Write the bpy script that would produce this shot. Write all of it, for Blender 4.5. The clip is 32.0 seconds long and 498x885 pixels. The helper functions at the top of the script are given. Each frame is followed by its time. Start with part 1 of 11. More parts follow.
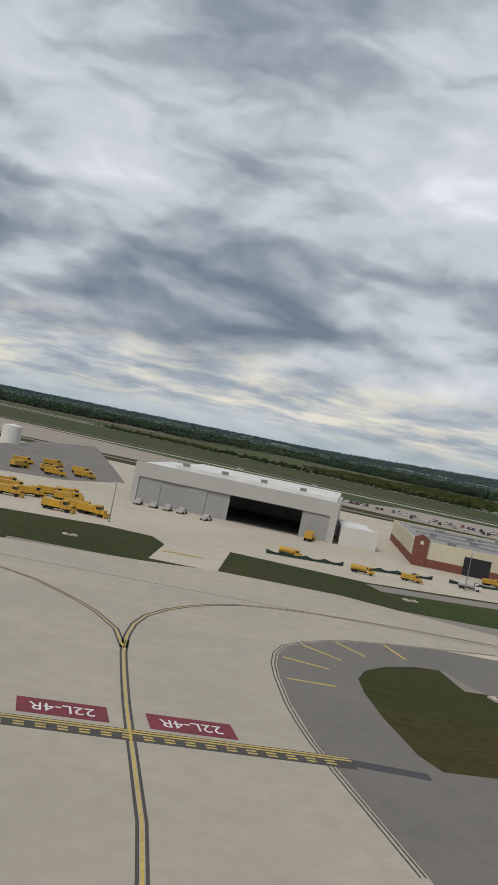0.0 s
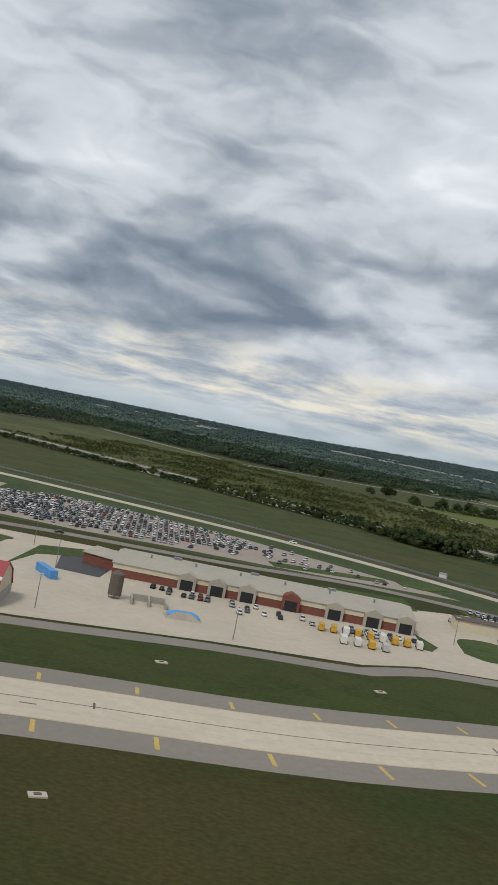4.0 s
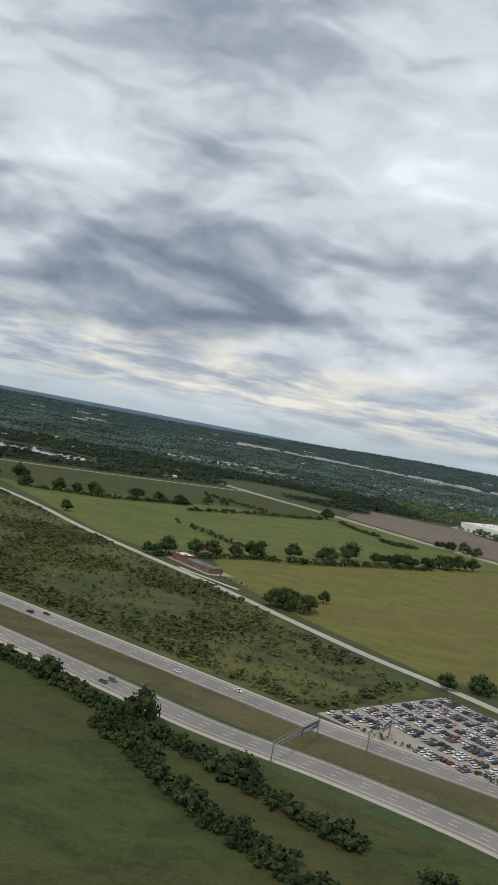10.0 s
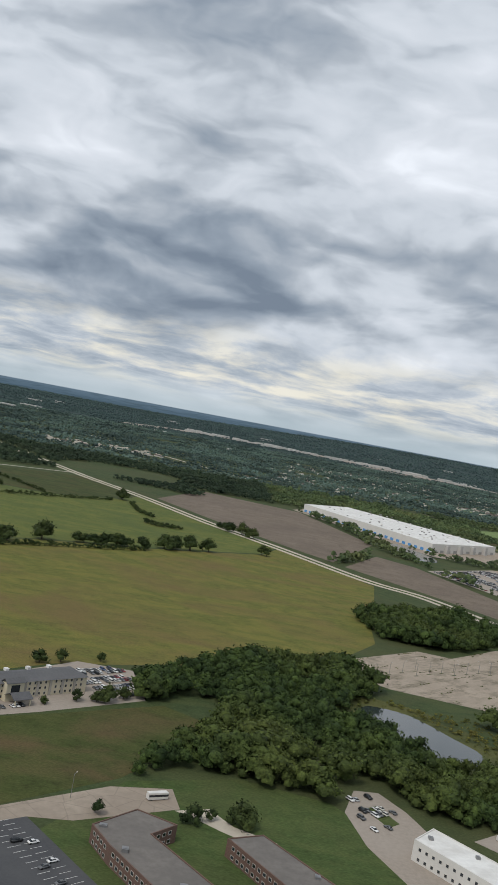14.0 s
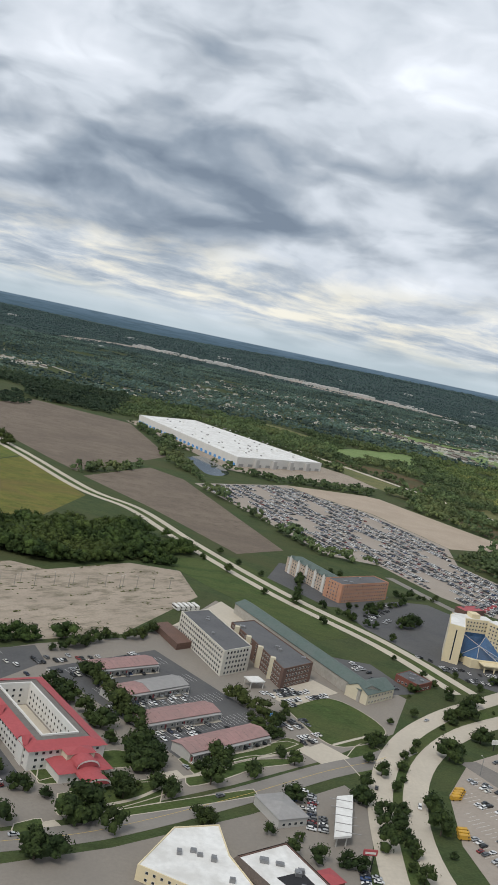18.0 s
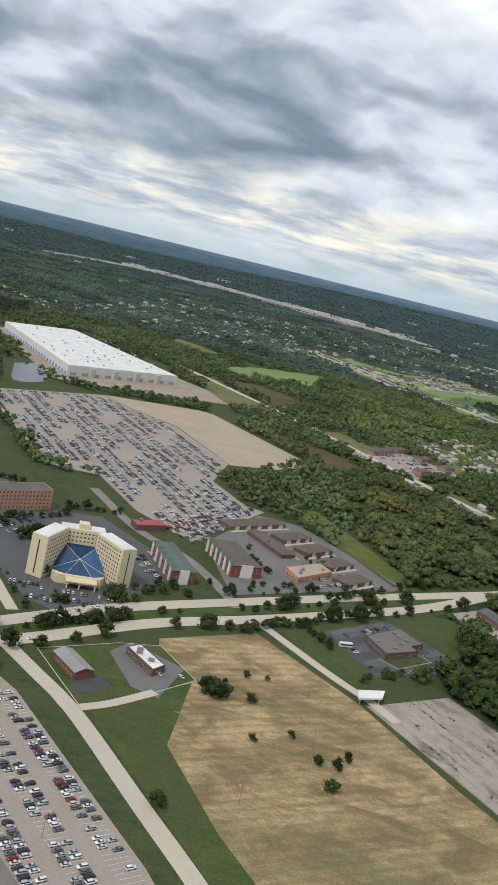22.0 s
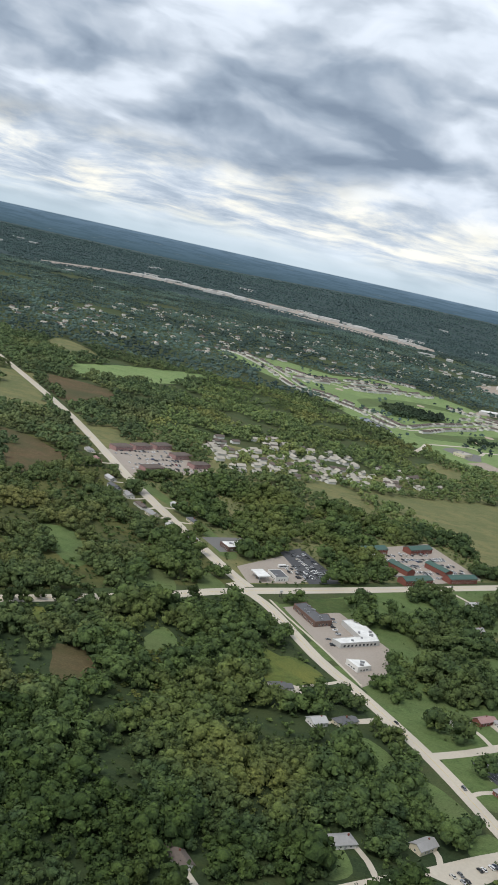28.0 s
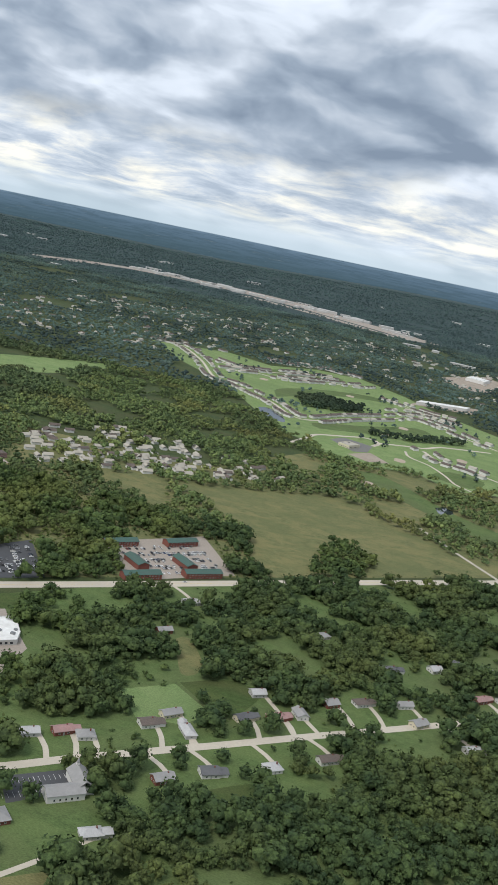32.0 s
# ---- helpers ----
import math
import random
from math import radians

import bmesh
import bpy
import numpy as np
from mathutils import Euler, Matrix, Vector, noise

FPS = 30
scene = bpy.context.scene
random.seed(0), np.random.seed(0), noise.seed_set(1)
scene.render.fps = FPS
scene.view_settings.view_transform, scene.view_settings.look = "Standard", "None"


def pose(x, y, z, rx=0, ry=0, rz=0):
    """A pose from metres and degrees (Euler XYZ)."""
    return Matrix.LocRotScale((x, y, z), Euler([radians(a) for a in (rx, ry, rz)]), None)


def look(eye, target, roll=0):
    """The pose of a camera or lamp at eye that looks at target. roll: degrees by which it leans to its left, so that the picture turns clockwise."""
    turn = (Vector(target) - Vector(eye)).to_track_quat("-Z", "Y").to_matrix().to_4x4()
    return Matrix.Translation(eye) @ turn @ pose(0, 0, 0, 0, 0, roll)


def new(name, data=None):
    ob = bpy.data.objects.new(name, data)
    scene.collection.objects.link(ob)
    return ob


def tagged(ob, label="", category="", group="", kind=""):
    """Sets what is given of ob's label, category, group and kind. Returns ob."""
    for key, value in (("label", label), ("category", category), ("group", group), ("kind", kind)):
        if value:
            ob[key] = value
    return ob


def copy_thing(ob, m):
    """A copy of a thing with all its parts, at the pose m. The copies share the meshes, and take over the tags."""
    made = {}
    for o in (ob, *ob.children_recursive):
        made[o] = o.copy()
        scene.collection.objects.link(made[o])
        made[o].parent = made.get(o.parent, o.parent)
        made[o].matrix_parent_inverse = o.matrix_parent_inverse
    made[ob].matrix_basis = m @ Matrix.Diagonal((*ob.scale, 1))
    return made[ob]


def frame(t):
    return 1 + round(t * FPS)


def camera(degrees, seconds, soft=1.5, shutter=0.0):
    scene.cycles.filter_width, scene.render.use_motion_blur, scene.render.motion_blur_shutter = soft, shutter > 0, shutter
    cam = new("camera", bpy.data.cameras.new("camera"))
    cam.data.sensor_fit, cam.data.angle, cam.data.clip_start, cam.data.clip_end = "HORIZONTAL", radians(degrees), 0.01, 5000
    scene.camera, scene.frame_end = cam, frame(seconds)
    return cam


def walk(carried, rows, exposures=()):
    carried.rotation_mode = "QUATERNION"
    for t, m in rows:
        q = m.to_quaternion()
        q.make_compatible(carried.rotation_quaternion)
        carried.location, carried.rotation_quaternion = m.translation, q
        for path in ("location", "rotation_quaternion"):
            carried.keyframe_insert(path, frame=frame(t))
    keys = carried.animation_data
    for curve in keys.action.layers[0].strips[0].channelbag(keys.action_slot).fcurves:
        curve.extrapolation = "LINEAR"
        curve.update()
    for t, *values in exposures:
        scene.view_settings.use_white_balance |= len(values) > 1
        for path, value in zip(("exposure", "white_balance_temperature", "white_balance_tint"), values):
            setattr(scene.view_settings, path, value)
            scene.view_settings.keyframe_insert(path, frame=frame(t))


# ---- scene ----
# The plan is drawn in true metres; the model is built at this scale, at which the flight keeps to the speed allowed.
K = 0.478


def place(x, y, z=0.0, rx=0, ry=0, rz=0):
    """A pose from metres of the plan."""
    return pose(K * x, K * y, K * z, rx, ry, rz)


cam = camera(29.340, 32.0, soft=1.15)
PATH = [
    (0, place(-0.00, -0.00, 28.09, 89.578, -11.543, 0.050)),
    (0.5, place(39.75, 8.55, 32.15, 89.626, -11.497, -0.065)),
    (1, place(79.56, 17.10, 36.18, 89.682, -11.435, -0.046)),
    (1.5, place(119.35, 25.64, 40.22, 89.460, -11.309, 0.030)),
    (2, place(159.16, 34.16, 44.32, 89.114, -11.396, 0.105)),
    (2.5, place(199.07, 42.64, 48.55, 88.714, -11.730, 0.110)),
    (3, place(239.15, 51.07, 52.96, 88.620, -11.865, -0.065)),
    (3.5, place(279.26, 59.46, 57.59, 89.072, -11.575, -0.379)),
    (5.5, place(438.15, 92.56, 78.06, 88.398, -11.090, -1.022)),
    (6, place(477.75, 100.69, 83.18, 89.081, -10.721, -1.037)),
    (6.5, place(517.44, 108.77, 88.28, 89.314, -10.619, -1.221)),
    (7, place(557.30, 116.81, 93.38, 89.307, -10.795, -1.365)),
    (7.5, place(597.21, 124.81, 98.49, 89.512, -10.628, -1.369)),
    (8, place(637.19, 132.78, 103.61, 89.453, -10.656, -1.510)),
    (8.5, place(677.22, 140.71, 108.72, 89.006, -10.808, -1.724)),
    (9, place(717.31, 148.58, 113.81, 88.719, -10.911, -1.858)),
    (9.5, place(757.51, 156.38, 118.86, 88.739, -10.870, -1.952)),
    (10, place(797.87, 164.11, 123.87, 89.045, -10.738, -1.978)),
    (10.5, place(838.27, 171.79, 128.84, 89.365, -10.398, -2.118)),
    (11, place(878.57, 179.43, 133.76, 89.319, -10.321, -1.948)),
    (11.5, place(918.86, 187.05, 138.62, 89.044, -10.366, -1.949)),
    (12, place(959.12, 194.65, 143.43, 88.727, -10.347, -2.010)),
    (12.5, place(999.29, 202.25, 148.18, 88.475, -10.462, -2.014)),
    (13, place(1039.34, 209.85, 152.87, 88.354, -10.673, -2.218)),
    (13.5, place(1079.02, 217.46, 157.51, 88.312, -10.635, -2.028)),
    (14, place(1118.53, 225.11, 162.12, 88.431, -10.640, -2.031)),
    (14.5, place(1157.91, 232.81, 166.70, 88.450, -10.713, -1.983)),
    (16.5, place(1313.70, 264.42, 184.71, 87.685, -11.038, -2.216)),
    (17, place(1352.32, 272.57, 188.88, 86.643, -11.422, -2.172)),
    (17.5, place(1390.77, 280.84, 192.90, 85.197, -11.773, -2.274)),
    (18, place(1428.93, 289.24, 196.80, 83.734, -11.905, -2.057)),
    (18.5, place(1466.94, 297.80, 200.60, 82.209, -12.009, -1.961)),
    (19, place(1504.88, 306.51, 204.35, 81.027, -12.099, -1.765)),
    (19.5, place(1542.82, 315.38, 208.07, 80.333, -12.234, -1.433)),
    (20, place(1580.86, 324.42, 211.81, 79.890, -12.345, -1.137)),
    (20.5, place(1618.95, 333.63, 215.59, 79.623, -12.363, -0.727)),
    (21, place(1657.16, 343.03, 219.46, 79.347, -12.830, -0.289)),
    (21.5, place(1695.46, 352.62, 223.44, 79.088, -13.237, 0.129)),
    (22, place(1733.79, 362.44, 227.54, 78.896, -13.454, 0.522)),
    (22.5, place(1772.06, 372.46, 231.75, 78.744, -13.462, 0.770)),
    (23, place(1810.13, 382.69, 236.02, 78.547, -13.146, 1.285)),
    (23.5, place(1848.14, 393.12, 240.37, 78.306, -13.046, 1.723)),
    (24, place(1886.06, 403.75, 244.79, 78.140, -13.054, 2.162)),
    (24.5, place(1923.91, 414.57, 249.29, 78.204, -13.218, 2.513)),
    (25, place(1961.65, 425.57, 253.85, 78.244, -13.047, 3.030)),
    (25.5, place(1999.48, 436.76, 258.48, 78.370, -12.952, 3.513)),
    (27.5, place(2153.00, 483.29, 277.69, 78.466, -12.662, 5.422)),
    (28, place(2191.16, 495.37, 282.63, 78.602, -12.326, 5.860)),
    (28.5, place(2229.24, 507.63, 287.61, 78.700, -12.156, 6.322)),
    (29, place(2267.28, 520.04, 292.66, 78.635, -12.096, 6.745)),
    (29.5, place(2305.28, 532.60, 297.78, 78.425, -12.226, 7.051)),
    (30, place(2343.20, 545.28, 302.95, 78.083, -12.095, 7.499)),
    (30.5, place(2381.20, 558.06, 308.19, 77.862, -12.017, 7.870)),
    (31, place(2419.35, 570.91, 313.49, 77.893, -11.746, 8.272)),
    (31.5, place(2457.66, 583.82, 318.84, 77.969, -11.743, 8.607)),
    (32, place(2496.00, 596.74, 324.20, 77.737, -11.546, 9.017)),
]
walk(cam, PATH, [(0, -0.06, 6430, 10), (6, 0.08, 6400, 10), (14, 0.12, 6330, 10), (17, 0.18, 6320, 10), (20, 0.36, 6320, 10), (25, 0.38, 6250, 10), (28, 0.5, 6180, 10), (32, 0.5, 6150, 10)])

# ---- light: an overcast sky with a veiled sun ----
def nd(tree, kind, **sets):
    n = tree.nodes.new(kind)
    for k, v in sets.items():
        if k in ("operation", "blend_type", "data_type", "noise_dimensions", "sky_type", "sun_disc", "sun_elevation",
                 "sun_rotation", "feature", "interpolation_type", "clamp", "vector_type", "use_clamp", "distance"):
            if k == "operation": n.operation = v
            elif k == "blend_type": n.blend_type = v
            elif k == "data_type": n.data_type = v
            elif k == "noise_dimensions": n.noise_dimensions = v
            elif k == "sky_type": n.sky_type = v
            elif k == "sun_disc": n.sun_disc = v
            elif k == "sun_elevation": n.sun_elevation = v
            elif k == "sun_rotation": n.sun_rotation = v
            elif k == "feature": n.feature = v
            elif k == "use_clamp": n.use_clamp = v
        else:
            n.inputs[k.replace("_", " ")].default_value = v
    return n


def ramp(tree, stops, src=None, mode="LINEAR"):
    n = tree.nodes.new("ShaderNodeValToRGB")
    n.color_ramp.interpolation = mode
    el = n.color_ramp.elements
    while len(el) < len(stops):
        el.new(0.5)
    for e, (p, c) in zip(el, stops):
        e.position = p
        e.color = (*c, 1) if len(c) == 3 else c
    if src is not None:
        tree.links.new(src, n.inputs[0])
    return n.outputs[0]


def math_node(tree, op, a, b=None, c=None):
    n = tree.nodes.new("ShaderNodeMath")
    n.operation = op
    for i, v in enumerate((a, b, c)):
        if v is None:
            continue
        if isinstance(v, (int, float)):
            n.inputs[i].default_value = v
        else:
            tree.links.new(v, n.inputs[i])
    return n.outputs[0]


def mix_rgb(tree, fac, a, b, blend="MIX"):
    n = tree.nodes.new("ShaderNodeMix")
    n.data_type, n.blend_type = "RGBA", blend
    for i, v in ((0, fac), (6, a), (7, b)):
        if isinstance(v, (int, float)):
            n.inputs[i].default_value = v
        elif isinstance(v, tuple):
            n.inputs[i].default_value = (*v, 1) if len(v) == 3 else v
        else:
            tree.links.new(v, n.inputs[i])
    return n.outputs[2]


SUN_EL, SUN_AZ = radians(52), radians(200)


def make_world():
    w = bpy.data.worlds.new("overcast_sky")
    scene.world = w
    w.use_nodes = True
    t = w.node_tree
    t.nodes.clear()
    out = t.nodes.new("ShaderNodeOutputWorld")
    bg = t.nodes.new("ShaderNodeBackground")
    t.links.new(bg.outputs[0], out.inputs[0])
    co = t.nodes.new("ShaderNodeTexCoord")
    sep = t.nodes.new("ShaderNodeSeparateXYZ")
    t.links.new(co.outputs["Generated"], sep.inputs[0])
    dx, dy, dz = sep.outputs
    # slopes of the line of sight, sideways and upwards, bent a little so that cloud edges billow
    ahead = math_node(t, "MAXIMUM", dy, 0.05)
    au = math_node(t, "DIVIDE", dx, ahead)
    aw = math_node(t, "MAXIMUM", math_node(t, "DIVIDE", dz, ahead), 0.0)

    def field(x, y, scale, detail, rough, dist=0.0, offset=(0, 0, 0)):
        c = t.nodes.new("ShaderNodeCombineXYZ")
        for i, q in enumerate((x, y)):
            t.links.new(q, c.inputs[i])
        m = t.nodes.new("ShaderNodeMapping")
        m.inputs["Location"].default_value = offset
        t.links.new(c.outputs[0], m.inputs[0])
        n = nd(t, "ShaderNodeTexNoise", Scale=scale, Detail=detail, Roughness=rough, Distortion=dist)
        t.links.new(m.outputs[0], n.inputs["Vector"])
        return n.outputs["Fac"]
    tall = math_node(t, "MULTIPLY", aw, 2.2)
    reach = math_node(t, "ADD", math_node(t, "MULTIPLY", aw, 0.36), 0.022)
    wx = math_node(t, "MULTIPLY", math_node(t, "SUBTRACT", field(au, tall, 7.0, 3.0, 0.45, 0.0, (2.2, 8.1, 0)), 0.5), reach)
    wy = math_node(t, "MULTIPLY", math_node(t, "SUBTRACT", field(au, tall, 7.0, 3.0, 0.45, 0.0, (9.2, 3.1, 0)), 0.5), math_node(t, "MULTIPLY", reach, 0.6))
    bu, bw = math_node(t, "ADD", au, wx), math_node(t, "MAXIMUM", math_node(t, "ADD", aw, wy), 0.0)

    def deck(lift):
        """How thick the cloud deck is, looking a little higher by lift."""
        high = math_node(t, "ADD", bw, lift)
        px = math_node(t, "DIVIDE", bu, math_node(t, "ADD", high, 0.32))
        k = math_node(t, "LOGARITHM", math_node(t, "ADD", high, 0.07), 2.718)
        big = field(px, k, 1.7, 2.0, 0.5, 0.2, (4.6, 1.15, 0))
        mid = field(px, k, 5.0, 4.0, 0.46, 0.2, (1.9, 5.4, 0))
        return math_node(t, "ADD", math_node(t, "MULTIPLY", big, 0.64), math_node(t, "MULTIPLY", mid, 0.36))
    d0 = deck(0.0)
    d1 = deck(0.014)
    puff = field(au, tall, 15.0, 5.0, 0.5, 0.2, (1.3, 5.4, 0))
    v = math_node(t, "ADD", math_node(t, "MULTIPLY_ADD", math_node(t, "SUBTRACT", d0, 0.5), 1.3, 0.485), math_node(t, "MULTIPLY", math_node(t, "SUBTRACT", puff, 0.5), 0.16))
    v = math_node(t, "ADD", v, math_node(t, "MULTIPLY", math_node(t, "SUBTRACT", d0, d1), 0.9))
    # large masses of the deck, heavy grey ones and thin bright ones
    for u0, w0, su, sw, lift in ((-0.10, 0.36, 0.15, 0.035, -0.03), (-0.134, 0.245, 0.06, 0.02, 0.13), (0.17, 0.37, 0.12, 0.09, 0.06), (-0.40, 0.16, 0.14, 0.06, -0.14), (-0.25, 0.30, 0.12, 0.06, 0.05)):
        qu = math_node(t, "MULTIPLY", math_node(t, "SUBTRACT", bu, u0), 1 / su)
        qw = math_node(t, "MULTIPLY", math_node(t, "SUBTRACT", bw, w0), 1 / sw)
        qq = math_node(t, "ADD", math_node(t, "MULTIPLY", qu, qu), math_node(t, "MULTIPLY", qw, qw))
        v = math_node(t, "ADD", v, math_node(t, "DIVIDE", lift, math_node(t, "MULTIPLY_ADD", qq, qq, 1.0)))
    # brighter and darker belts of the cloud deck by height above the horizon
    belt = ramp(t, [(0.0, (0.60,) * 3), (0.06, (0.57,) * 3), (0.11, (0.44,) * 3), (0.17, (0.45,) * 3), (0.23, (0.54,) * 3),
                    (0.29, (0.54,) * 3), (0.37, (0.48,) * 3), (0.48, (0.5,) * 3), (1.0, (0.55,) * 3)], dz, "EASE")
    v = math_node(t, "ADD", v, math_node(t, "MULTIPLY", math_node(t, "SUBTRACT", belt, 0.5), 0.75))
    col = ramp(t, [(0.22, (0.185, 0.222, 0.268)), (0.35, (0.285, 0.325, 0.368)), (0.46, (0.42, 0.45, 0.478)),
                   (0.56, (0.585, 0.61, 0.63)), (0.68, (0.69, 0.705, 0.72)), (0.80, (0.84, 0.85, 0.86))], v)
    sky = nd(t, "ShaderNodeTexSky", sky_type="NISHITA", sun_disc=False, sun_elevation=SUN_EL, sun_rotation=SUN_AZ)
    skyc = mix_rgb(t, 1.0, sky.outputs[0], (0.11, 0.11, 0.11), "MULTIPLY")
    # near the horizon the deck opens on pale, creamy light between rows of small clouds
    lk = math_node(t, "LOGARITHM", math_node(t, "ADD", bw, 0.025), 2.718)
    streak = field(math_node(t, "MULTIPLY", bu, 2.6), lk, 3.8, 6.0, 0.6, 0.2, (0.4, 2.2, 0))
    streak = math_node(t, "ADD", streak, math_node(t, "MULTIPLY", math_node(t, "SUBTRACT", puff, 0.5), 0.22))
    low = ramp(t, [(0.36, (0.29, 0.335, 0.38)), (0.46, (0.43, 0.465, 0.49)), (0.53, (0.61, 0.60, 0.55)), (0.63, (0.85, 0.78, 0.62))], streak)
    col = mix_rgb(t, ramp(t, [(0.004, (0.0,) * 3), (0.025, (0.85,) * 3), (0.055, (0.8,) * 3), (0.10, (0.0,) * 3)], dz), col, low)
    pale = mix_rgb(t, 0.25, (0.46, 0.54, 0.58), skyc)
    col = mix_rgb(t, ramp(t, [(0.0, (0.9,) * 3), (0.010, (0.6,) * 3), (0.028, (0.0,) * 3)], dz), col, pale)
    # distance below the horizon, blue haze put into its colour, palest at the top
    land_n = nd(t, "ShaderNodeTexNoise", Scale=34.0, Detail=6.0, Roughness=0.68)
    lm = t.nodes.new("ShaderNodeMapping")
    lm.inputs["Scale"].default_value = (1, 1, 14)
    t.links.new(co.outputs["Generated"], lm.inputs[0])
    t.links.new(lm.outputs[0], land_n.inputs["Vector"])
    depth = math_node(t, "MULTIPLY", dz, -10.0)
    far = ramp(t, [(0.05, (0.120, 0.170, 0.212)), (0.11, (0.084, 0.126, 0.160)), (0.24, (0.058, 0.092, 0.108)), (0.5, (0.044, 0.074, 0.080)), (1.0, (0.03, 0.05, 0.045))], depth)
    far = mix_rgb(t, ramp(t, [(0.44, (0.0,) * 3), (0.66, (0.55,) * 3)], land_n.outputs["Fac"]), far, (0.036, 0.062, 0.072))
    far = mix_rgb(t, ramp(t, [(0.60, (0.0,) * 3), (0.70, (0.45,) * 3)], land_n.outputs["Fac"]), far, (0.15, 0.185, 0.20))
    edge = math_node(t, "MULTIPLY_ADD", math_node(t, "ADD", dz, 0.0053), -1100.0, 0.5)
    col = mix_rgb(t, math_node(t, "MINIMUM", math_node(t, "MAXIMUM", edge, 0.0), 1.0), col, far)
    col = mix_rgb(t, 1.0, col, (0.965, 0.99, 1.03), "MULTIPLY")
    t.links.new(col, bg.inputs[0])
    bg.inputs[1].default_value = 1.0


make_world()
sun = new("sun", bpy.data.lights.new("sun", "SUN"))
sun.data.energy, sun.data.angle, sun.data.color = 1.55, radians(14), (1.0, 0.94, 0.85)
sun.matrix_world = look((-600, -900, 1400), (0, 0, 0))


# ---- materials ----
def material(name, base, rough=0.8, grain=1.0, spread=0.25, coarse=0.02, tint=None, metal=0.0, bump=0.0, per_piece=0.0, island=0.0, tint_amount=0.6, spec=0.3, cracks=0.0):
    """Base colour with fine grain (grain, features a metre) and coarse patches (coarse), towards tint."""
    m = bpy.data.materials.new(name)
    m.use_nodes = True
    t = m.node_tree
    p = t.nodes["Principled BSDF"]
    p.inputs["Roughness"].default_value, p.inputs["Metallic"].default_value = rough, metal
    p.inputs["Specular IOR Level"].default_value = spec
    geo = t.nodes.new("ShaderNodeNewGeometry")
    n1 = nd(t, "ShaderNodeTexNoise", Scale=grain / K, Detail=4.0, Roughness=0.65)
    n2 = nd(t, "ShaderNodeTexNoise", Scale=coarse / K, Detail=5.0, Roughness=0.6, Distortion=0.4)
    for n in (n1, n2):
        t.links.new(geo.outputs["Position"], n.inputs["Vector"])
    dark = tuple(c * (1 - spread) for c in base)
    lite = tuple(min(1, c * (1 + spread)) for c in base)
    col = mix_rgb(t, ramp(t, [(0.3, (0,) * 3), (0.7, (1,) * 3)], n1.outputs["Fac"]), dark, lite)
    if tint:
        col = mix_rgb(t, ramp(t, [(0.38, (0,) * 3), (0.66, (tint_amount,) * 3)], n2.outputs["Fac"]), col, tint)
    else:
        col = mix_rgb(t, ramp(t, [(0.35, (0,) * 3), (0.65, (0.5,) * 3)], n2.outputs["Fac"]), col, dark)
    if per_piece:
        oi = t.nodes.new("ShaderNodeObjectInfo")
        col = mix_rgb(t, 1.0, col, ramp(t, [(0, (1 - per_piece,) * 3), (1, (1 + per_piece * 0.6,) * 3)], oi.outputs["Random"]), "MULTIPLY")
    if island:
        col = mix_rgb(t, 1.0, col, ramp(t, [(0, (1 - island, 1 - island * 0.9, 1 - island)), (1, (1 + island, 1 + island * 0.8, 1 + island * 0.5))], geo.outputs["Random Per Island"]), "MULTIPLY")
    if cracks:
        vo = t.nodes.new("ShaderNodeTexVoronoi")
        vo.feature = "DISTANCE_TO_EDGE"
        vo.inputs["Scale"].default_value = cracks / K
        t.links.new(geo.outputs["Position"], vo.inputs["Vector"])
        col = mix_rgb(t, ramp(t, [(0.0, (0.4,) * 3), (0.03, (0,) * 3)], vo.outputs["Distance"]), col, tuple(c * 0.4 for c in base))
    t.links.new(col, p.inputs["Base Color"])
    if bump:
        b = t.nodes.new("ShaderNodeBump")
        b.inputs["Strength"].default_value, b.inputs["Distance"].default_value = 0.6, bump * K
        t.links.new(n1.outputs["Fac"], b.inputs["Height"])
        t.links.new(b.outputs[0], p.inputs["Normal"])
    return m


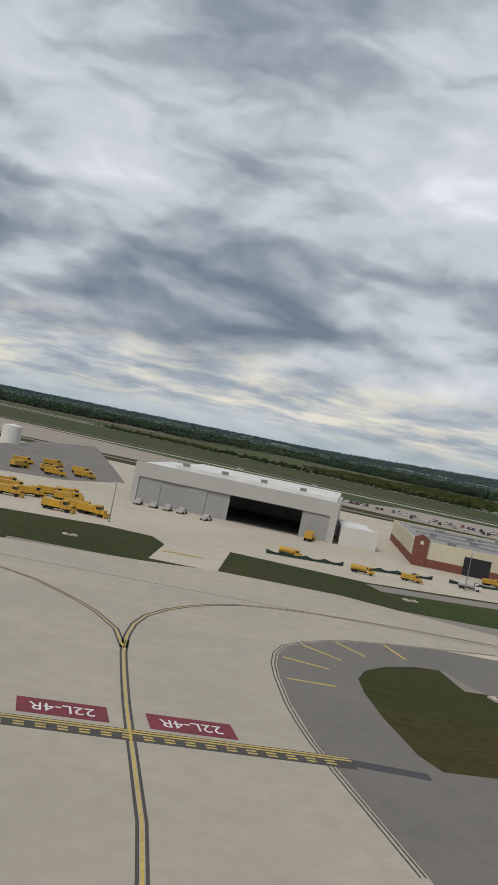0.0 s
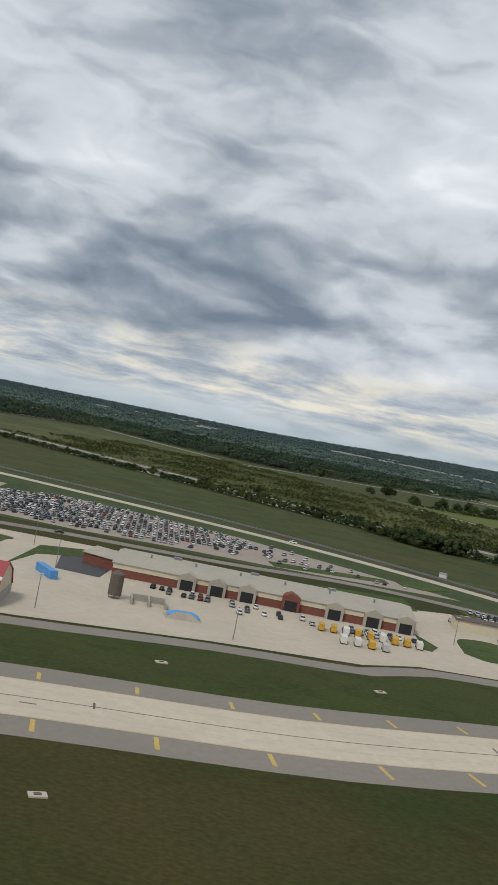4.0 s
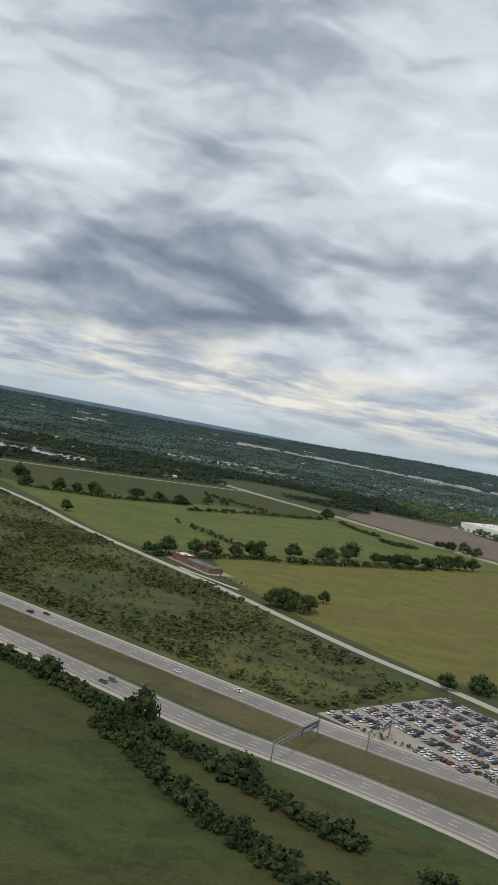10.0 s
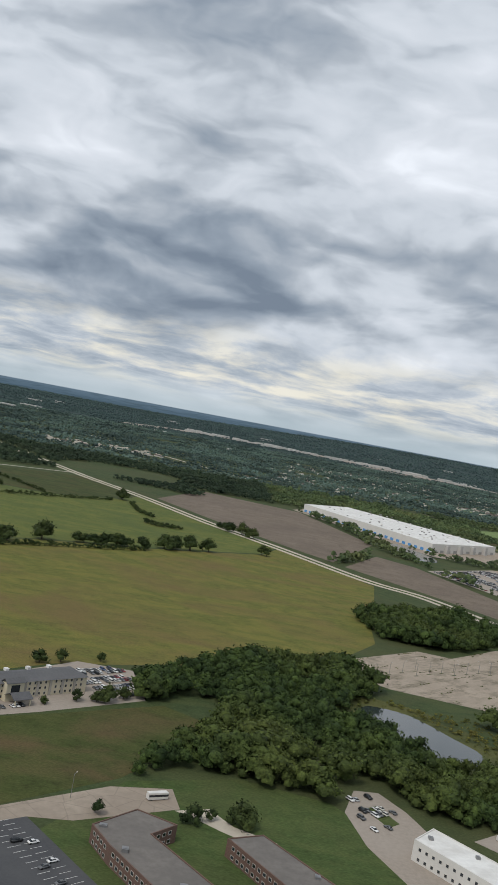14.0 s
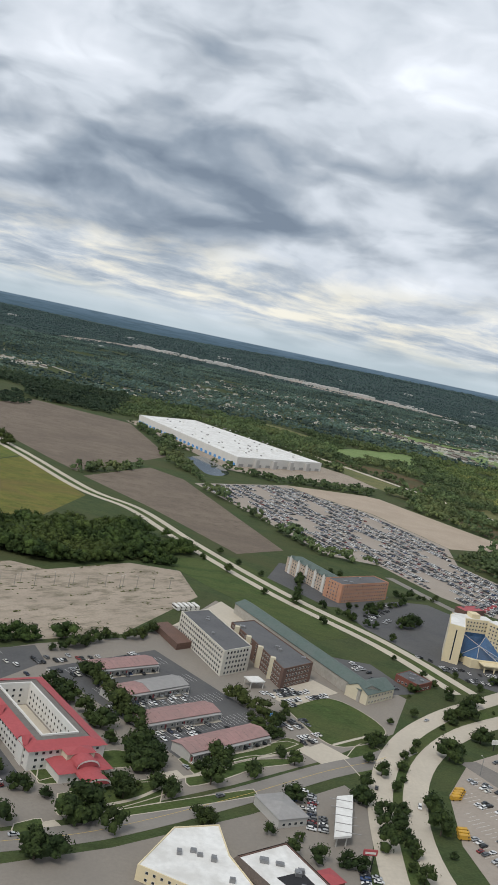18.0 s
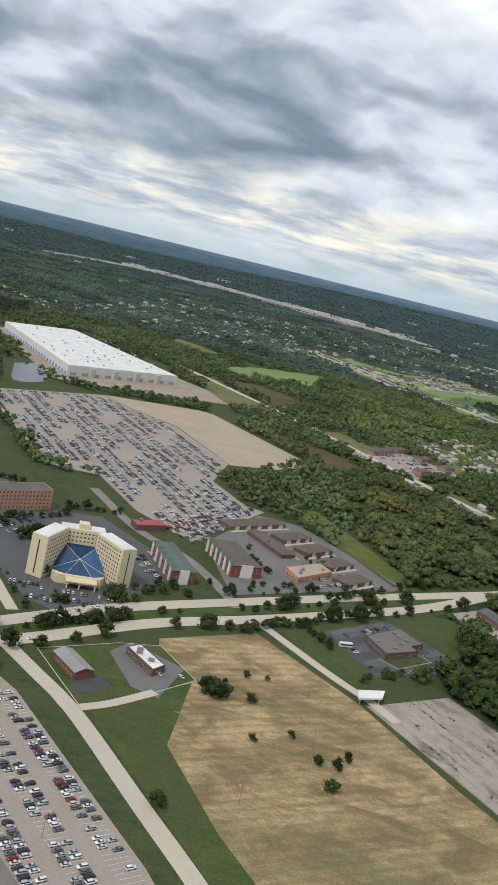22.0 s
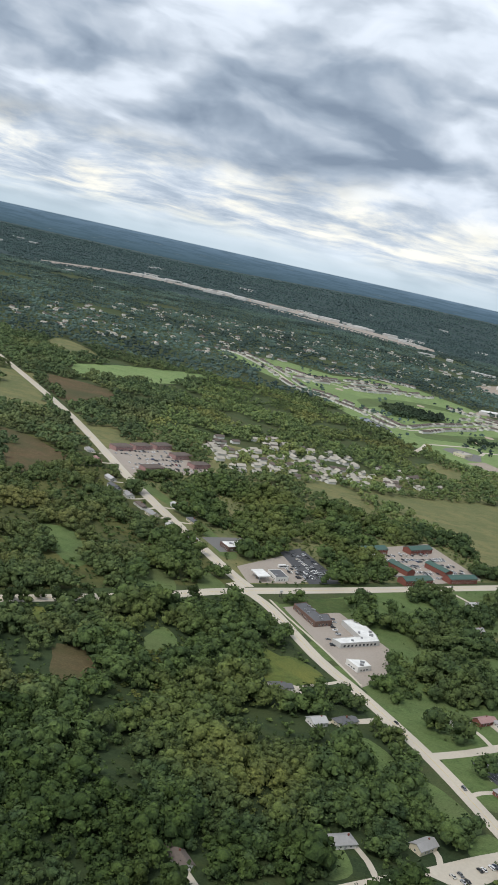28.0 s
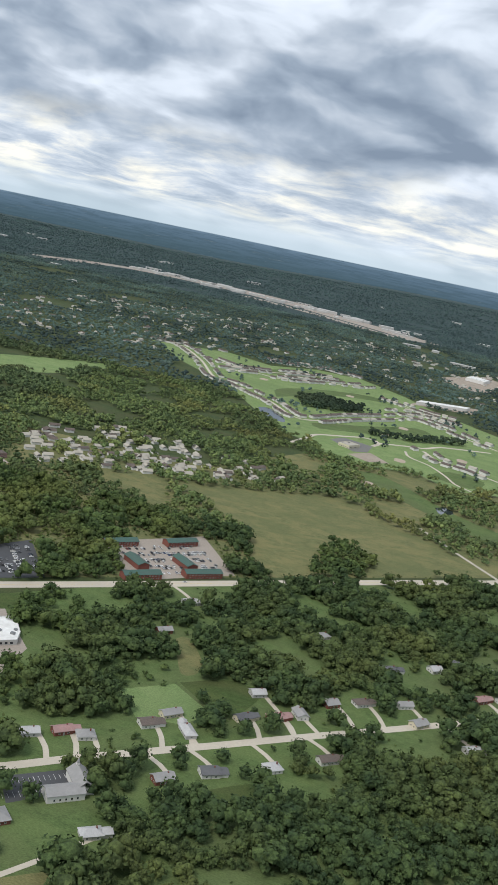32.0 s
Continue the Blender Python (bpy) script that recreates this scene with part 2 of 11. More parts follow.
def field_material(name, base, tint, third, along=0.0, rows=0.0):
    """Grass or crop: fine grain, wind-drawn patches along a direction, and larger tints."""
    m = bpy.data.materials.new(name)
    m.use_nodes = True
    t = m.node_tree
    p = t.nodes["Principled BSDF"]
    p.inputs["Roughness"].default_value, p.inputs["Specular IOR Level"].default_value = 0.9, 0.15
    geo = t.nodes.new("ShaderNodeNewGeometry")
    mp = t.nodes.new("ShaderNodeMapping")
    mp.inputs["Rotation"].default_value = (0, 0, along)
    mp.inputs["Scale"].default_value = (0.62, 1.0, 1.0)
    t.links.new(geo.outputs["Position"], mp.inputs[0])
    a = nd(t, "ShaderNodeTexNoise", Scale=0.24 / K, Detail=7.0, Roughness=0.72)
    b = nd(t, "ShaderNodeTexNoise", Scale=0.055 / K, Detail=6.0, Roughness=0.62, Distortion=0.6)
    c = nd(t, "ShaderNodeTexNoise", Scale=0.012 / K, Detail=4.0, Roughness=0.6, Distortion=0.8)
    g = nd(t, "ShaderNodeTexNoise", Scale=1.1 / K, Detail=3.0, Roughness=0.6)
    for n in (a, b, c, g):
        t.links.new(mp.outputs[0], n.inputs["Vector"])
    col = mix_rgb(t, ramp(t, [(0.3, (0,) * 3), (0.7, (1,) * 3)], a.outputs["Fac"]), tuple(x * 0.62 for x in base), tuple(x * 1.3 for x in base))
    col = mix_rgb(t, ramp(t, [(0.42, (0,) * 3), (0.60, (0.9,) * 3)], b.outputs["Fac"]), col, tint)
    col = mix_rgb(t, ramp(t, [(0.45, (0,) * 3), (0.68, (0.8,) * 3)], c.outputs["Fac"]), col, third)
    col = mix_rgb(t, 1.0, col, ramp(t, [(0.3, (0.74,) * 3), (0.7, (1.22,) * 3)], g.outputs["Fac"]), "MULTIPLY")
    if rows:
        wv = t.nodes.new("ShaderNodeTexWave")
        wv.inputs["Scale"].default_value, wv.inputs["Distortion"].default_value, wv.inputs["Detail"].default_value = rows / K, 1.5, 2.0
        wv.bands_direction = "Y"
        t.links.new(mp.outputs[0], wv.inputs["Vector"])
        col = mix_rgb(t, ramp(t, [(0.45, (0,) * 3), (0.9, (0.3,) * 3)], wv.outputs["Fac"]), col, third)
    t.links.new(col, p.inputs["Base Color"])
    return m


def slab_material(name, base, stain, along, joint):
    """Old paving: drawn-out dark stains and weedy joints along one direction (radians), joint metres apart."""
    m = material(name, base, 0.9, 0.6, 0.14, 0.03, tuple(c * 0.8 for c in base))
    t = m.node_tree
    p = t.nodes["Principled BSDF"]
    col = p.inputs["Base Color"].links[0].from_socket
    geo = t.nodes.new("ShaderNodeNewGeometry")
    turn = t.nodes.new("ShaderNodeMapping")
    turn.inputs["Rotation"].default_value = (0, 0, -along)
    t.links.new(geo.outputs["Position"], turn.inputs[0])
    pull = t.nodes.new("ShaderNodeMapping")
    pull.inputs["Scale"].default_value = (0.42, 1.0, 1.0)
    t.links.new(turn.outputs[0], pull.inputs[0])
    a = nd(t, "ShaderNodeTexNoise", Scale=0.11 / K, Detail=6.0, Roughness=0.7)
    b = nd(t, "ShaderNodeTexNoise", Scale=0.03 / K, Detail=4.0, Roughness=0.6)
    t.links.new(pull.outputs[0], a.inputs["Vector"])
    t.links.new(turn.outputs[0], b.inputs["Vector"])
    where = math_node(t, "MULTIPLY", ramp(t, [(0.47, (0,) * 3), (0.60, (1,) * 3)], a.outputs["Fac"]), ramp(t, [(0.36, (0.2,) * 3), (0.56, (1,) * 3)], b.outputs["Fac"]))
    col = mix_rgb(t, math_node(t, "MULTIPLY", where, 0.75), col, stain)
    sep = t.nodes.new("ShaderNodeSeparateXYZ")
    t.links.new(turn.outputs[0], sep.inputs[0])
    for out, gap, deep in ((sep.outputs[1], joint, 0.5), (sep.outputs[0], joint * 1.6, 0.22)):
        f = math_node(t, "ABSOLUTE", math_node(t, "SUBTRACT", math_node(t, "FRACT", math_node(t, "MULTIPLY", out, 1.0 / (K * gap))), 0.5))
        line = math_node(t, "MULTIPLY", math_node(t, "LESS_THAN", f, 0.3 / gap), math_node(t, "MULTIPLY", ramp(t, [(0.42, (0.2,) * 3), (0.56, (1,) * 3)], b.outputs["Fac"]), deep))
        col = mix_rgb(t, line, col, stain)
    t.links.new(col, p.inputs["Base Color"])
    return m


M = dict(
    # sheet seen only far off: distance haze is in its blue-green colour
    base=field_material("hazy_far_ground", (0.038, 0.062, 0.062), (0.050, 0.074, 0.066), (0.032, 0.054, 0.058)),
    lawn=field_material("mown_airfield_grass", (0.042, 0.043, 0.011), (0.031, 0.045, 0.009), (0.064, 0.051, 0.017), 0.2),
    verge=field_material("mown_verge_grass", (0.038, 0.054, 0.012), (0.048, 0.064, 0.015), (0.054, 0.054, 0.018), 0.2),
    turf=field_material("bright_lawn", (0.056, 0.086, 0.026), (0.078, 0.102, 0.033), (0.074, 0.082, 0.032), 0.2),
    pasture=field_material("green_pasture", (0.044, 0.058, 0.018), (0.066, 0.080, 0.024), (0.078, 0.064, 0.026), 0.6),
    crop=field_material("ripening_crop", (0.118, 0.126, 0.030), (0.165, 0.152, 0.038), (0.150, 0.108, 0.044), 0.7),
    crop2=field_material("green_crop", (0.098, 0.124, 0.032), (0.142, 0.148, 0.038), (0.078, 0.106, 0.032), 0.5),
    scrub=field_material("scrub_ground", (0.050, 0.064, 0.026), (0.086, 0.092, 0.032), (0.118, 0.116, 0.038), 0.8),
    tilled=field_material("tilled_soil", (0.165, 0.132, 0.102), (0.195, 0.158, 0.122), (0.14, 0.112, 0.088), 0.9),
    dry=field_material("dry_mown_field", (0.44, 0.32, 0.175), (0.20, 0.138, 0.074), (0.130, 0.128, 0.054), -0.7, 0.055),
    median=field_material("dry_median_grass", (0.098, 0.092, 0.040), (0.066, 0.068, 0.028), (0.125, 0.10, 0.05), 0.9),
    fairway=field_material("golf_fairway", (0.165, 0.235, 0.085), (0.205, 0.262, 0.105), (0.140, 0.195, 0.076), 0.3),
    near=field_material("rough_green_land", (0.050, 0.072, 0.028), (0.066, 0.084, 0.032), (0.070, 0.074, 0.032)),
    garden=field_material("garden_lawn", (0.092, 0.135, 0.046), (0.115, 0.155, 0.055), (0.10, 0.12, 0.05), 0.3),
    oldmeadow=field_material("old_meadow", (0.138, 0.146, 0.062), (0.186, 0.172, 0.074), (0.114, 0.130, 0.054), 0.4),
    rust=field_material("rusty_bare_ground", (0.12, 0.085, 0.045), (0.09, 0.075, 0.035), (0.06, 0.07, 0.03), 0.4),
    rustplot=field_material("patchy_grass", (0.052, 0.066, 0.018), (0.070, 0.080, 0.024), (0.120, 0.078, 0.042), 0.3),
    forest=field_material("forest_floor", (0.035, 0.052, 0.022), (0.05, 0.065, 0.024), (0.028, 0.045, 0.02)),
    concrete=material("taxiway_concrete", (0.56, 0.49, 0.385), 0.85, 0.35, 0.09, 0.03, (0.47, 0.41, 0.325), bump=0.01),
    apron=material("worn_junction_concrete", (0.42, 0.372, 0.30), 0.85, 0.35, 0.09, 0.03, (0.35, 0.312, 0.255)),
    yard=material("yard_concrete", (0.50, 0.44, 0.35), 0.85, 0.35, 0.09, 0.03, (0.41, 0.36, 0.29)),
    roadc=material("pale_road_concrete", (0.50, 0.445, 0.36), 0.85, 0.5, 0.08, 0.02, (0.42, 0.375, 0.31)),
    asphalt=material("worn_asphalt", (0.15, 0.145, 0.138), 0.85, 0.9, 0.12, 0.03, (0.19, 0.18, 0.165)),
    shoulder=material("grey_shoulder_asphalt", (0.245, 0.218, 0.185), 0.85, 0.6, 0.08, 0.025, (0.205, 0.184, 0.16)),
    fillet=material("fillet_asphalt", (0.165, 0.152, 0.136), 0.85, 0.6, 0.1, 0.05, (0.20, 0.182, 0.16)),
    wornlane=material("worn_drive_asphalt", (0.20, 0.182, 0.162), 0.85, 0.6, 0.12, 0.05, (0.155, 0.142, 0.128)),
    dark=material("dark_asphalt", (0.065, 0.066, 0.07), 0.8, 0.9, 0.15, 0.04, (0.09, 0.09, 0.09)),
    highway=material("highway_asphalt", (0.20, 0.184, 0.164), 0.85, 0.8, 0.1, 0.02, (0.29, 0.265, 0.235)),
    lot=material("parking_lot_surface", (0.31, 0.265, 0.22), 0.88, 0.5, 0.12, 0.02, (0.36, 0.315, 0.27)),
    lotpale=material("empty_lot_concrete", (0.34, 0.285, 0.225), 0.88, 0.25, 0.16, 0.03, (0.255, 0.208, 0.165), cracks=0.09, tint_amount=0.7),
    oldslab=slab_material("stained_old_concrete", (0.36, 0.315, 0.265), (0.11, 0.085, 0.065), -1.007, 7.0),
    weedlot=slab_material("weedy_car_park_concrete", (0.36, 0.30, 0.235), (0.13, 0.115, 0.075), 0.80, 19.0),
    lotgrey=material("dark_lot_asphalt", (0.088, 0.088, 0.090), 0.88, 0.5, 0.15, 0.03, (0.125, 0.12, 0.115)),
    sand=material("bare_sandy_ground", (0.40, 0.325, 0.25), 0.9, 0.4, 0.12, 0.03, (0.33, 0.265, 0.20)),
    gravel=material("gravel_road", (0.43, 0.39, 0.32), 0.9, 0.8, 0.12, 0.03, (0.36, 0.33, 0.27)),
    dirt=material("worn_dirt_yard", (0.40, 0.345, 0.28), 0.9, 0.3, 0.14, 0.05, (0.27, 0.235, 0.19)),
    ballast=material("rail_ballast", (0.15, 0.125, 0.105), 0.95, 1.5, 0.3, 0.05, (0.10, 0.09, 0.075)),
    water=material("pond_water", (0.03, 0.04, 0.04), 0.06, 0.3, 0.1, 0.02, spec=0.6),
    yellow=material("yellow_paint", (0.54, 0.39, 0.10), 0.7, 2.0, 0.2, 0.1, (0.42, 0.33, 0.15)),
    white=material("white_paint", (0.72, 0.71, 0.68), 0.7, 2.0, 0.1, 0.1, (0.6, 0.59, 0.56)),
    black=material("black_paint", (0.075, 0.07, 0.062), 0.75, 2.0, 0.2, 0.1),
    signred=material("red_sign_paint", (0.20, 0.035, 0.05), 0.75, 1.5, 0.2, 0.2, (0.14, 0.035, 0.045)),
)


# ---- building helpers ----
class Shape:
    """Collects the faces of one mesh."""

    def __init__(self):
        self.v, self.f = [], []

    def add(self, verts, faces):
        n = len(self.v)
        self.v.extend(verts)
        self.f.extend(tuple(i + n for i in f) for f in faces)
        return self

    def box(self, x0, y0, z0, x1, y1, z1):
        return self.add([(x0, y0, z0), (x1, y0, z0), (x1, y1, z0), (x0, y1, z0), (x0, y0, z1), (x1, y0, z1), (x1, y1, z1), (x0, y1, z1)],
                        [(0, 3, 2, 1), (4, 5, 6, 7), (0, 1, 5, 4), (1, 2, 6, 5), (2, 3, 7, 6), (3, 0, 4, 7)])

    def prism(self, pts, z0, z1):
        n = len(pts)
        area = sum(pts[i][0] * pts[(i + 1) % n][1] - pts[(i + 1) % n][0] * pts[i][1] for i in range(n))
        pts = pts if area > 0 else pts[::-1]
        v = [(x, y, z0) for x, y in pts] + [(x, y, z1) for x, y in pts]
        return self.add(v, [tuple(range(n, 2 * n))] + [(i, (i + 1) % n, n + (i + 1) % n, n + i) for i in range(n)])

    def gable(self, x0, y0, x1, y1, z0, rise, over=0.4, thick=0.25):
        """A pitched roof whose ridge runs along x, with a rim of its own thickness."""
        x0, x1, y0, y1 = x0 - over, x1 + over, y0 - over, y1 + over
        ym = (y0 + y1) / 2
        v = []
        for dz in (0, thick):
            v += [(x0, y0, z0 + dz), (x1, y0, z0 + dz), (x1, ym, z0 + rise + dz), (x0, ym, z0 + rise + dz), (x0, y1, z0 + dz), (x1, y1, z0 + dz)]
        return self.add(v, [(6, 7, 8, 9), (9, 8, 11, 10), (3, 2, 1, 0), (4, 5, 2, 3), (0, 1, 7, 6), (5, 4, 10, 11),
                            (0, 6, 9, 3), (3, 9, 10, 4), (1, 2, 8, 7), (2, 5, 11, 8)])

    def hip(self, x0, y0, x1, y1, z0, rise, over=0.5):
        x0, x1, y0, y1 = x0 - over, x1 + over, y0 - over, y1 + over
        k = min((y1 - y0) / 2, (x1 - x0) / 2 - 0.2)
        ym = (y0 + y1) / 2
        return self.add([(x0, y0, z0), (x1, y0, z0), (x1, y1, z0), (x0, y1, z0), (x0 + k, ym, z0 + rise), (x1 - k, ym, z0 + rise)],
                        [(0, 1, 5, 4), (1, 2, 5), (2, 3, 4, 5), (3, 0, 4), (3, 2, 1, 0)])

    def tube(self, a, b, r0, r1=None, n=8):
        r1 = r0 if r1 is None else r1
        a, b = Vector(a), Vector(b)
        w = (b - a).normalized()
        u = w.orthogonal().normalized()
        s = w.cross(u)
        v = []
        for p, r in ((a, r0), (b, r1)):
            v += [tuple(p + (u * math.cos(6.2832 * i / n) + s * math.sin(6.2832 * i / n)) * r) for i in range(n)]
        return self.add(v, [(i, (i + 1) % n, n + (i + 1) % n, n + i) for i in range(n)] + [tuple(range(n - 1, -1, -1)), tuple(range(n, 2 * n))])

    def mesh(self, name, mat):
        me = bpy.data.meshes.new(name)
        me.from_pydata([tuple(p) for p in self.v], [], self.f)
        me.materials.append(mat)
        return me

    def under(self, name, mat, parent, label=""):
        ob = new(name, self.mesh(name, mat))
        ob.parent = parent
        return tagged(ob, label)

    def thing(self, name, mat, label, category, group="", kind="", at=None):
        ob = new(name, self.mesh(name, mat))
        ob.matrix_basis = (Matrix.Identity(4) if at is None else at) @ Matrix.Scale(K, 4)
        return tagged(ob, label, category, group, kind)


def base_of(name, x, y, turn=0.0, label="", category="", group="", z=0.0):
    """An Empty at the foot of a thing."""
    ob = new(name)
    ob.empty_display_size = 1
    ob.matrix_basis = place(x, y, z, 0, 0, turn) @ Matrix.Scale(K, 4)
    return tagged(ob, label, category, group)


def shared(name, me, parent, loc=(0, 0, 0), rz=0.0, scale=None, label=""):
    ob = new(name, me)
    ob.parent = parent
    ob.location, ob.rotation_euler = loc, (0, 0, rz)
    if scale:
        ob.scale = scale
    return tagged(ob, label)


def smooth(points, step=12.0):
    """A curve through the points (Catmull-Rom)."""
    p = [np.array(q, float) for q in points]
    p = [2 * p[0] - p[1]] + p + [2 * p[-1] - p[-2]]
    out = []
    for i in range(1, len(p) - 2):
        n = max(1, int(np.linalg.norm(p[i + 1] - p[i]) / step))
        for k in range(n):
            t = k / n
            out.append(0.5 * (2 * p[i] + (p[i + 1] - p[i - 1]) * t + (2 * p[i - 1] - 5 * p[i] + 4 * p[i + 1] - p[i + 2]) * t * t
                              + (3 * p[i] - p[i - 1] - 3 * p[i + 1] + p[i + 2]) * t ** 3))
    out.append(p[-2])
    return np.array(out)


def offset(line, d):
    t = np.gradient(line, axis=0)
    t /= np.linalg.norm(t, axis=1)[:, None] + 1e-9
    return line + np.c_[-t[:, 1], t[:, 0]] * d


def rise(x, y):
    """Height of the land: flat, but for wooded hills far off."""
    a = np.clip((np.asarray(y, float) - 6500) / 3500, 0, 1)
    b = np.clip((np.asarray(x, float) - 300) / 3000, 0, 1)
    return 90 * a * a * (3 - 2 * a) * (0.2 + 0.8 * b * b * (3 - 2 * b))


def strip(name, points, width, z, mat, label, category="road", step=12.0, d=0.0, kind="structure"):
    line = offset(smooth(points, step), d)
    a, b = offset(line, width / 2), offset(line, -width / 2)
    n = len(line)
    zz = rise(line[:, 0], line[:, 1]) + z
    v = [(*p, h) for p, h in zip(a, zz)] + [(*p, h) for p, h in zip(b, zz)]
    v += [(*p, h - z - 0.2) for p, h in zip(a, zz)] + [(*p, h - z - 0.2) for p, h in zip(b, zz)]
    f = [(i, n + i, n + i + 1, i + 1) for i in range(n - 1)]
    f += [(2 * n + i, i, i + 1, 2 * n + i + 1) for i in range(n - 1)] + [(n + i, 3 * n + i, 3 * n + i + 1, n + i + 1) for i in range(n - 1)]
    return Shape().add(v, f).thing(name, mat, label, category, "", kind)


def ccw(pts):
    n = len(pts)
    area = sum(pts[i][0] * pts[(i + 1) % n][1] - pts[(i + 1) % n][0] * pts[i][1] for i in range(n))
    return list(pts) if area > 0 else list(pts)[::-1]


def inset(pts, d):
    """The polygon (counter-clockwise) drawn in by d."""
    n, out = len(pts), []
    for i in range(n):
        p0, p1, p2 = (Vector(pts[i - 1]), Vector(pts[i]), Vector(pts[(i + 1) % n]))
        a, b = (p1 - p0).normalized(), (p2 - p1).normalized()
        na, nb = Vector((-a.y, a.x)), Vector((-b.y, b.x))
        m = (na + nb)
        m = m / max(0.35, m.dot(na))
        out.append(tuple(p1 + m * d))
    return out


def patch(name, pts, z, mat, label, category="ground", round_off=0.0, kind="structure"):
    if round_off:
        q = list(pts)
        pts = [tuple(p) for p in smooth(q + [q[0]], round_off)[:-1]]
    ob = Shape().prism(list(pts), -0.3, z).thing(name, mat, label, category, "", kind)
    cx, cy = sum(p[0] for p in pts) / len(pts), sum(p[1] for p in pts) / len(pts)
    if mat == M["turf"] and "verge" not in name and 1280 < cx < 1960 and 560 < cy < 1060:
        ring = ccw(pts)
        a, b, n = inset(ring, -0.25), inset(ring, 0.25), len(ring)
        v = [(*p, z + 0.06) for p in a] + [(*p, z + 0.06) for p in b] + [(*p, -0.1) for p in a]
        Shape().add(v, [q for i in range(n) for q in ((i, (i + 1) % n, n + (i + 1) % n, n + i), (2 * n + i, 2 * n + (i + 1) % n, (i + 1) % n, i))]).under("kerb", M["roadc"], ob, "pale concrete kerb")
    return ob


def inside(px, py, poly):
    r = np.zeros(len(px), bool)
    n = len(poly)
    for i in range(n):
        (x0, y0), (x1, y1) = poly[i], poly[(i + 1) % n]
        c = (y0 > py) != (y1 > py)
        r ^= c & (px < (x1 - x0) * (py - y0) / (y1 - y0 + 1e-12) + x0)
    return r


def near_line(px, py, pts, d):
    r = np.zeros(len(px), bool)
    for (x0, y0), (x1, y1) in zip(pts[:-1], pts[1:]):
        ex, ey = x1 - x0, y1 - y0
        s = np.clip(((px - x0) * ex + (py - y0) * ey) / (ex * ex + ey * ey + 1e-9), 0, 1)
        r |= (px - x0 - s * ex) ** 2 + (py - y0 - s * ey) ** 2 < d * d
    return r


CLEAR, LINES = [], []  # where no wild tree grows


def clear(pts):
    CLEAR.append(pts)
    return pts


def lane(pts, d):
    LINES.append((pts, d))
    return pts


# ---- the land ----
def make_ground():
    xs = np.concatenate([np.arange(-9000, 12001, 300)])
    ys = np.concatenate([np.arange(-6000, 13001, 300)])
    X, Y = np.meshgrid(xs, ys)
    Z = rise(X, Y) - 0.25
    v = np.c_[X.ravel(), Y.ravel(), Z.ravel()].tolist()
    w = len(xs)
    f = [(j * w + i, j * w + i + 1, (j + 1) * w + i + 1, (j + 1) * w + i) for j in range(len(ys) - 1) for i in range(w - 1)]
    g = Shape().add(v, f).thing("ground", M["base"], "flat wooded land to the horizon, tinted with haze", "ground", "", "structure")
    for p in g.data.polygons:
        p.use_smooth = True


make_ground()
patch("near_land", [(-3500, -3000), (6000, -3000), (6000, 5100), (-3500, 5100)], 0.012, M["near"], "rough green land round the airfield and roads", "ground")


# ---- airfield ground ----
patch("airfield_grass", [(-900, -400), (900, -400), (760, 200), (667, 340), (600, 402), (540, 452), (400, 505), (183, 500), (60, 590), (-120, 760), (-900, 1000)], 0.04, M["lawn"], "dark mown airfield grass beside the taxiway", "grass")
patch("field_between_road_and_highway", [(-900, 1050), (-100, 800), (160, 722), (307, 668), (401, 617), (518, 520), (619, 440), (724, 366), (1000, 150), (1300, 150), (1000, 390), (853, 505), (757, 590), (694, 640), (594, 712), (444, 815), (230, 975), (60, 1090), (-900, 1500)], 0.03, M["pasture"], "large green pasture between railway and highway", "field")
patch("scrub_land", [(-200, 1370), (214, 1075), (372, 950), (535, 830), (634, 780), (771, 670), (868, 592), (890, 600), (940, 672), (905, 728), (817, 885), (700, 1052), (615, 1196), (502, 1357), (237, 1670), (-200, 1750)], 0.03, M["scrub"], "rough scrub land with low bushes", "scrub")
patch("crop_field", [(827, 940), (885, 815), (950, 712), (985, 700), (1054, 778), (1097, 802), (1140, 830), (1205, 890), (1238, 905), (1280, 985), (1288, 1060), (1302, 1120), (1330, 1285), (1231, 1452), (1205, 1372), (1119, 1297), (1041, 1240), (971, 1198), (901, 1130), (850, 1095), (817, 1040)], 0.05, M["crop"], "ripening yellow green crop field", "field")
patch("green_field", [(820, 1048), (901, 1138), (971, 1206), (1041, 1248), (1119, 1305), (1205, 1380), (1228, 1460), (1136, 1590), (1021, 1780), (1000, 1700), (908, 1600), (829, 1605), (775, 1495), (705, 1482), (580, 1372), (530, 1400), (640, 1200), (700, 1080), (781, 985), (800, 1000)], 0.045, M["crop2"], "green crop field with yellow patches", "field")
patch("far_pasture", [(530, 1405), (580, 1380), (705, 1490), (775, 1503), (829, 1613), (908, 1608), (1000, 1708), (1015, 1790), (930, 1970), (650, 1780), (397, 1600), (440, 1445)], 0.05, M["pasture"], "green pasture behind a row of trees", "field")
patch("tilled_field", [(1050, 1810), (1160, 1620), (1255, 1480), (1300, 1420), (1395, 1690), (1385, 1750), (1310, 2030), (1120, 2100)], 0.05, M["tilled"], "bare brown tilled field", "field")
patch("tilled_field", [(1312, 1398), (1380, 1560), (1428, 1516), (1538, 1206), (1490, 1152), (1400, 1288)], 0.05, M["tilled"], "bare brown tilled field by the divided road", "field")
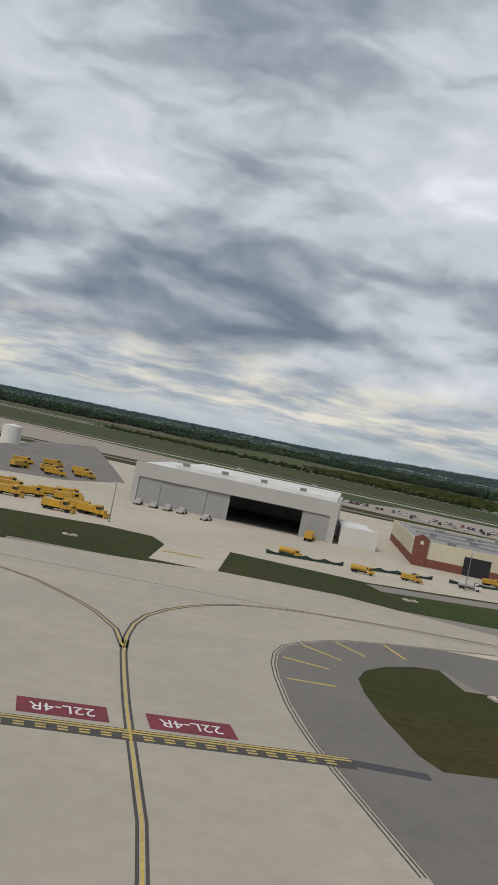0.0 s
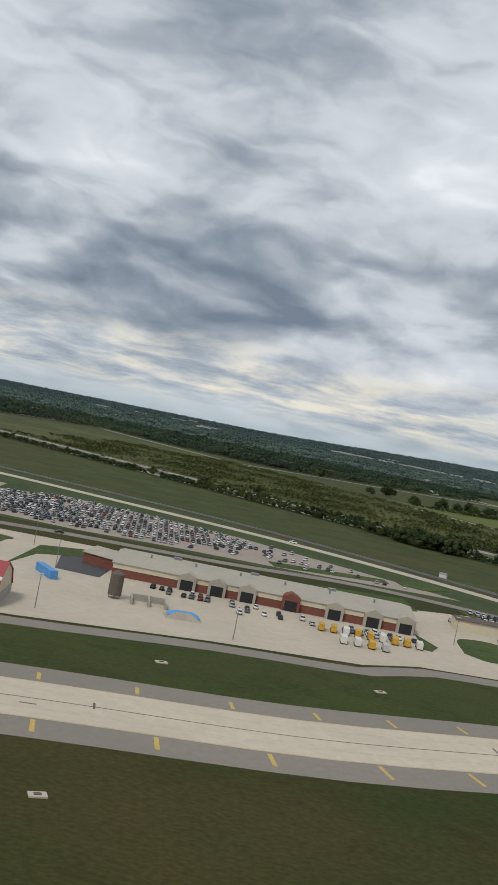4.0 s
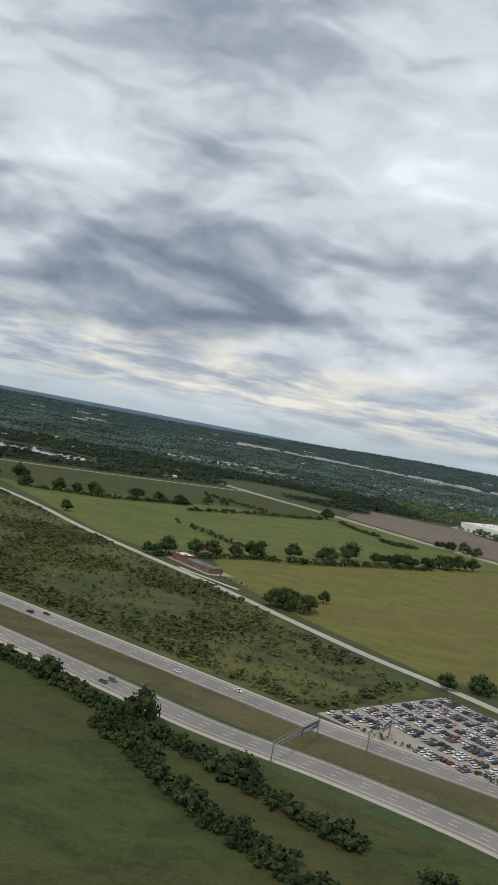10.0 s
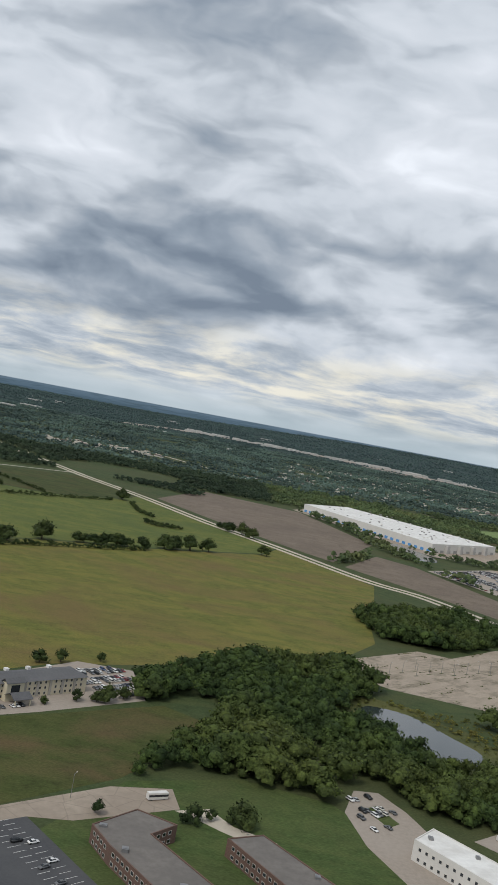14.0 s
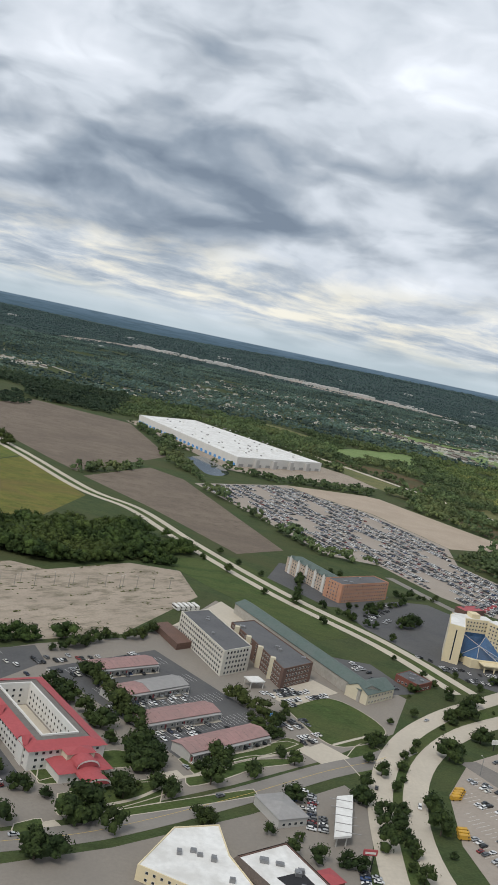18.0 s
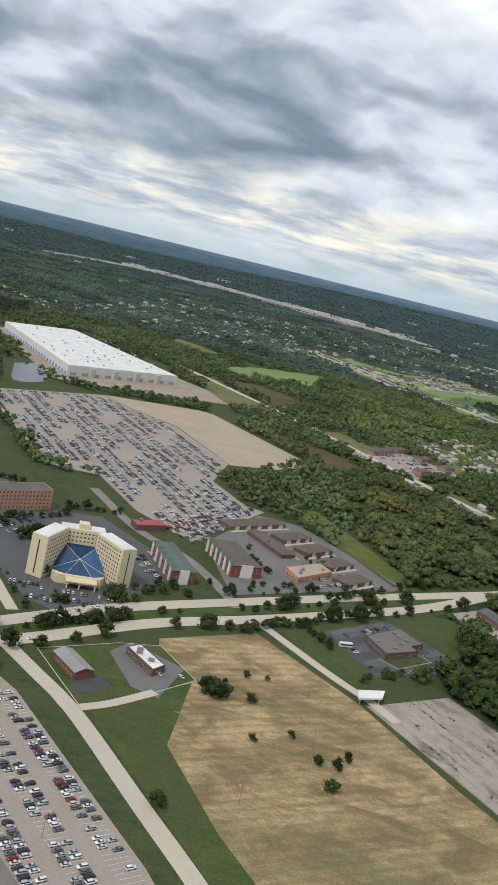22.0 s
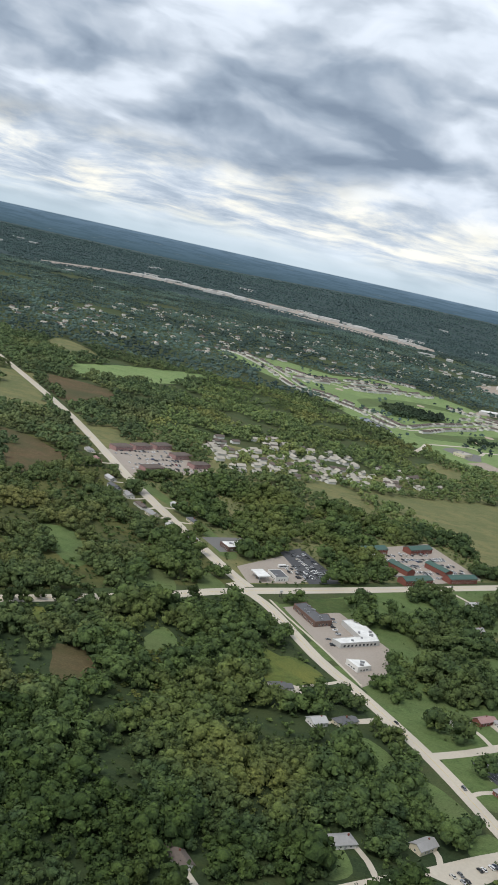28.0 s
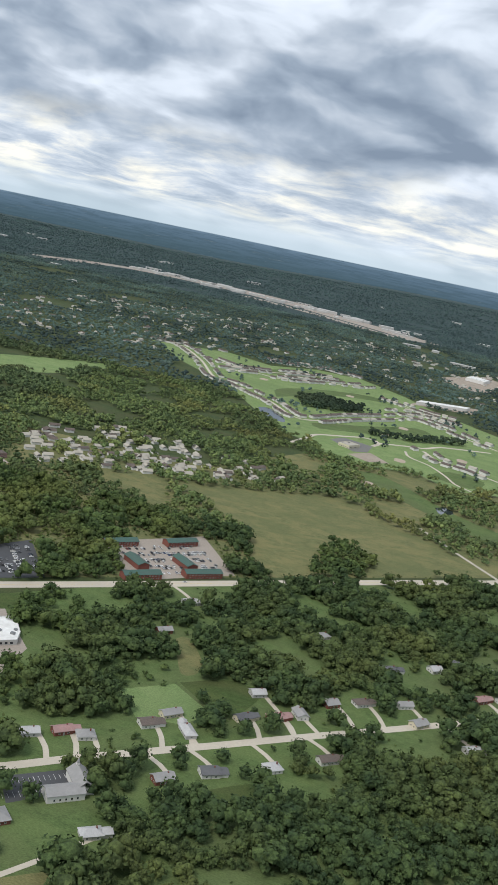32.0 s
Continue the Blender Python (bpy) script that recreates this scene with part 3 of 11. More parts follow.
patch("tilled_field", [(-500, 1700), (-149, 1650), (-10, 1900), (150, 2200), (-200, 2500), (-800, 2300)], 0.05, M["tilled"], "far brown tilled field", "field")
patch("apron_yard", [(-260, 215), (-54, 221), (-30, 228), (-18, 226), (-14, 216), (-15, 190), (-1, 190), (1, 226), (34, 221), (69, 233), (115, 256), (135, 263), (160, 297), (211, 315), (270, 324), (323, 338), (369, 346), (388, 358), (452, 367), (489, 367), (493, 440), (434, 478), (397, 461), (330, 470), (183, 462), (60, 478), (-260, 560)], 0.10, M["yard"], "pale concrete apron yard of the airfield buildings", "pavement")
FILLET = [(18.6, 66.6), (15.8, 77.7), (12.3, 92.0), (10.3, 104.5), (9.4, 115.5), (9.2, 121.6), (9.6, 127.6), (11.0, 133.3), (14.4, 138.9), (20.5, 145.3), (29.3, 150.5), (39.4, 155.1), (48.1, 159.0)]
patch("taxiway_junction", [(-140, -40), (40, -40)] + FILLET + [(60, 178), (24, 192), (-1, 191), (-15, 185), (-42, 178), (-140, 158)], 0.13, M["apron"], "pale concrete taxiway junction", "taxiway")
patch("shoulder_fillet", [(44, -40)] + FILLET + [(72, 158)] + [(39.7, 127.4), (37.3, 130.7), (34.5, 138.5), (30.1, 137.3), (24.9, 133.0), (21.5, 128.0), (20.0, 122.7), (20.0, 115.7), (21.0, 106.0), (22.9, 95.0), (24.7, 91.2), (30.5, 92.6)] + [(62, 40), (70, -40)], 0.115, M["fillet"], "grey asphalt fillet beside the taxiway junction", "pavement")
TAXI = [(-140, 150), (-40, 160), (50, 167), (92, 173), (125, 182), (148, 191), (172, 212), (199, 234), (240, 249), (290, 259), (348, 268), (405, 286), (433, 291), (458, 291), (475, 284), (490, 270), (500, 250), (505, 215), (500, 150), (490, 40)]
strip("taxiway_shoulder", TAXI[1:], 44, 0.08, M["shoulder"], "grey asphalt taxiway shoulder with yellow bars", "taxiway")
strip("taxiway", TAXI, 23, 0.12, M["concrete"], "pale concrete taxiway between asphalt shoulders", "taxiway")
PERIM = [(-260, 205), (-60, 236), (0, 205), (34, 214), (69, 226), (115, 249), (135, 257), (150, 280), (167, 299), (211, 309), (270, 317), (323, 331), (369, 338), (390, 352), (452, 359), (491, 360), (533, 364), (558, 362), (592, 356), (621, 344), (660, 320), (740, 240)]
patch("mown_verge", TAXI[2:14] + [(560, 210), (680, 230), (660, 320)] + [p for p in PERIM[::-1] if 30 < p[0] < 640], 0.046, M["verge"], "greener mown grass between taxiway and perimeter road", "grass")
patch("mown_verge", [(540, 366), (558, 364), (592, 358), (621, 346), (660, 322), (740, 242), (758, 205), (667, 338), (600, 400), (542, 448)], 0.047, M["verge"], "greener mown grass beyond the perimeter road", "grass")
strip("perimeter_road", PERIM[3:], 8, 0.14, M["shoulder"], "narrow grey perimeter road round the airfield")
strip("access_road", [(485, 306), (496, 308), (508, 311), (531, 317), (556, 322), (590, 331), (621, 336), (650, 330)], 8, 0.074, M["shoulder"], "grey access road from the taxiway")
strip("field_path", [(184, 196), (190, 189), (197, 181), (202, 172), (206, 160)], 4, 0.09, M["gravel"], "narrow pale gravel path in the grass", "path", 4)
patch("rear_apron", [(-300, 600), (-60, 575), (8, 562), (209, 478), (205, 505), (192, 600), (190, 640), (110, 649), (80, 611), (51, 605), (39, 628), (-18, 685), (-109, 753), (-300, 860)], 0.06, M["lot"], "worn grey asphalt apron behind the buildings", "pavement")
patch("staff_car_park", [(190, 606), (228, 632), (281, 619), (333, 597), (409, 544), (440, 520), (366, 512), (294, 510), (256, 505), (205, 510)], 0.09, M["lot"], "grey car park full of parked cars", "car park")
patch("dirt_yard", [(490, 450), (518, 459), (551, 430), (565, 423), (548, 403), (538, 380), (503, 371), (489, 375)], 0.11, M["dirt"], "bare dirt yard with building material", "yard")
patch("traffic_island", [(411, 393), (415, 418), (431, 421), (429, 396), (419, 386)], 0.2, M["turf"], "green grass island in the concrete yard", "grass", 3)
patch("yard_lawn", [(412, 540), (425, 558), (440, 548), (423, 530)], 0.2, M["turf"], "small green grass island by the road", "grass", 4)
patch("car_lane_lawn", [(228, 430), (240, 448), (205, 452), (190, 437)], 0.2, M["turf"], "grass patch by the car lane", "grass", 4)
patch("side_car_park", [(434, 488), (492, 474), (488, 448), (434, 456)], 0.12, M["dark"], "dark asphalt car park with rows of cars", "car park")
patch("rear_yard", [(-118, 430), (-120, 560), (-100, 640), (-62, 460), (-44, 372), (-60, 330), (-80, 318)], 0.11, M["wornlane"], "dark worn asphalt yard with vehicles", "yard")
patch("dark_asphalt_patch", [(262, 436), (285, 440), (282, 400), (266, 402)], 0.12, M["dark"], "fresh dark asphalt patch beside the shed", "pavement")

# ---- roads, railway and highway ----
R1 = lane([(-900, 1030), (-300, 850), (-100, 780), (100, 715), (200, 684), (317, 640), (388, 605), (456, 557), (527, 492), (606, 430), (688, 371), (780, 295), (900, 190), (1050, 50)], 8)
R2 = lane([(-300, 600), (-60, 545), (60, 500), (183, 478), (257, 487), (325, 492), (390, 505), (456, 490), (498, 474), (558, 442), (604, 407), (667, 352), (760, 265), (880, 150)], 8)
RAIL = lane([(-900, 1085), (-100, 825), (150, 738), (307, 681), (401, 625), (479, 564), (518, 529), (572, 486), (619, 451), (659, 422), (724, 374), (860, 262), (1050, 95)], 7)
strip("airport_road", R1, 11, 0.16, M["roadc"], "pale concrete two-lane road along the railway")
strip("service_road", R2, 9, 0.15, M["highway"], "grey service road behind the yard")
strip("crossing_road", [(540, 420), (553, 427), (563, 427), (569, 424)], 8, 0.14, M["roadc"], "pale road mouth at the end of the yard")
strip("rail_ballast", RAIL, 9, 0.35, M["ballast"], "brown railway ballast bed", "railway")
HU = lane([(-900, 1800), (-200, 1352), (0, 1205), (214, 1057), (372, 935), (433, 895), (535, 818), (634, 760), (700, 709), (771, 653), (868, 577), (950, 524), (1000, 490), (1100, 415), (1300, 255)], 14)
HL = lane([(-900, 1730), (-200, 1285), (60, 1112), (230, 985), (377, 876), (444, 828), (531, 767), (594, 726), (643, 695), (694, 654), (757, 602), (816, 553), (864, 524), (910, 490), (935, 466), (1000, 408), (1200, 240)], 14)
strip("highway_median", [((a[0] + b[0]) / 2, (a[1] + b[1]) / 2) for a, b in zip(smooth(HU, 60)[::2], smooth(HU, 60)[::2] + np.array((-18, -24)))], 44, 0.07, M["median"], "dry grass median and verges of the highway", "grass")
strip("highway", HU, 17, 0.17, M["highway"], "grey three-lane highway carriageway", "highway")
strip("highway", HL, 18, 0.17, M["highway"], "grey three-lane highway carriageway beside the pasture", "highway")
for line, d in ((HU, 9.9), (HL, -10.4)):
    strip("highway_shoulder", [tuple(p) for p in offset(smooth(line, 60), d)], 3.0, 0.16, M["gravel"], "pale concrete outer shoulder of the highway", "highway")
GRAVEL = lane([(60, 1930), (237, 1690), (440, 1430), (502, 1362), (615, 1206), (700, 1061), (817, 892), (870, 808), (914, 740), (950, 694), (989, 637), (1024, 580), (1043, 552), (1068, 515), (1120, 440), (1200, 330)], 7)
strip("gravel_road", GRAVEL, 8, 0.15, M["gravel"], "pale straight country road")
ROADA = lane([(237, 1500), (397, 1625), (650, 1805), (884, 2000)], 8)
strip("country_road", ROADA, 7, 0.16, M["gravel"], "pale country road across the fields")
DIV = lane([(640, 2420), (884, 2002), (1021, 1797), (1136, 1600), (1231, 1462), (1324, 1318), (1385, 1264), (1448, 1152), (1521, 1040), (1593, 954), (1636, 880)], 14)
for d in (-7.5, 7.5):
    strip("divided_road", DIV, 7.5, 0.15, M["roadc"], "pale concrete carriageway of a divided road", "road", 12, d)
strip("divided_road_median", DIV, 7.6, 0.08, M["turf"], "grass median of the divided road", "grass")
C1 = lane([(1543, 480), (1542, 600), (1543, 658), (1550, 718), (1572, 779), (1605, 828), (1641, 866), (1697, 920), (1765, 972), (1841, 1028), (1905, 1073), (1992, 1134)], 9)
C2 = lane([(1580, 480), (1569, 600), (1561, 663), (1566, 713), (1583, 762), (1616, 811), (1669, 860), (1724, 911), (1789, 956), (1840, 994), (1919, 1056), (1992, 1130)], 9)
MAIN = lane([(1985, 1128), (2064, 1188), (2112, 1228), (2153, 1266), (2231, 1324), (2307, 1382), (2422, 1471), (2568, 1583), (2687, 1672), (2900, 1840), (3300, 2160)], 9)
strip("boulevard", C1, 12, 0.17, M["roadc"], "wide pale concrete carriageway of the boulevard")
strip("boulevard", C2, 12, 0.185, M["roadc"], "pale concrete carriageway beside the car park")
strip("boulevard_median", [((a[0] + b[0]) / 2, (a[1] + b[1]) / 2) for a, b in zip(C1, C2)], 12, 0.1, M["turf"], "green planted median of the boulevard", "grass")
strip("main_road", MAIN, 13, 0.16, M["roadc"], "pale concrete main road through the woods")
SIDE = lane([(1230, 480), (1300, 545), (1371, 607), (1422, 637), (1478, 684), (1524, 727), (1555, 752), (1575, 775)], 9)
strip("side_road", SIDE, 13, 0.15, M["highway"], "grey side road along the hotels")
RD3 = lane([(1652, 838), (1672, 815), (1698, 784), (1739, 719), (1767, 675), (1805, 610), (1850, 520)], 7)
strip("lot_side_road", RD3, 9, 0.15, M["roadc"], "pale concrete road beside the car park")
NORTH = lane([(2171, 1290), (2147, 1322), (2088, 1414), (2004, 1552), (1842, 1838), (1607, 2193), (1363, 2527), (1100, 2900), (700, 3500)], 9)
SOUTH = lane([(2155, 1290), (2190, 1258), (2236, 1174), (2270, 1127), (2312, 1062), (2346, 996), (2390, 905), (2440, 800), (2500, 650)], 8)
strip("north_road", NORTH, 13, 0.165, M["roadc"], "long pale concrete road through the woods")
strip("south_road", SOUTH, 11, 0.172, M["roadc"], "pale concrete road past the houses")
STREET = lane([(2316, 1064), (2340, 1080), (2378, 1110), (2450, 1163), (2510, 1208), (2570, 1252), (2651, 1312), (2800, 1425)], 6)
strip("street", STREET, 7.5, 0.15, M["roadc"], "narrow pale residential street")
SIDEST = lane([(2180, 850), (2269, 916), (2302, 939), (2335, 964), (2368, 985)], 6)
strip("street", SIDEST, 7, 0.15, M["roadc"], "narrow pale side street by the houses")
PATHRD = lane([(1790, 950), (1832, 895), (1856, 868), (1868, 850)], 6)
strip("park_drive", PATHRD, 7, 0.14, M["roadc"], "narrow pale drive beside the dry field")
strip("service_drive", [(1640, 1178), (1690, 1090), (1735, 1045), (1768, 985), (1775, 968)], 9, 0.14, M["highway"], "grey drive between the motels")
strip("farm_track", [(1740, 1348), (1824, 1245), (1903, 1094)], 5, 0.10, M["median"], "grassy track at the edge of the wood")

# ---- fields, lots and water further on ----
patch("overflow_car_park", clear([(868, 598), (944, 668), (985, 620), (1022, 568), (1059, 513), (1075, 470), (1020, 455), (998, 490), (964, 521), (900, 564)]), 0.10, M["lot"], "tan gravel car park packed with cars", "car park")
patch("hotel_grounds", clear([(993, 680), (1009, 651), (1060, 692), (1110, 738), (1100, 790), (1065, 790), (1000, 700)]), 0.09, M["lot"], "paved hotel grounds", "pavement")
patch("grass_plot", clear([(996, 641), (1070, 696), (1120, 735), (1150, 715), (1132, 675), (1107, 628), (1056, 575), (1046, 561)]), 0.06, M["rustplot"], "green plot with rusty bare patches", "grass")
patch("office_forecourt", clear([(1054, 573), (1104, 618), (1130, 626), (1134, 607), (1094, 581), (1077, 578), (1058, 562)]), 0.10, M["lotpale"], "pale concrete forecourt", "pavement")
patch("office_car_park", clear([(1058, 562), (1077, 578), (1112, 533), (1135, 490), (1100, 480), (1082, 520)]), 0.11, M["dark"], "dark asphalt car park with white bays", "car park")
patch("office_lawn", clear([(1110, 626), (1160, 650), (1200, 640), (1230, 600), (1260, 560), (1200, 470), (1040, 470), (1010, 540), (1060, 520)]), 0.05, M["turf"], "green lawn round the brick offices", "grass")
patch("empty_car_park", clear([(1237, 905), (1315, 985), (1342, 980), (1399, 1045), (1440, 1050), (1456, 985), (1410, 870), (1364, 832), (1319, 842), (1268, 852), (1250, 866)]), 0.10, M["weedlot"], "large empty cracked concrete car park", "car park")
patch("pond", clear([(1237, 790), (1244, 804), (1269, 798), (1290, 765), (1300, 745), (1290, 720), (1271, 726), (1250, 760)]), 0.06, M["water"], "still dark pond among trees", "pond", 6)
patch("hotel_district_paving", clear([(1285, 640), (1300, 690), (1319, 773), (1337, 796), (1364, 825), (1410, 862), (1440, 900), (1470, 985), (1500, 945), (1590, 850), (1570, 790), (1520, 735), (1478, 696), (1420, 648), (1371, 618), (1330, 575), (1285, 590)]), 0.05, M["shoulder"], "worn tan paving of the hotel district", "pavement")
patch("near_district_paving", clear([(1300, 530), (1371, 592), (1430, 628), (1485, 672), (1532, 716), (1545, 700), (1532, 640), (1530, 520), (1400, 430)]), 0.05, M["shoulder"], "worn paving round the filling station", "pavement")
patch("verge_lawn", clear([(1418, 1077), (1487, 1132), (1513, 1091), (1568, 955), (1544, 935), (1469, 1015), (1433, 1059)]), 0.09, M["turf"], "green lawn beside the divided road", "grass")
patch("corner_lawn", clear([(1509, 798), (1541, 826), (1566, 791), (1533, 759)]), 0.12, M["turf"], "bright green corner lawn", "grass", 6)
patch("wedge_lawn", clear([(1536, 745), (1546, 722), (1556, 738), (1560, 762), (1548, 768)]), 0.12, M["turf"], "green grass wedge at the junction", "grass", 4)
patch("great_car_park", clear([(1586, 726), (1608, 770), (1651, 808), (1668, 792), (1746, 680), (1790, 600), (1700, 540), (1597, 560), (1588, 626), (1580, 678)]), 0.10, M["lot"], "large tan car park with rows of cars", "car park")
LANE = [(1602, 768), (1613, 773), (1644, 741), (1665, 714), (1685, 680), (1704, 656), (1745, 590), (1722, 570), (1673, 646), (1655, 687), (1640, 712), (1618, 742)]
patch("inner_lane", LANE, 0.12, M["wornlane"], "darker drive lane through the car park", "road")
patch("corner_paving", clear([(1667, 842), (1708, 872), (1731, 880), (1754, 846), (1726, 812), (1700, 790)]), 0.07, M["turf"], "green lawn by the bank", "grass")
patch("cottage_lot", clear([(1690, 818), (1703, 828), (1712, 817), (1695, 801)]), 0.11, M["dark"], "dark small car park of the brick cottage", "car park")
strip("bank_drive", [(1700, 789), (1714, 800), (1734, 822)], 6, 0.12, M["roadc"], "pale drive to the bank", "road", 4)
patch("bank_paving", clear([(1704, 858), (1714, 876), (1747, 857), (1736, 816), (1721, 822)]), 0.11, M["asphalt"], "asphalt round the bank", "pavement")
patch("dry_field", clear([(1729, 890), (1788, 932), (1848, 862), (1889, 792), (1929, 734), (1990, 630), (1880, 560), (1800, 640), (1768, 710), (1745, 770), (1735, 830)]), 0.06, M["dry"], "dry tan mown field with a few bushes", "field")
patch("field_verge", clear([(1703, 790), (1726, 815), (1752, 842), (1745, 772), (1772, 712), (1815, 640), (1860, 560), (1830, 560), (1770, 680)]), 0.065, M["turf"], "green grass verge of the dry field", "grass")
patch("old_slab", clear([(1852, 862), (1908, 900), (1933, 862), (1951, 872), (2008, 786), (2085, 660), (1985, 640), (1931, 737)]), 0.10, M["oldslab"], "cracked old concrete slab field", "pavement")
patch("office_park", clear([(1833, 961), (1884, 1010), (1930, 956), (1906, 931), (1863, 905)]), 0.11, M["dark"], "dark asphalt office car park", "car park")
patch("office_green", [(1869, 936), (1893, 962), (1906, 950), (1880, 926)], 0.16, M["turf"], "green lawn in front of the office", "grass")
patch("office_verge", clear([(1800, 950), (1830, 970), (1884, 1018), (1900, 1030), (1935, 1045), (1945, 1040), (1935, 990), (1930, 950), (1905, 925), (1862, 898), (1850, 880)]), 0.06, M["turf"], "green verge round the office", "grass")
patch("long_car_park", clear([(1942, 1060), (1973, 1086), (2028, 985), (2004, 945), (1981, 967)]), 0.11, M["lot"], "long grey car park in the woods", "car park")
patch("power_line_cut", clear([(1981, 962), (2003, 940), (2026, 975), (2046, 860), (2090, 770), (2060, 770), (2030, 850), (1995, 915)]), 0.05, M["near"], "grassy power line cut through the wood", "grass")
patch("gold_hotel_paving", clear([(1586, 987), (1571, 1036), (1631, 1090), (1660, 1100), (1735, 1015), (1700, 930), (1665, 895), (1645, 905)]), 0.08, M["lotgrey"], "dark asphalt round the tall hotel", "pavement")
patch("brick_hotel_paving", clear([(1515, 1085), (1530, 1150), (1560, 1150), (1625, 1100), (1590, 1040), (1560, 1030)]), 0.075, M["lotgrey"], "asphalt round the brick hotels", "pavement")
patch("auction_car_park", clear([(1442, 1506), (1573, 1648), (1611, 1600), (1683, 1545), (1755, 1400), (1742, 1305), (1777, 1238), (1795, 1230), (1735, 1090), (1683, 1140), (1638, 1225), (1585, 1225), (1510, 1375)]), 0.09, M["lot"], "vast pale car park with dense rows of cars", "car park")
patch("sandy_lot", clear([(1573, 1650), (1701, 1705), (1723, 1700), (1860, 1500), (1815, 1432), (1757, 1398), (1684, 1548), (1612, 1602)]), 0.095, M["sand"], "bare sandy lot beyond the parked cars", "yard")
patch("motel_paving", clear([(1745, 1095), (1790, 1215), (1830, 1210), (1912, 1095), (1900, 1082), (1840, 1042), (1770, 990)]), 0.08, M["asphalt"], "asphalt among low motels", "pavement")
patch("warehouse_yard", clear([(1300, 2060), (1492, 1690), (1520, 1690), (1760, 1830), (1720, 1900), (1640, 1985), (1420, 2230), (1380, 2230)]), 0.07, M["lotpale"], "pale yard round the warehouse", "pavement")
patch("retention_pond", clear([(1425, 1740), (1453, 1775), (1490, 1655), (1458, 1605)]), 0.075, M["water"], "shallow retention pond near the warehouse", "pond", 10)
patch("green_clearing", clear([(1717, 2300), (1797, 2430), (1949, 2560), (1905, 2323), (1760, 2190)]), 0.07, M["fairway"], "green clearing in the woods", "field", 25)
patch("yellow_clearing", clear([(1831, 1236), (1844, 1289), (1880, 1215), (1918, 1130), (1911, 1098), (1880, 1140)]), 0.06, M["crop2"], "yellow green rough meadow strip", "field")
patch("wood_clearing", clear([(1981, 1330), (2026, 1290), (2010, 1262), (1990, 1285)]), 0.06, M["turf"], "small green clearing in the wood", "field", 8)
patch("market_lot", clear([(2204, 1262), (2242, 1296), (2294, 1226), (2292, 1171), (2270, 1140), (2242, 1192)]), 0.11, M["lot"], "grey parking round the shop block", "car park")
patch("filling_station_lot", clear([(2155, 1338), (2194, 1402), (2250, 1379), (2213, 1330), (2170, 1301)]), 0.11, M["lot"], "grey paving of the filling station", "pavement")
patch("white_shop_lot", clear([(2112, 1400), (2150, 1430), (2178, 1405), (2135, 1368)]), 0.11, M["asphalt"], "asphalt round the white-roofed shop", "pavement")
patch("corner_meadow", clear([(2190, 1172), (2225, 1150), (2232, 1122), (2203, 1115)]), 0.06, M["crop2"], "yellow green meadow by the road", "grass")
patch("terrace_lot", clear([(2270, 1488), (2356, 1580), (2408, 1484), (2322, 1404)]), 0.10, M["lot"], "paved grounds of the green-roofed terraces", "car park")
patch("great_meadow", clear([(2280, 1765), (2400, 1830), (2487, 1885), (2610, 1762), (2685, 1690), (2560, 1598), (2438, 1502), (2410, 1560), (2392, 1644), (2330, 1700)]), 0.06, M["oldmeadow"], "wide rough green meadow in the woods", "field")
patch("chapel_lot", clear([(2341, 1069), (2376, 1095), (2388, 1079), (2354, 1047)]), 0.11, M["dark"], "dark chapel car park with white bays", "car park")
patch("back_lawn", clear([(2372, 1203), (2407, 1232), (2440, 1202), (2424, 1178), (2393, 1172)]), 0.07, M["fairway"], "bright green back garden lawn", "grass")
patch("apartment_lot", clear([(1940, 1665), (2000, 1760), (2090, 1675), (2000, 1570)]), 0.10, M["lot"], "reddish grey paving of the apartments", "car park")
patch("golf_course", clear([(1890, 3120), (2092, 3220), (2221, 3140), (2334, 3274), (2464, 3285), (2592, 3104), (2661, 2958), (2800, 2778), (2790, 2500), (2735, 2141), (2657, 2102), (2604, 2172), (2510, 2135), (2471, 2138), (2404, 2236), (2360, 2265), (2315, 2364), (2264, 2475), (2183, 2660), (2040, 2850)]), 0.07, M["fairway"], "bright green golf course with fairways", "golf course")
patch("golf_pond", [(2286, 2460), (2305, 2478), (2341, 2420), (2352, 2358), (2331, 2358), (2303, 2400)], 0.12, M["water"], "narrow pond on the golf course", "pond", 12)
strip("golf_road", lane([(2380, 2180), (2388, 2204), (2406, 2267), (2418, 2312), (2458, 2350), (2510, 2392), (2534, 2368), (2523, 2325)], 8), 8, 0.14, M["roadc"], "pale curved road at the golf course")
strip("golf_road", lane([(2534, 2368), (2598, 2410), (2622, 2422), (2649, 2467), (2678, 2491), (2760, 2540)], 8), 8, 0.142, M["roadc"], "pale road between the fairways")
strip("golf_path", [(2584, 2348), (2591, 2302), (2626, 2266), (2653, 2203), (2665, 2159), (2690, 2130)], 5, 0.13, M["roadc"], "pale cart path round a fairway", "path")
patch("clubhouse_lot", clear([(2445, 2300), (2469, 2345), (2523, 2320), (2515, 2254), (2490, 2235)]), 0.15, M["asphalt"], "asphalt car park of the golf clubhouse", "car park")
patch("clubhouse_terrace", clear([(2482, 2204), (2515, 2250), (2522, 2256), (2556, 2201), (2518, 2176)]), 0.145, M["lotpale"], "pale paved forecourt of the golf clubhouse", "pavement")
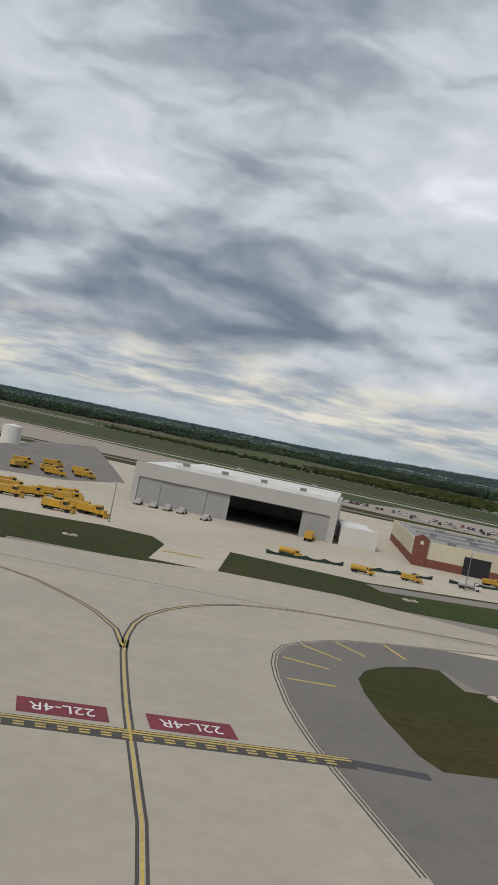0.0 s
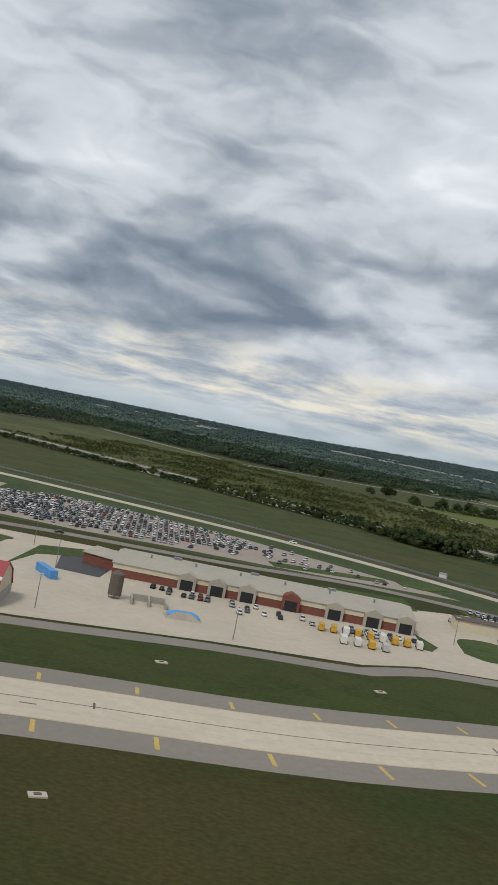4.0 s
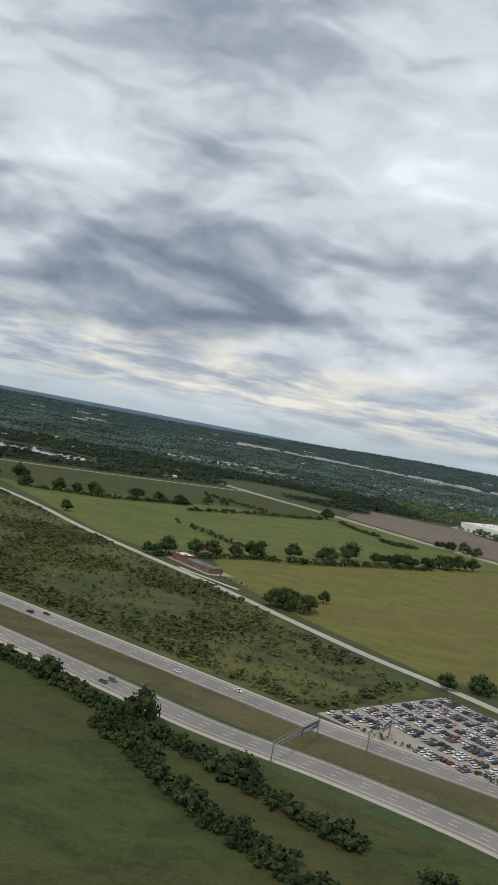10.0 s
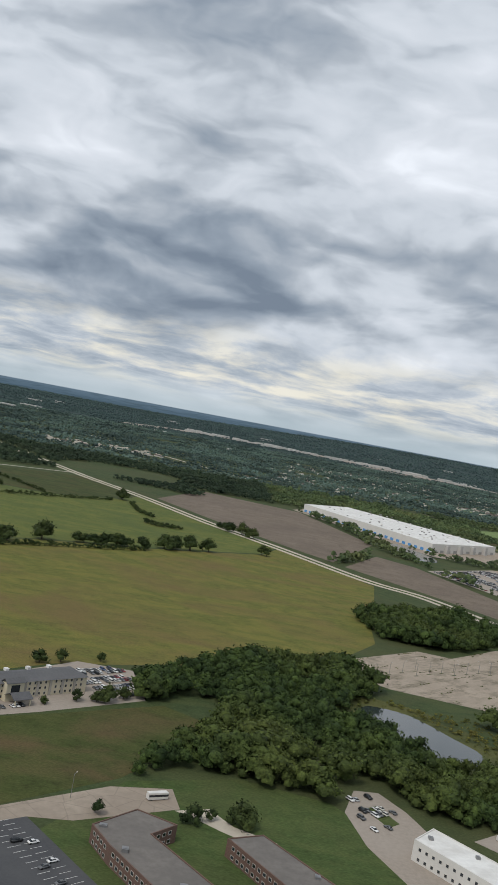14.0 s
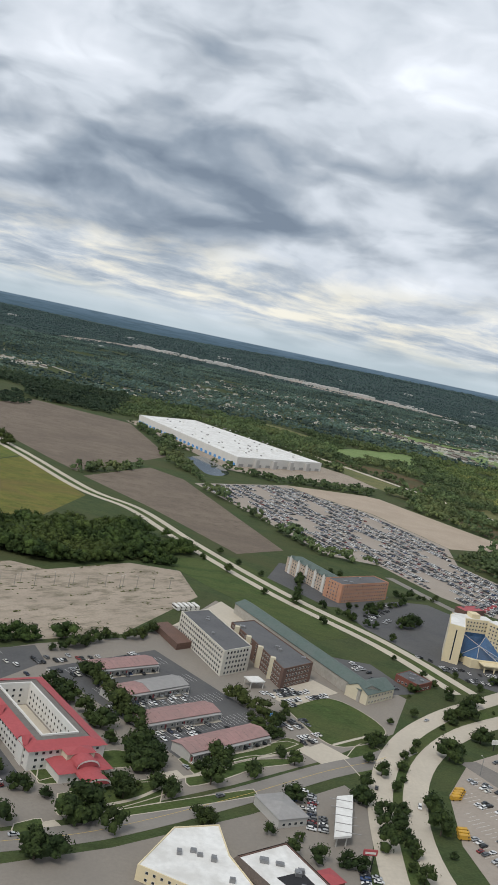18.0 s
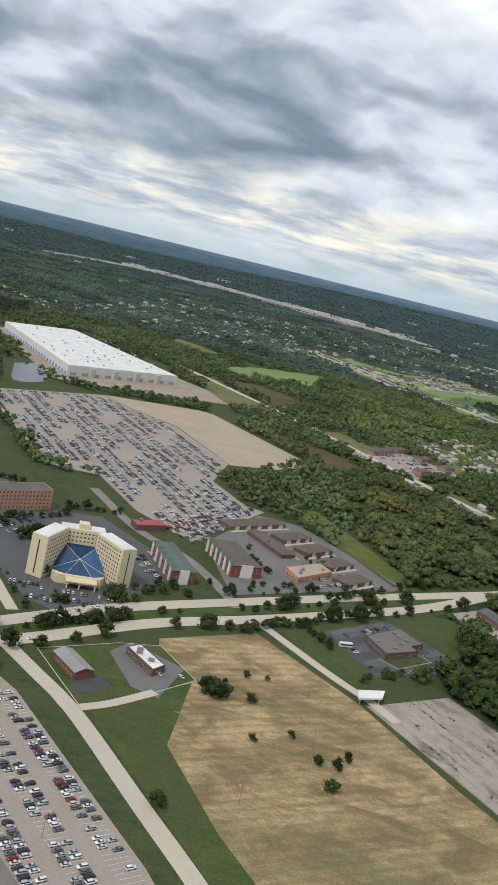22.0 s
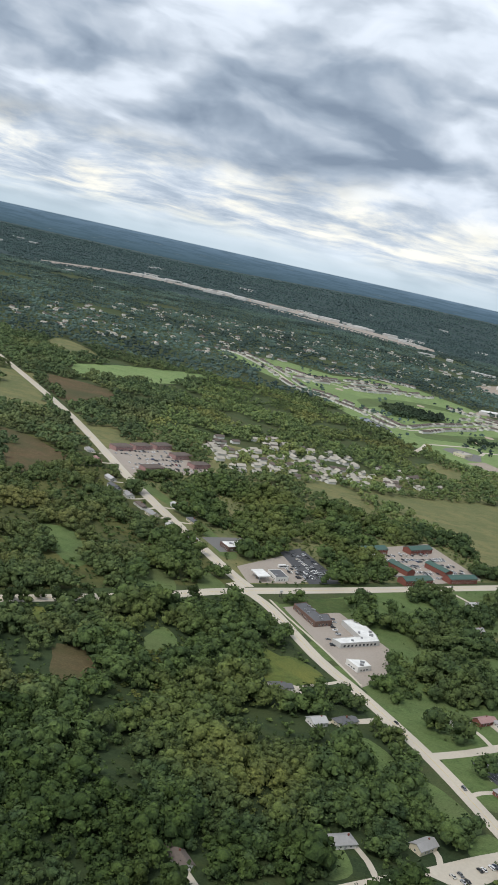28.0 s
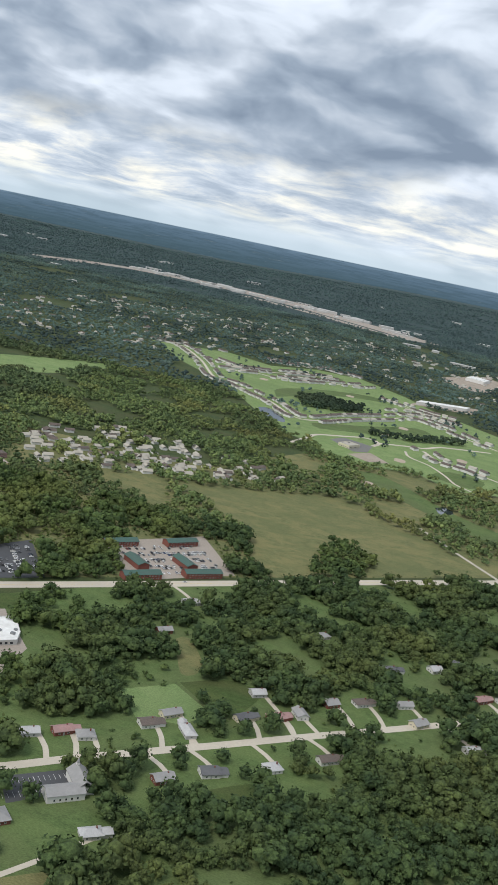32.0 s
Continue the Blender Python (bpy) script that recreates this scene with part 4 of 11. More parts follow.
for q in ([(2210, 2960), (2330, 3060), (2420, 3160), (2370, 3200), (2250, 3100)], [(2300, 2640), (2420, 2850), (2540, 2930), (2500, 2980), (2380, 2900), (2290, 2760)], [(2420, 2380), (2520, 2450), (2640, 2560), (2610, 2640), (2500, 2520), (2400, 2420)], [(2620, 2180), (2690, 2150), (2720, 2230), (2660, 2250)]):
    patch("golf_rough", q, 0.085, M["garden"], "darker strip of rough between fairways", "grass", 20)
for x, y in ((2330, 3010), (2450, 2900), (2580, 2600), (2540, 2480), (2690, 2380), (2572, 2250), (2240, 2860)):
    patch("golf_bunker", [(x - 9, y - 12), (x + 8, y - 15), (x + 11, y + 10), (x - 6, y + 14)], 0.16, M["sand"], "small pale sand bunker on the golf course", "bunker", 5)
patch("park_strip", clear([(2507, 2090), (2534, 2098), (2575, 2060), (2626, 1985), (2672, 1930), (2720, 1890), (2712, 1822), (2646, 1880), (2600, 1930), (2558, 1976), (2520, 2010)]), 0.07, M["garden"], "mown green strip between the meadow and the golf course", "grass", 10)
patch("sand_lot", [(2512, 2025), (2527, 2032), (2544, 2005), (2524, 1982)], 0.16, M["sand"], "pale sandy ground on the mown strip", "ground", 8)
patch("park_pond", [(2625, 1962), (2642, 1979), (2652, 1952), (2632, 1930)], 0.16, M["water"], "small pond beside the trees", "pond", 8)
patch("long_shed_lot", clear([(2600, 3000), (2760, 3060), (2790, 3190), (2640, 3130)]), 0.1, M["lotpale"], "pale yard of a long shed", "yard")
patch("far_store_lot", clear([(2715, 3830), (2900, 4180), (2960, 4000), (2850, 3640), (2760, 3600)]), 0.1, M["lotpale"], "pale yard of a far white store", "yard")
strip("meadow_path", lane([(2600, 1830), (2640, 1760), (2690, 1680)], 5), 5, 0.12, M["gravel"], "pale path at the meadow's edge", "path")

patch("dark_station_lot", clear([(2191, 1412), (2211, 1443), (2256, 1362), (2224, 1337)]), 0.115, M["dark"], "dark asphalt car park beside the filling station", "car park")
patch("market_grass", clear([(2211, 1287), (2256, 1320), (2263, 1289), (2242, 1273), (2230, 1262)]), 0.12, M["turf"], "mown grass beside the shops", "grass")
for q in ([(2194, 1270), (2199, 1270), (2227, 1215), (2222, 1212)], [(2229, 1200), (2234, 1207), (2250, 1176), (2243, 1172)], [(2248, 1165), (2255, 1169), (2270, 1146), (2264, 1138)]):
    patch("roadside_grass", q, 0.15, M["garden"], "strip of mown grass beside the road", "grass")
patch("bare_yard", clear([(2208, 1109), (2222, 1117), (2228, 1104), (2216, 1094)]), 0.09, M["gravel"], "pale gravel yard of a house", "yard", 4)
patch("corner_lot", clear([(2296, 938), (2324, 960), (2346, 976), (2356, 965), (2320, 930)]), 0.115, M["roadc"], "pale concrete lot by the road", "car park")
strip("sidewalk", [(2192, 1272), (2208, 1244), (2227, 1215), (2244, 1188), (2270, 1143)], 2.2, 0.178, M["roadc"], "pale concrete sidewalk along the road", "pavement")
for q in ([(1452, 692), (1456, 695), (1472, 707), (1478, 717), (1493, 730), (1509, 742), (1518, 753)], [(1532, 760), (1546, 773), (1562, 787)], [(1355, 600), (1365, 610), (1375, 613), (1382, 624)], [(1408, 645), (1420, 655), (1436, 668), (1452, 690)]):
    strip("sidewalk", q, 1.8, 0.2, M["roadc"], "pale curving sidewalk on the lawns", "pavement", 3)
patch("motel_front_lawn", clear([(1452, 711), (1460, 723), (1507, 754), (1513, 753), (1503, 741), (1460, 699)]), 0.14, M["turf"], "green lawn before the motel", "grass")
patch("hotel_front_lawn", clear([(1417, 670), (1447, 692), (1446, 668), (1420, 649), (1414, 643)]), 0.14, M["turf"], "green lawn before the courtyard hotel", "grass")
patch("porch_lawn", [(1388, 677), (1397, 688), (1406, 679), (1395, 668)], 0.14, M["turf"], "small lawn by the hotel porch", "grass")

for mat, label, q in (("rust", "rusty yellow scrub beside the road", [(1694, 2128), (1836, 2102), (1874, 2006), (1824, 1901)]), ("rust", "bare tan ground in the wood", [(1822, 1615), (1866, 1593), (1900, 1598), (1857, 1641), (1806, 1658)]), ("garden", "mown verge of the long road", [(2001, 1547), (2064, 1481), (2103, 1428), (2138, 1357), (2152, 1370), (2110, 1440), (2067, 1500), (2010, 1565)]),
                      ("garden", "long green meadow in the wood", [(1962, 1322), (1994, 1331), (2016, 1302), (2034, 1248), (2014, 1249)]), ("garden", "mown plot by the crossroads", [(2076, 1266), (2096, 1281), (2114, 1241), (2086, 1221)]), ("crop2", "pale yellow green clearing", [(2018, 1128), (2031, 1143), (2042, 1116), (2028, 1107)]), ("garden", "small green clearing", [(2110, 1133), (2119, 1161), (2134, 1138), (2117, 1111)]),
                      ("rust", "brown bare clearing", [(2058, 1090), (2077, 1092), (2088, 1052), (2068, 1045)]), ("garden", "grass corner of the crossroads", [(2121, 1317), (2152, 1277), (2133, 1255)]), ("oldmeadow", "pale far field in the woods", [(1586, 2490), (1597, 2617), (1685, 2540), (1744, 2413), (1669, 2422)])):
    patch("clearing", clear(q), 0.07, M[mat], label, "grass", 6)

for mat, label, q in (("rust", "rusty bare plot among yellow bushes", [(2057, 1082), (2080, 1086), (2097, 1048), (2082, 1020)]), ("oldmeadow", "rough tan field beside the long road", [(1650, 2070), (1703, 2092), (1775, 1925), (1818, 1830), (1764, 1775)]), ("rust", "brown rough ground in the wood", [(1838, 1580), (1886, 1612), (1935, 1552), (1884, 1462)])):
    patch("clearing", clear(q), 0.075, M[mat], label, "grass", 10)
# lawns between the houses of the last crossroads
for mat, label, q in (("garden", "mown lawn round the chapel", [(2317, 1057), (2333, 1019), (2374, 1016), (2398, 1040), (2397, 1067), (2375, 1057), (2348, 1045), (2336, 1066)]), ("garden", "green yard beside the road", [(2261, 1062), (2273, 1065), (2290, 1045), (2282, 1024), (2268, 1024)]),
                      ("garden", "long green yard behind the trees", [(2289, 1010), (2310, 1029), (2337, 994), (2323, 981), (2306, 988)]), ("garden", "mown corner beside the road", [(2326, 978), (2340, 989), (2346, 978), (2327, 962)]), ("crop2", "yellow green mown plot", [(2195, 1137), (2215, 1164), (2242, 1143), (2226, 1116), (2206, 1106)]),
                      ("garden", "open lawn on the street corner", [(2270, 1131), (2282, 1131), (2333, 1082), (2310, 1062), (2295, 1080)]), ("garden", "front lawn of a small house", [(2341, 1101), (2370, 1128), (2377, 1110), (2355, 1092)]), ("turf", "fenced back lawn", [(2409, 1236), (2442, 1259), (2468, 1250), (2456, 1209), (2442, 1206)]),
                      ("oldmeadow", "tan mown grass among the trees", [(2372, 989), (2399, 1005), (2408, 982), (2381, 968)]), ("oldmeadow", "narrow grass strip between the trees", [(2389, 1308), (2399, 1315), (2420, 1269), (2407, 1250)]), ("turf", "small lawn behind the houses", [(2450, 1107), (2483, 1131), (2486, 1105), (2456, 1083)]), ("garden", "lawn of a lone house", [(2229, 952), (2251, 949), (2262, 922), (2243, 912)])):
    patch("house_lawn", clear(q), 0.05, M[mat], label, "grass", 5)

# lawns and verges of the hotel district
for q in ([(1411, 700), (1424, 709), (1436, 706), (1435, 698), (1416, 688)], [(1418, 669), (1430, 679), (1449, 687), (1451, 680), (1429, 657), (1421, 653)], [(1456, 694), (1471, 712), (1486, 724), (1509, 734), (1508, 729), (1489, 716), (1472, 698), (1458, 687)],
          [(1460, 713), (1475, 724), (1493, 740), (1507, 758), (1516, 752), (1508, 739), (1486, 728), (1468, 711)], [(1392, 683), (1409, 692), (1405, 672), (1395, 666)], [(1404, 660), (1417, 668), (1420, 653), (1407, 644)], [(1392, 632), (1401, 639), (1402, 628), (1393, 625)],
          [(1422, 651), (1487, 695), (1489, 690), (1423, 646)], [(1345, 645), (1352, 652), (1358, 645), (1350, 640)]):
    patch("district_lawn", q, 0.16, M["turf"], "small green lawn with pale kerbs in the hotel district", "grass", 3)
for q in ([(1438, 690), (1452, 700), (1456, 694), (1444, 684)], [(1387, 622), (1398, 634), (1406, 640), (1412, 634), (1400, 624), (1392, 616)], [(1512, 745), (1526, 760), (1546, 742), (1530, 728)], [(1440, 905), (1474, 985), (1500, 945), (1490, 925), (1468, 922)], [(1528, 855), (1545, 838), (1512, 802), (1500, 812)]):
    patch("pale_paving", q, 0.13, M["roadc"], "pale concrete paving between the lots", "pavement")
# ground under the thin woods
patch("residential_lawns", [(2196, 1262), (2300, 1370), (2560, 1572), (2700, 1682), (2860, 1800), (2860, 900), (2520, 900), (2420, 920), (2320, 1062), (2246, 1180)], 0.03, M["garden"], "lawns and gardens among the trees", "grass")
patch("wood_meadow", [(1908, 905), (1933, 868), (2090, 660), (2300, 480), (2520, 480), (2490, 650), (2385, 895), (2236, 1166), (2150, 1262), (1990, 1122), (1925, 1042)], 0.028, M["forest"], "dark forest floor with rough grass among the trees", "grass")
patch("roadside_meadow", [(1990, 1150), (2160, 1290), (1842, 1850), (1780, 1800), (1870, 1500), (1850, 1300), (1920, 1130)], 0.026, M["scrub"], "rough meadow under the roadside wood", "grass")
clear([(1225, 785), (1240, 815), (1280, 805), (1314, 745), (1302, 700), (1262, 708), (1238, 745)])
patch("pond_bank", [(1222, 780), (1238, 820), (1284, 808), (1318, 745), (1304, 696), (1260, 704), (1236, 745)], 0.04, M["scrub"], "reedy green bank of the pond", "ground", 8)
patch("white_block_lot", clear([(1206, 633), (1214, 660), (1226, 662), (1236, 644), (1245, 615), (1275, 590), (1288, 600), (1285, 545), (1230, 555), (1211, 602)]), 0.07, M["lot"], "worn tan car park beside the white block", "car park")
patch("lot_lawn", [(1216, 640), (1222, 646), (1230, 630), (1224, 624)], 0.15, M["turf"], "small grass island in the car park", "grass")
patch("office_drive", clear([(1132, 605), (1146, 612), (1156, 599), (1173, 591), (1184, 569), (1179, 564), (1166, 584), (1151, 593), (1144, 598)]), 0.12, M["roadc"], "pale concrete drive between the brick offices", "pavement")
patch("trailer_yard", clear([(1262, 625), (1285, 645), (1302, 640), (1312, 622), (1290, 600)]), 0.09, M["lot"], "tan yard with parked trailers", "yard")
for q in ([(1376, 792), (1432, 852), (1500, 772), (1458, 706)], [(1326, 716), (1344, 736), (1390, 664), (1372, 648)], [(1317, 770), (1337, 800), (1364, 822), (1374, 800), (1345, 742), (1328, 728)], [(1530, 880), (1562, 842), (1598, 862), (1576, 904), (1545, 904)]):
    patch("dark_lot", q, 0.075, M["lotgrey"], "dark asphalt lot with parked cars", "car park")
patch("meadow_among_woods", [(2160, 1290), (2700, 1700), (2750, 2200), (2500, 2300), (2300, 1900), (1842, 1850)], 0.024, M["oldmeadow"], "light green meadow among the woods", "grass")
for q in ([(33.6, 140), (39.5, 143), (40.2, 129.2), (35.3, 128.0)], [(207.5, 218), (213.4, 219), (213.5, 207.8), (208.7, 207.4)]):
    patch("sign_pad", q, 0.1, M["shoulder"], "small asphalt pad beside the taxiway shoulder", "pavement")
for q in ([(206, 434), (239, 447), (237, 398), (231, 389), (229, 411), (209, 400)],
          [(252, 444), (278, 459), (276, 440), (255, 423), (250, 391)],
          [(346, 526), (406, 542), (407, 530), (349, 512)],
          [(412, 541), (425, 562), (427, 545), (414, 528)],
          [(363, 480), (407, 490), (408, 463), (398, 457), (394, 472)],
          [(395, 386), (397, 411), (402, 394), (398, 385)],
          [(431, 490), (487, 460), (461, 451), (439, 451)]):
    patch("yard_grass", q, 0.19, M["turf"], "dark green grass strip between the yard pavings", "grass")


# ---- surfaces of the buildings ----
M.update(
    greywall=material("pale_grey_metal_cladding", (0.47, 0.455, 0.43), 0.6, 0.8, 0.05, 0.06, (0.42, 0.41, 0.385)),
    whiteroof=material("white_membrane_roof", (0.74, 0.73, 0.70), 0.7, 0.4, 0.08, 0.09, (0.50, 0.48, 0.44)),
    greyroof=material("grey_membrane_roof", (0.30, 0.29, 0.28), 0.85, 0.4, 0.1, 0.06, (0.23, 0.225, 0.215)),
    tarroof=material("weathered_tar_roof", (0.17, 0.155, 0.14), 0.9, 0.4, 0.15, 0.06, (0.125, 0.115, 0.105)),
    brownroof=material("brown_shingle_roof", (0.135, 0.108, 0.092), 0.9, 1.2, 0.2, 0.08, (0.10, 0.085, 0.075)),
    paleroof=material("pale_shingle_roof", (0.44, 0.43, 0.42), 0.85, 0.9, 0.12, 0.08, (0.36, 0.35, 0.34)),
    darkroof=material("dark_grey_roof", (0.105, 0.105, 0.11), 0.85, 0.8, 0.15, 0.06, (0.14, 0.14, 0.14)),
    redroof=material("red_metal_roof", (0.37, 0.08, 0.085), 0.6, 0.6, 0.1, 0.06, (0.34, 0.07, 0.075)),
    pinkroof=material("faded_pink_roof", (0.34, 0.205, 0.19), 0.85, 0.6, 0.15, 0.08, (0.24, 0.17, 0.155)),
    greenroof=material("dull_green_roof", (0.10, 0.135, 0.12), 0.8, 0.6, 0.12, 0.08, (0.13, 0.15, 0.14)),
    tealroof=material("teal_shingle_roof", (0.060, 0.115, 0.095), 0.8, 0.6, 0.12, 0.08, (0.075, 0.105, 0.09)),
    tanroof=material("tan_metal_roof", (0.40, 0.365, 0.30), 0.65, 0.5, 0.06, 0.06, (0.34, 0.31, 0.26)),
    cream=material("cream_wall", (0.60, 0.54, 0.40), 0.8, 0.8, 0.06, 0.06, (0.54, 0.48, 0.36)),
    gold=material("sand_yellow_wall", (0.68, 0.58, 0.38), 0.75, 0.8, 0.05, 0.05, (0.62, 0.53, 0.35)),
    whitewall=material("white_plaster_wall", (0.66, 0.64, 0.60), 0.8, 0.8, 0.05, 0.06, (0.58, 0.56, 0.52)),
    brick=material("red_brown_brick", (0.20, 0.075, 0.055), 0.9, 2.5, 0.25, 0.1, (0.16, 0.065, 0.05)),
    brick2=material("brown_brick", (0.155, 0.095, 0.075), 0.9, 2.5, 0.25, 0.1, (0.12, 0.08, 0.065)),
    orange=material("orange_brick", (0.50, 0.26, 0.165), 0.9, 1.6, 0.15, 0.1, (0.43, 0.225, 0.145)),
    pinkwall=material("pale_pink_brick", (0.52, 0.42, 0.33), 0.9, 1.6, 0.12, 0.1, (0.46, 0.36, 0.29)),
    gablewhite=material("cream_white_render", (0.60, 0.57, 0.49), 0.8, 0.8, 0.06, 0.06, (0.54, 0.50, 0.43)),
    drape=material("dark_green_screen", (0.03, 0.055, 0.04), 0.9, 2.0, 0.2, 0.2),
    frame=material("pale_window_frame", (0.55, 0.53, 0.49), 0.6, 2.0, 0.05, 0.2),
    steel=material("weathered_steel", (0.30, 0.30, 0.30), 0.5, 2.0, 0.12, 0.1, metal=0.7),
    # near-black for dark fittings, and for shade painted inside the bays
    dim=material("dark_interior", (0.03, 0.03, 0.032), 0.9, 1.0, 0.2, 0.2),
    door=material("grey_door", (0.34, 0.335, 0.32), 0.6, 1.0, 0.08, 0.2),
    skyblue=material("blue_tarpaulin", (0.10, 0.30, 0.62), 0.5, 1.0, 0.1, 0.2),
    cargo=material("yellow_machine_paint", (0.58, 0.33, 0.035), 0.5, 1.5, 0.15, 0.3, (0.36, 0.22, 0.06)),
    green=material("green_paint", (0.20, 0.55, 0.08), 0.6, 1.0, 0.1, 0.2),
    timber=material("yellow_timber", (0.60, 0.42, 0.16), 0.7, 1.0, 0.15, 0.3),
    rubber=material("black_rubber", (0.022, 0.022, 0.022), 0.85, 3.0, 0.2, 0.5),
    concwall=material("old_concrete_wall", (0.40, 0.375, 0.33), 0.9, 0.8, 0.12, 0.15, (0.30, 0.28, 0.25)),
    pool=material("pool_water", (0.08, 0.42, 0.60), 0.08, 0.5, 0.05, 0.1, spec=0.6),
)


def glass_material(name, base, rough=0.12):
    m = material(name, base, rough, 0.6, 0.25, 0.15, spec=0.7, per_piece=0.45)
    return m


GLASS = glass_material("dark_window_glass", (0.035, 0.042, 0.05))
BLUEGLASS = glass_material("blue_tinted_glass", (0.03, 0.09, 0.20), 0.06)


def turned(p, q):
    return math.degrees(math.atan2(q[1] - p[1], q[0] - p[0]))


WINDOW_MESHES = {}


def window_mesh(w, h):
    """A framed window: a frame that stands proud round a set-back pane, with one mullion."""
    key = (round(w, 2), round(h, 2))
    if key not in WINDOW_MESHES:
        t, d = 0.10, 0.10
        o = [(-w / 2, 0), (w / 2, 0), (w / 2, h), (-w / 2, h)]
        i = [(-w / 2 + t, t), (w / 2 - t, t), (w / 2 - t, h - t), (-w / 2 + t, h - t)]
        v = [(x, 0.02, z) for x, z in o] + [(x, -d, z) for x, z in o] + [(x, -d, z) for x, z in i] + [(x, -d * 0.3, z) for x, z in i]
        f = [(k + a, (k + 1) % 4 + a, (k + 1) % 4 + a + 4, k + a + 4) for a in (0, 4, 8) for k in range(4)] + [(12, 13, 14, 15)]
        me = Shape().add(v, f).mesh("window", M["frame"])
        me.materials.append(GLASS)
        me.polygons[12].material_index = 1
        WINDOW_MESHES[key] = me
    return WINDOW_MESHES[key]


def windows_along(root, p, q, z, w, h, pitch, name="window", margin=1.5, skip=()):
    """Windows in the wall that runs from p to q (outside on its right hand)."""
    a, b = np.array(p, float), np.array(q, float)
    n = np.linalg.norm(b - a)
    u = (b - a) / n
    k = max(1, int((n - 2 * margin) / pitch))
    for i in range(k):
        if i in skip:
            continue
        c = a + u * (n / 2 + (i - (k - 1) / 2) * pitch)
        shared(name, window_mesh(w, h), root, (c[0], c[1], z), math.atan2(u[1], u[0]))


def flat_building(name, pts, h, wall, roof, label, category="building", floors=0, pitch=3.6, win=(1.6, 1.5), edges=None, group="", parapet=0.7, units=0, seed=0, sill=0.9):
    """A flat-roofed building on a polygon: wall, parapet, roof, windows and roof units as parts."""
    CLEAR.append(ccw(pts))
    pts = ccw(pts)
    cx, cy = sum(p[0] for p in pts) / len(pts), sum(p[1] for p in pts) / len(pts)
    root = base_of(name, cx, cy, 0, label, category, group)
    loc = [(x - cx, y - cy) for x, y in pts]
    Shape().prism(loc, -0.3, h - parapet).under("wall", wall, root)
    inner = inset(loc, 0.45)
    s = Shape()
    n = len(loc)
    v = [(x, y, h - parapet) for x, y in loc] + [(x, y, h) for x, y in loc] + [(x, y, h) for x, y in inner] + [(x, y, h - parapet) for x, y in inner]
    f = []
    for i in range(n):
        j = (i + 1) % n
        f += [(i, j, n + j, n + i), (n + i, n + j, 2 * n + j, 2 * n + i), (2 * n + i, 2 * n + j, 3 * n + j, 3 * n + i)]
    s.add(v, f).under("parapet", wall, root)
    Shape().prism(inset(loc, 0.47), h - parapet, h - parapet + 0.25).under("roof", roof, root)
    if floors:
        fh = (h - parapet) / floors
        for i in range(n):
            e = (loc[(i + 1) % n][0] - loc[i][0], loc[(i + 1) % n][1] - loc[i][1])
            if (edges is not None and i not in edges) or -e[0] / math.hypot(*e) > 0.3:
                continue  # no windows in walls that face away from the airfield
            for k in range(floors):
                windows_along(root, loc[i], loc[(i + 1) % n], k * fh + sill, win[0], win[1], pitch)
    rs = random.Random(seed)
    xs, ys = [p[0] for p in inner], [p[1] for p in inner]
    made = 0
    while made < units:
        x, y = rs.uniform(min(xs), max(xs)), rs.uniform(min(ys), max(ys))
        if not inside(np.array([x]), np.array([y]), inset(loc, 2.2))[0]:
            units -= 0.2
            continue
        a, b, c = rs.uniform(0.8, 1.8), rs.uniform(0.8, 1.6), rs.uniform(0.8, 1.6)
        Shape().box(x - a, y - b, h - parapet + 0.25, x + a, y + b, h - parapet + 0.25 + c).box(x - a * 0.6, y - b * 0.6, h - parapet + 0.25 + c, x + a * 0.6, y + b * 0.6, h - parapet + 0.4 + c).under("roof_unit", M["steel"], root)
        made += 1
    return root


def pitched_building(name, p, q, depth, h, ridge, wall, roof, label, category="building", floors=0, pitch=3.6, win=(1.5, 1.4), group="", hip=False, sides=(0,), over=0.5, door=None):
    """A rectangular building from p to q along its front, going depth to the left of that line."""
    w = math.hypot(q[0] - p[0], q[1] - p[1])
    t = turned(p, q)
    root = base_of(name, p[0], p[1], t, label, category, group)
    u = Vector((math.cos(radians(t)), math.sin(radians(t))))
    v = Vector((-u.y, u.x))
    a = Vector(p)
    CLEAR.append([tuple(a - u * 2 - v * 3), tuple(a + u * (w + 2) - v * 3), tuple(a + u * (w + 2) + v * (depth + 2)), tuple(a - u * 2 + v * (depth + 2))])
    s = Shape().box(0, 0, -0.3, w, depth, h)
    if not hip:
        s.add([(0, 0, h), (0, depth, h), (0, depth / 2, h + ridge), (w, 0, h), (w, depth, h), (w, depth / 2, h + ridge)], [(0, 2, 1), (3, 4, 5)])
    s.under("wall", wall, root)
    r = Shape()
    (r.hip if hip else r.gable)(0, 0, w, depth, h + 0.02, ridge, over)
    r.under("roof", roof, root)
    loc = [(0, 0), (w, 0), (w, depth), (0, depth)]
    for i in sides:
        if (-u.x, u.y, u.x, -u.y)[i] > 0.3:
            continue
        for k in range(floors):
            windows_along(root, loc[i], loc[(i + 1) % 4], k * h / max(1, floors) + 0.9, win[0], win[1], pitch, "window", 1.0)
    if door:
        Shape().box(door, -0.08, 0, door + 1.1, 0.02, 2.1).under("door", M["door"], root)
    return root


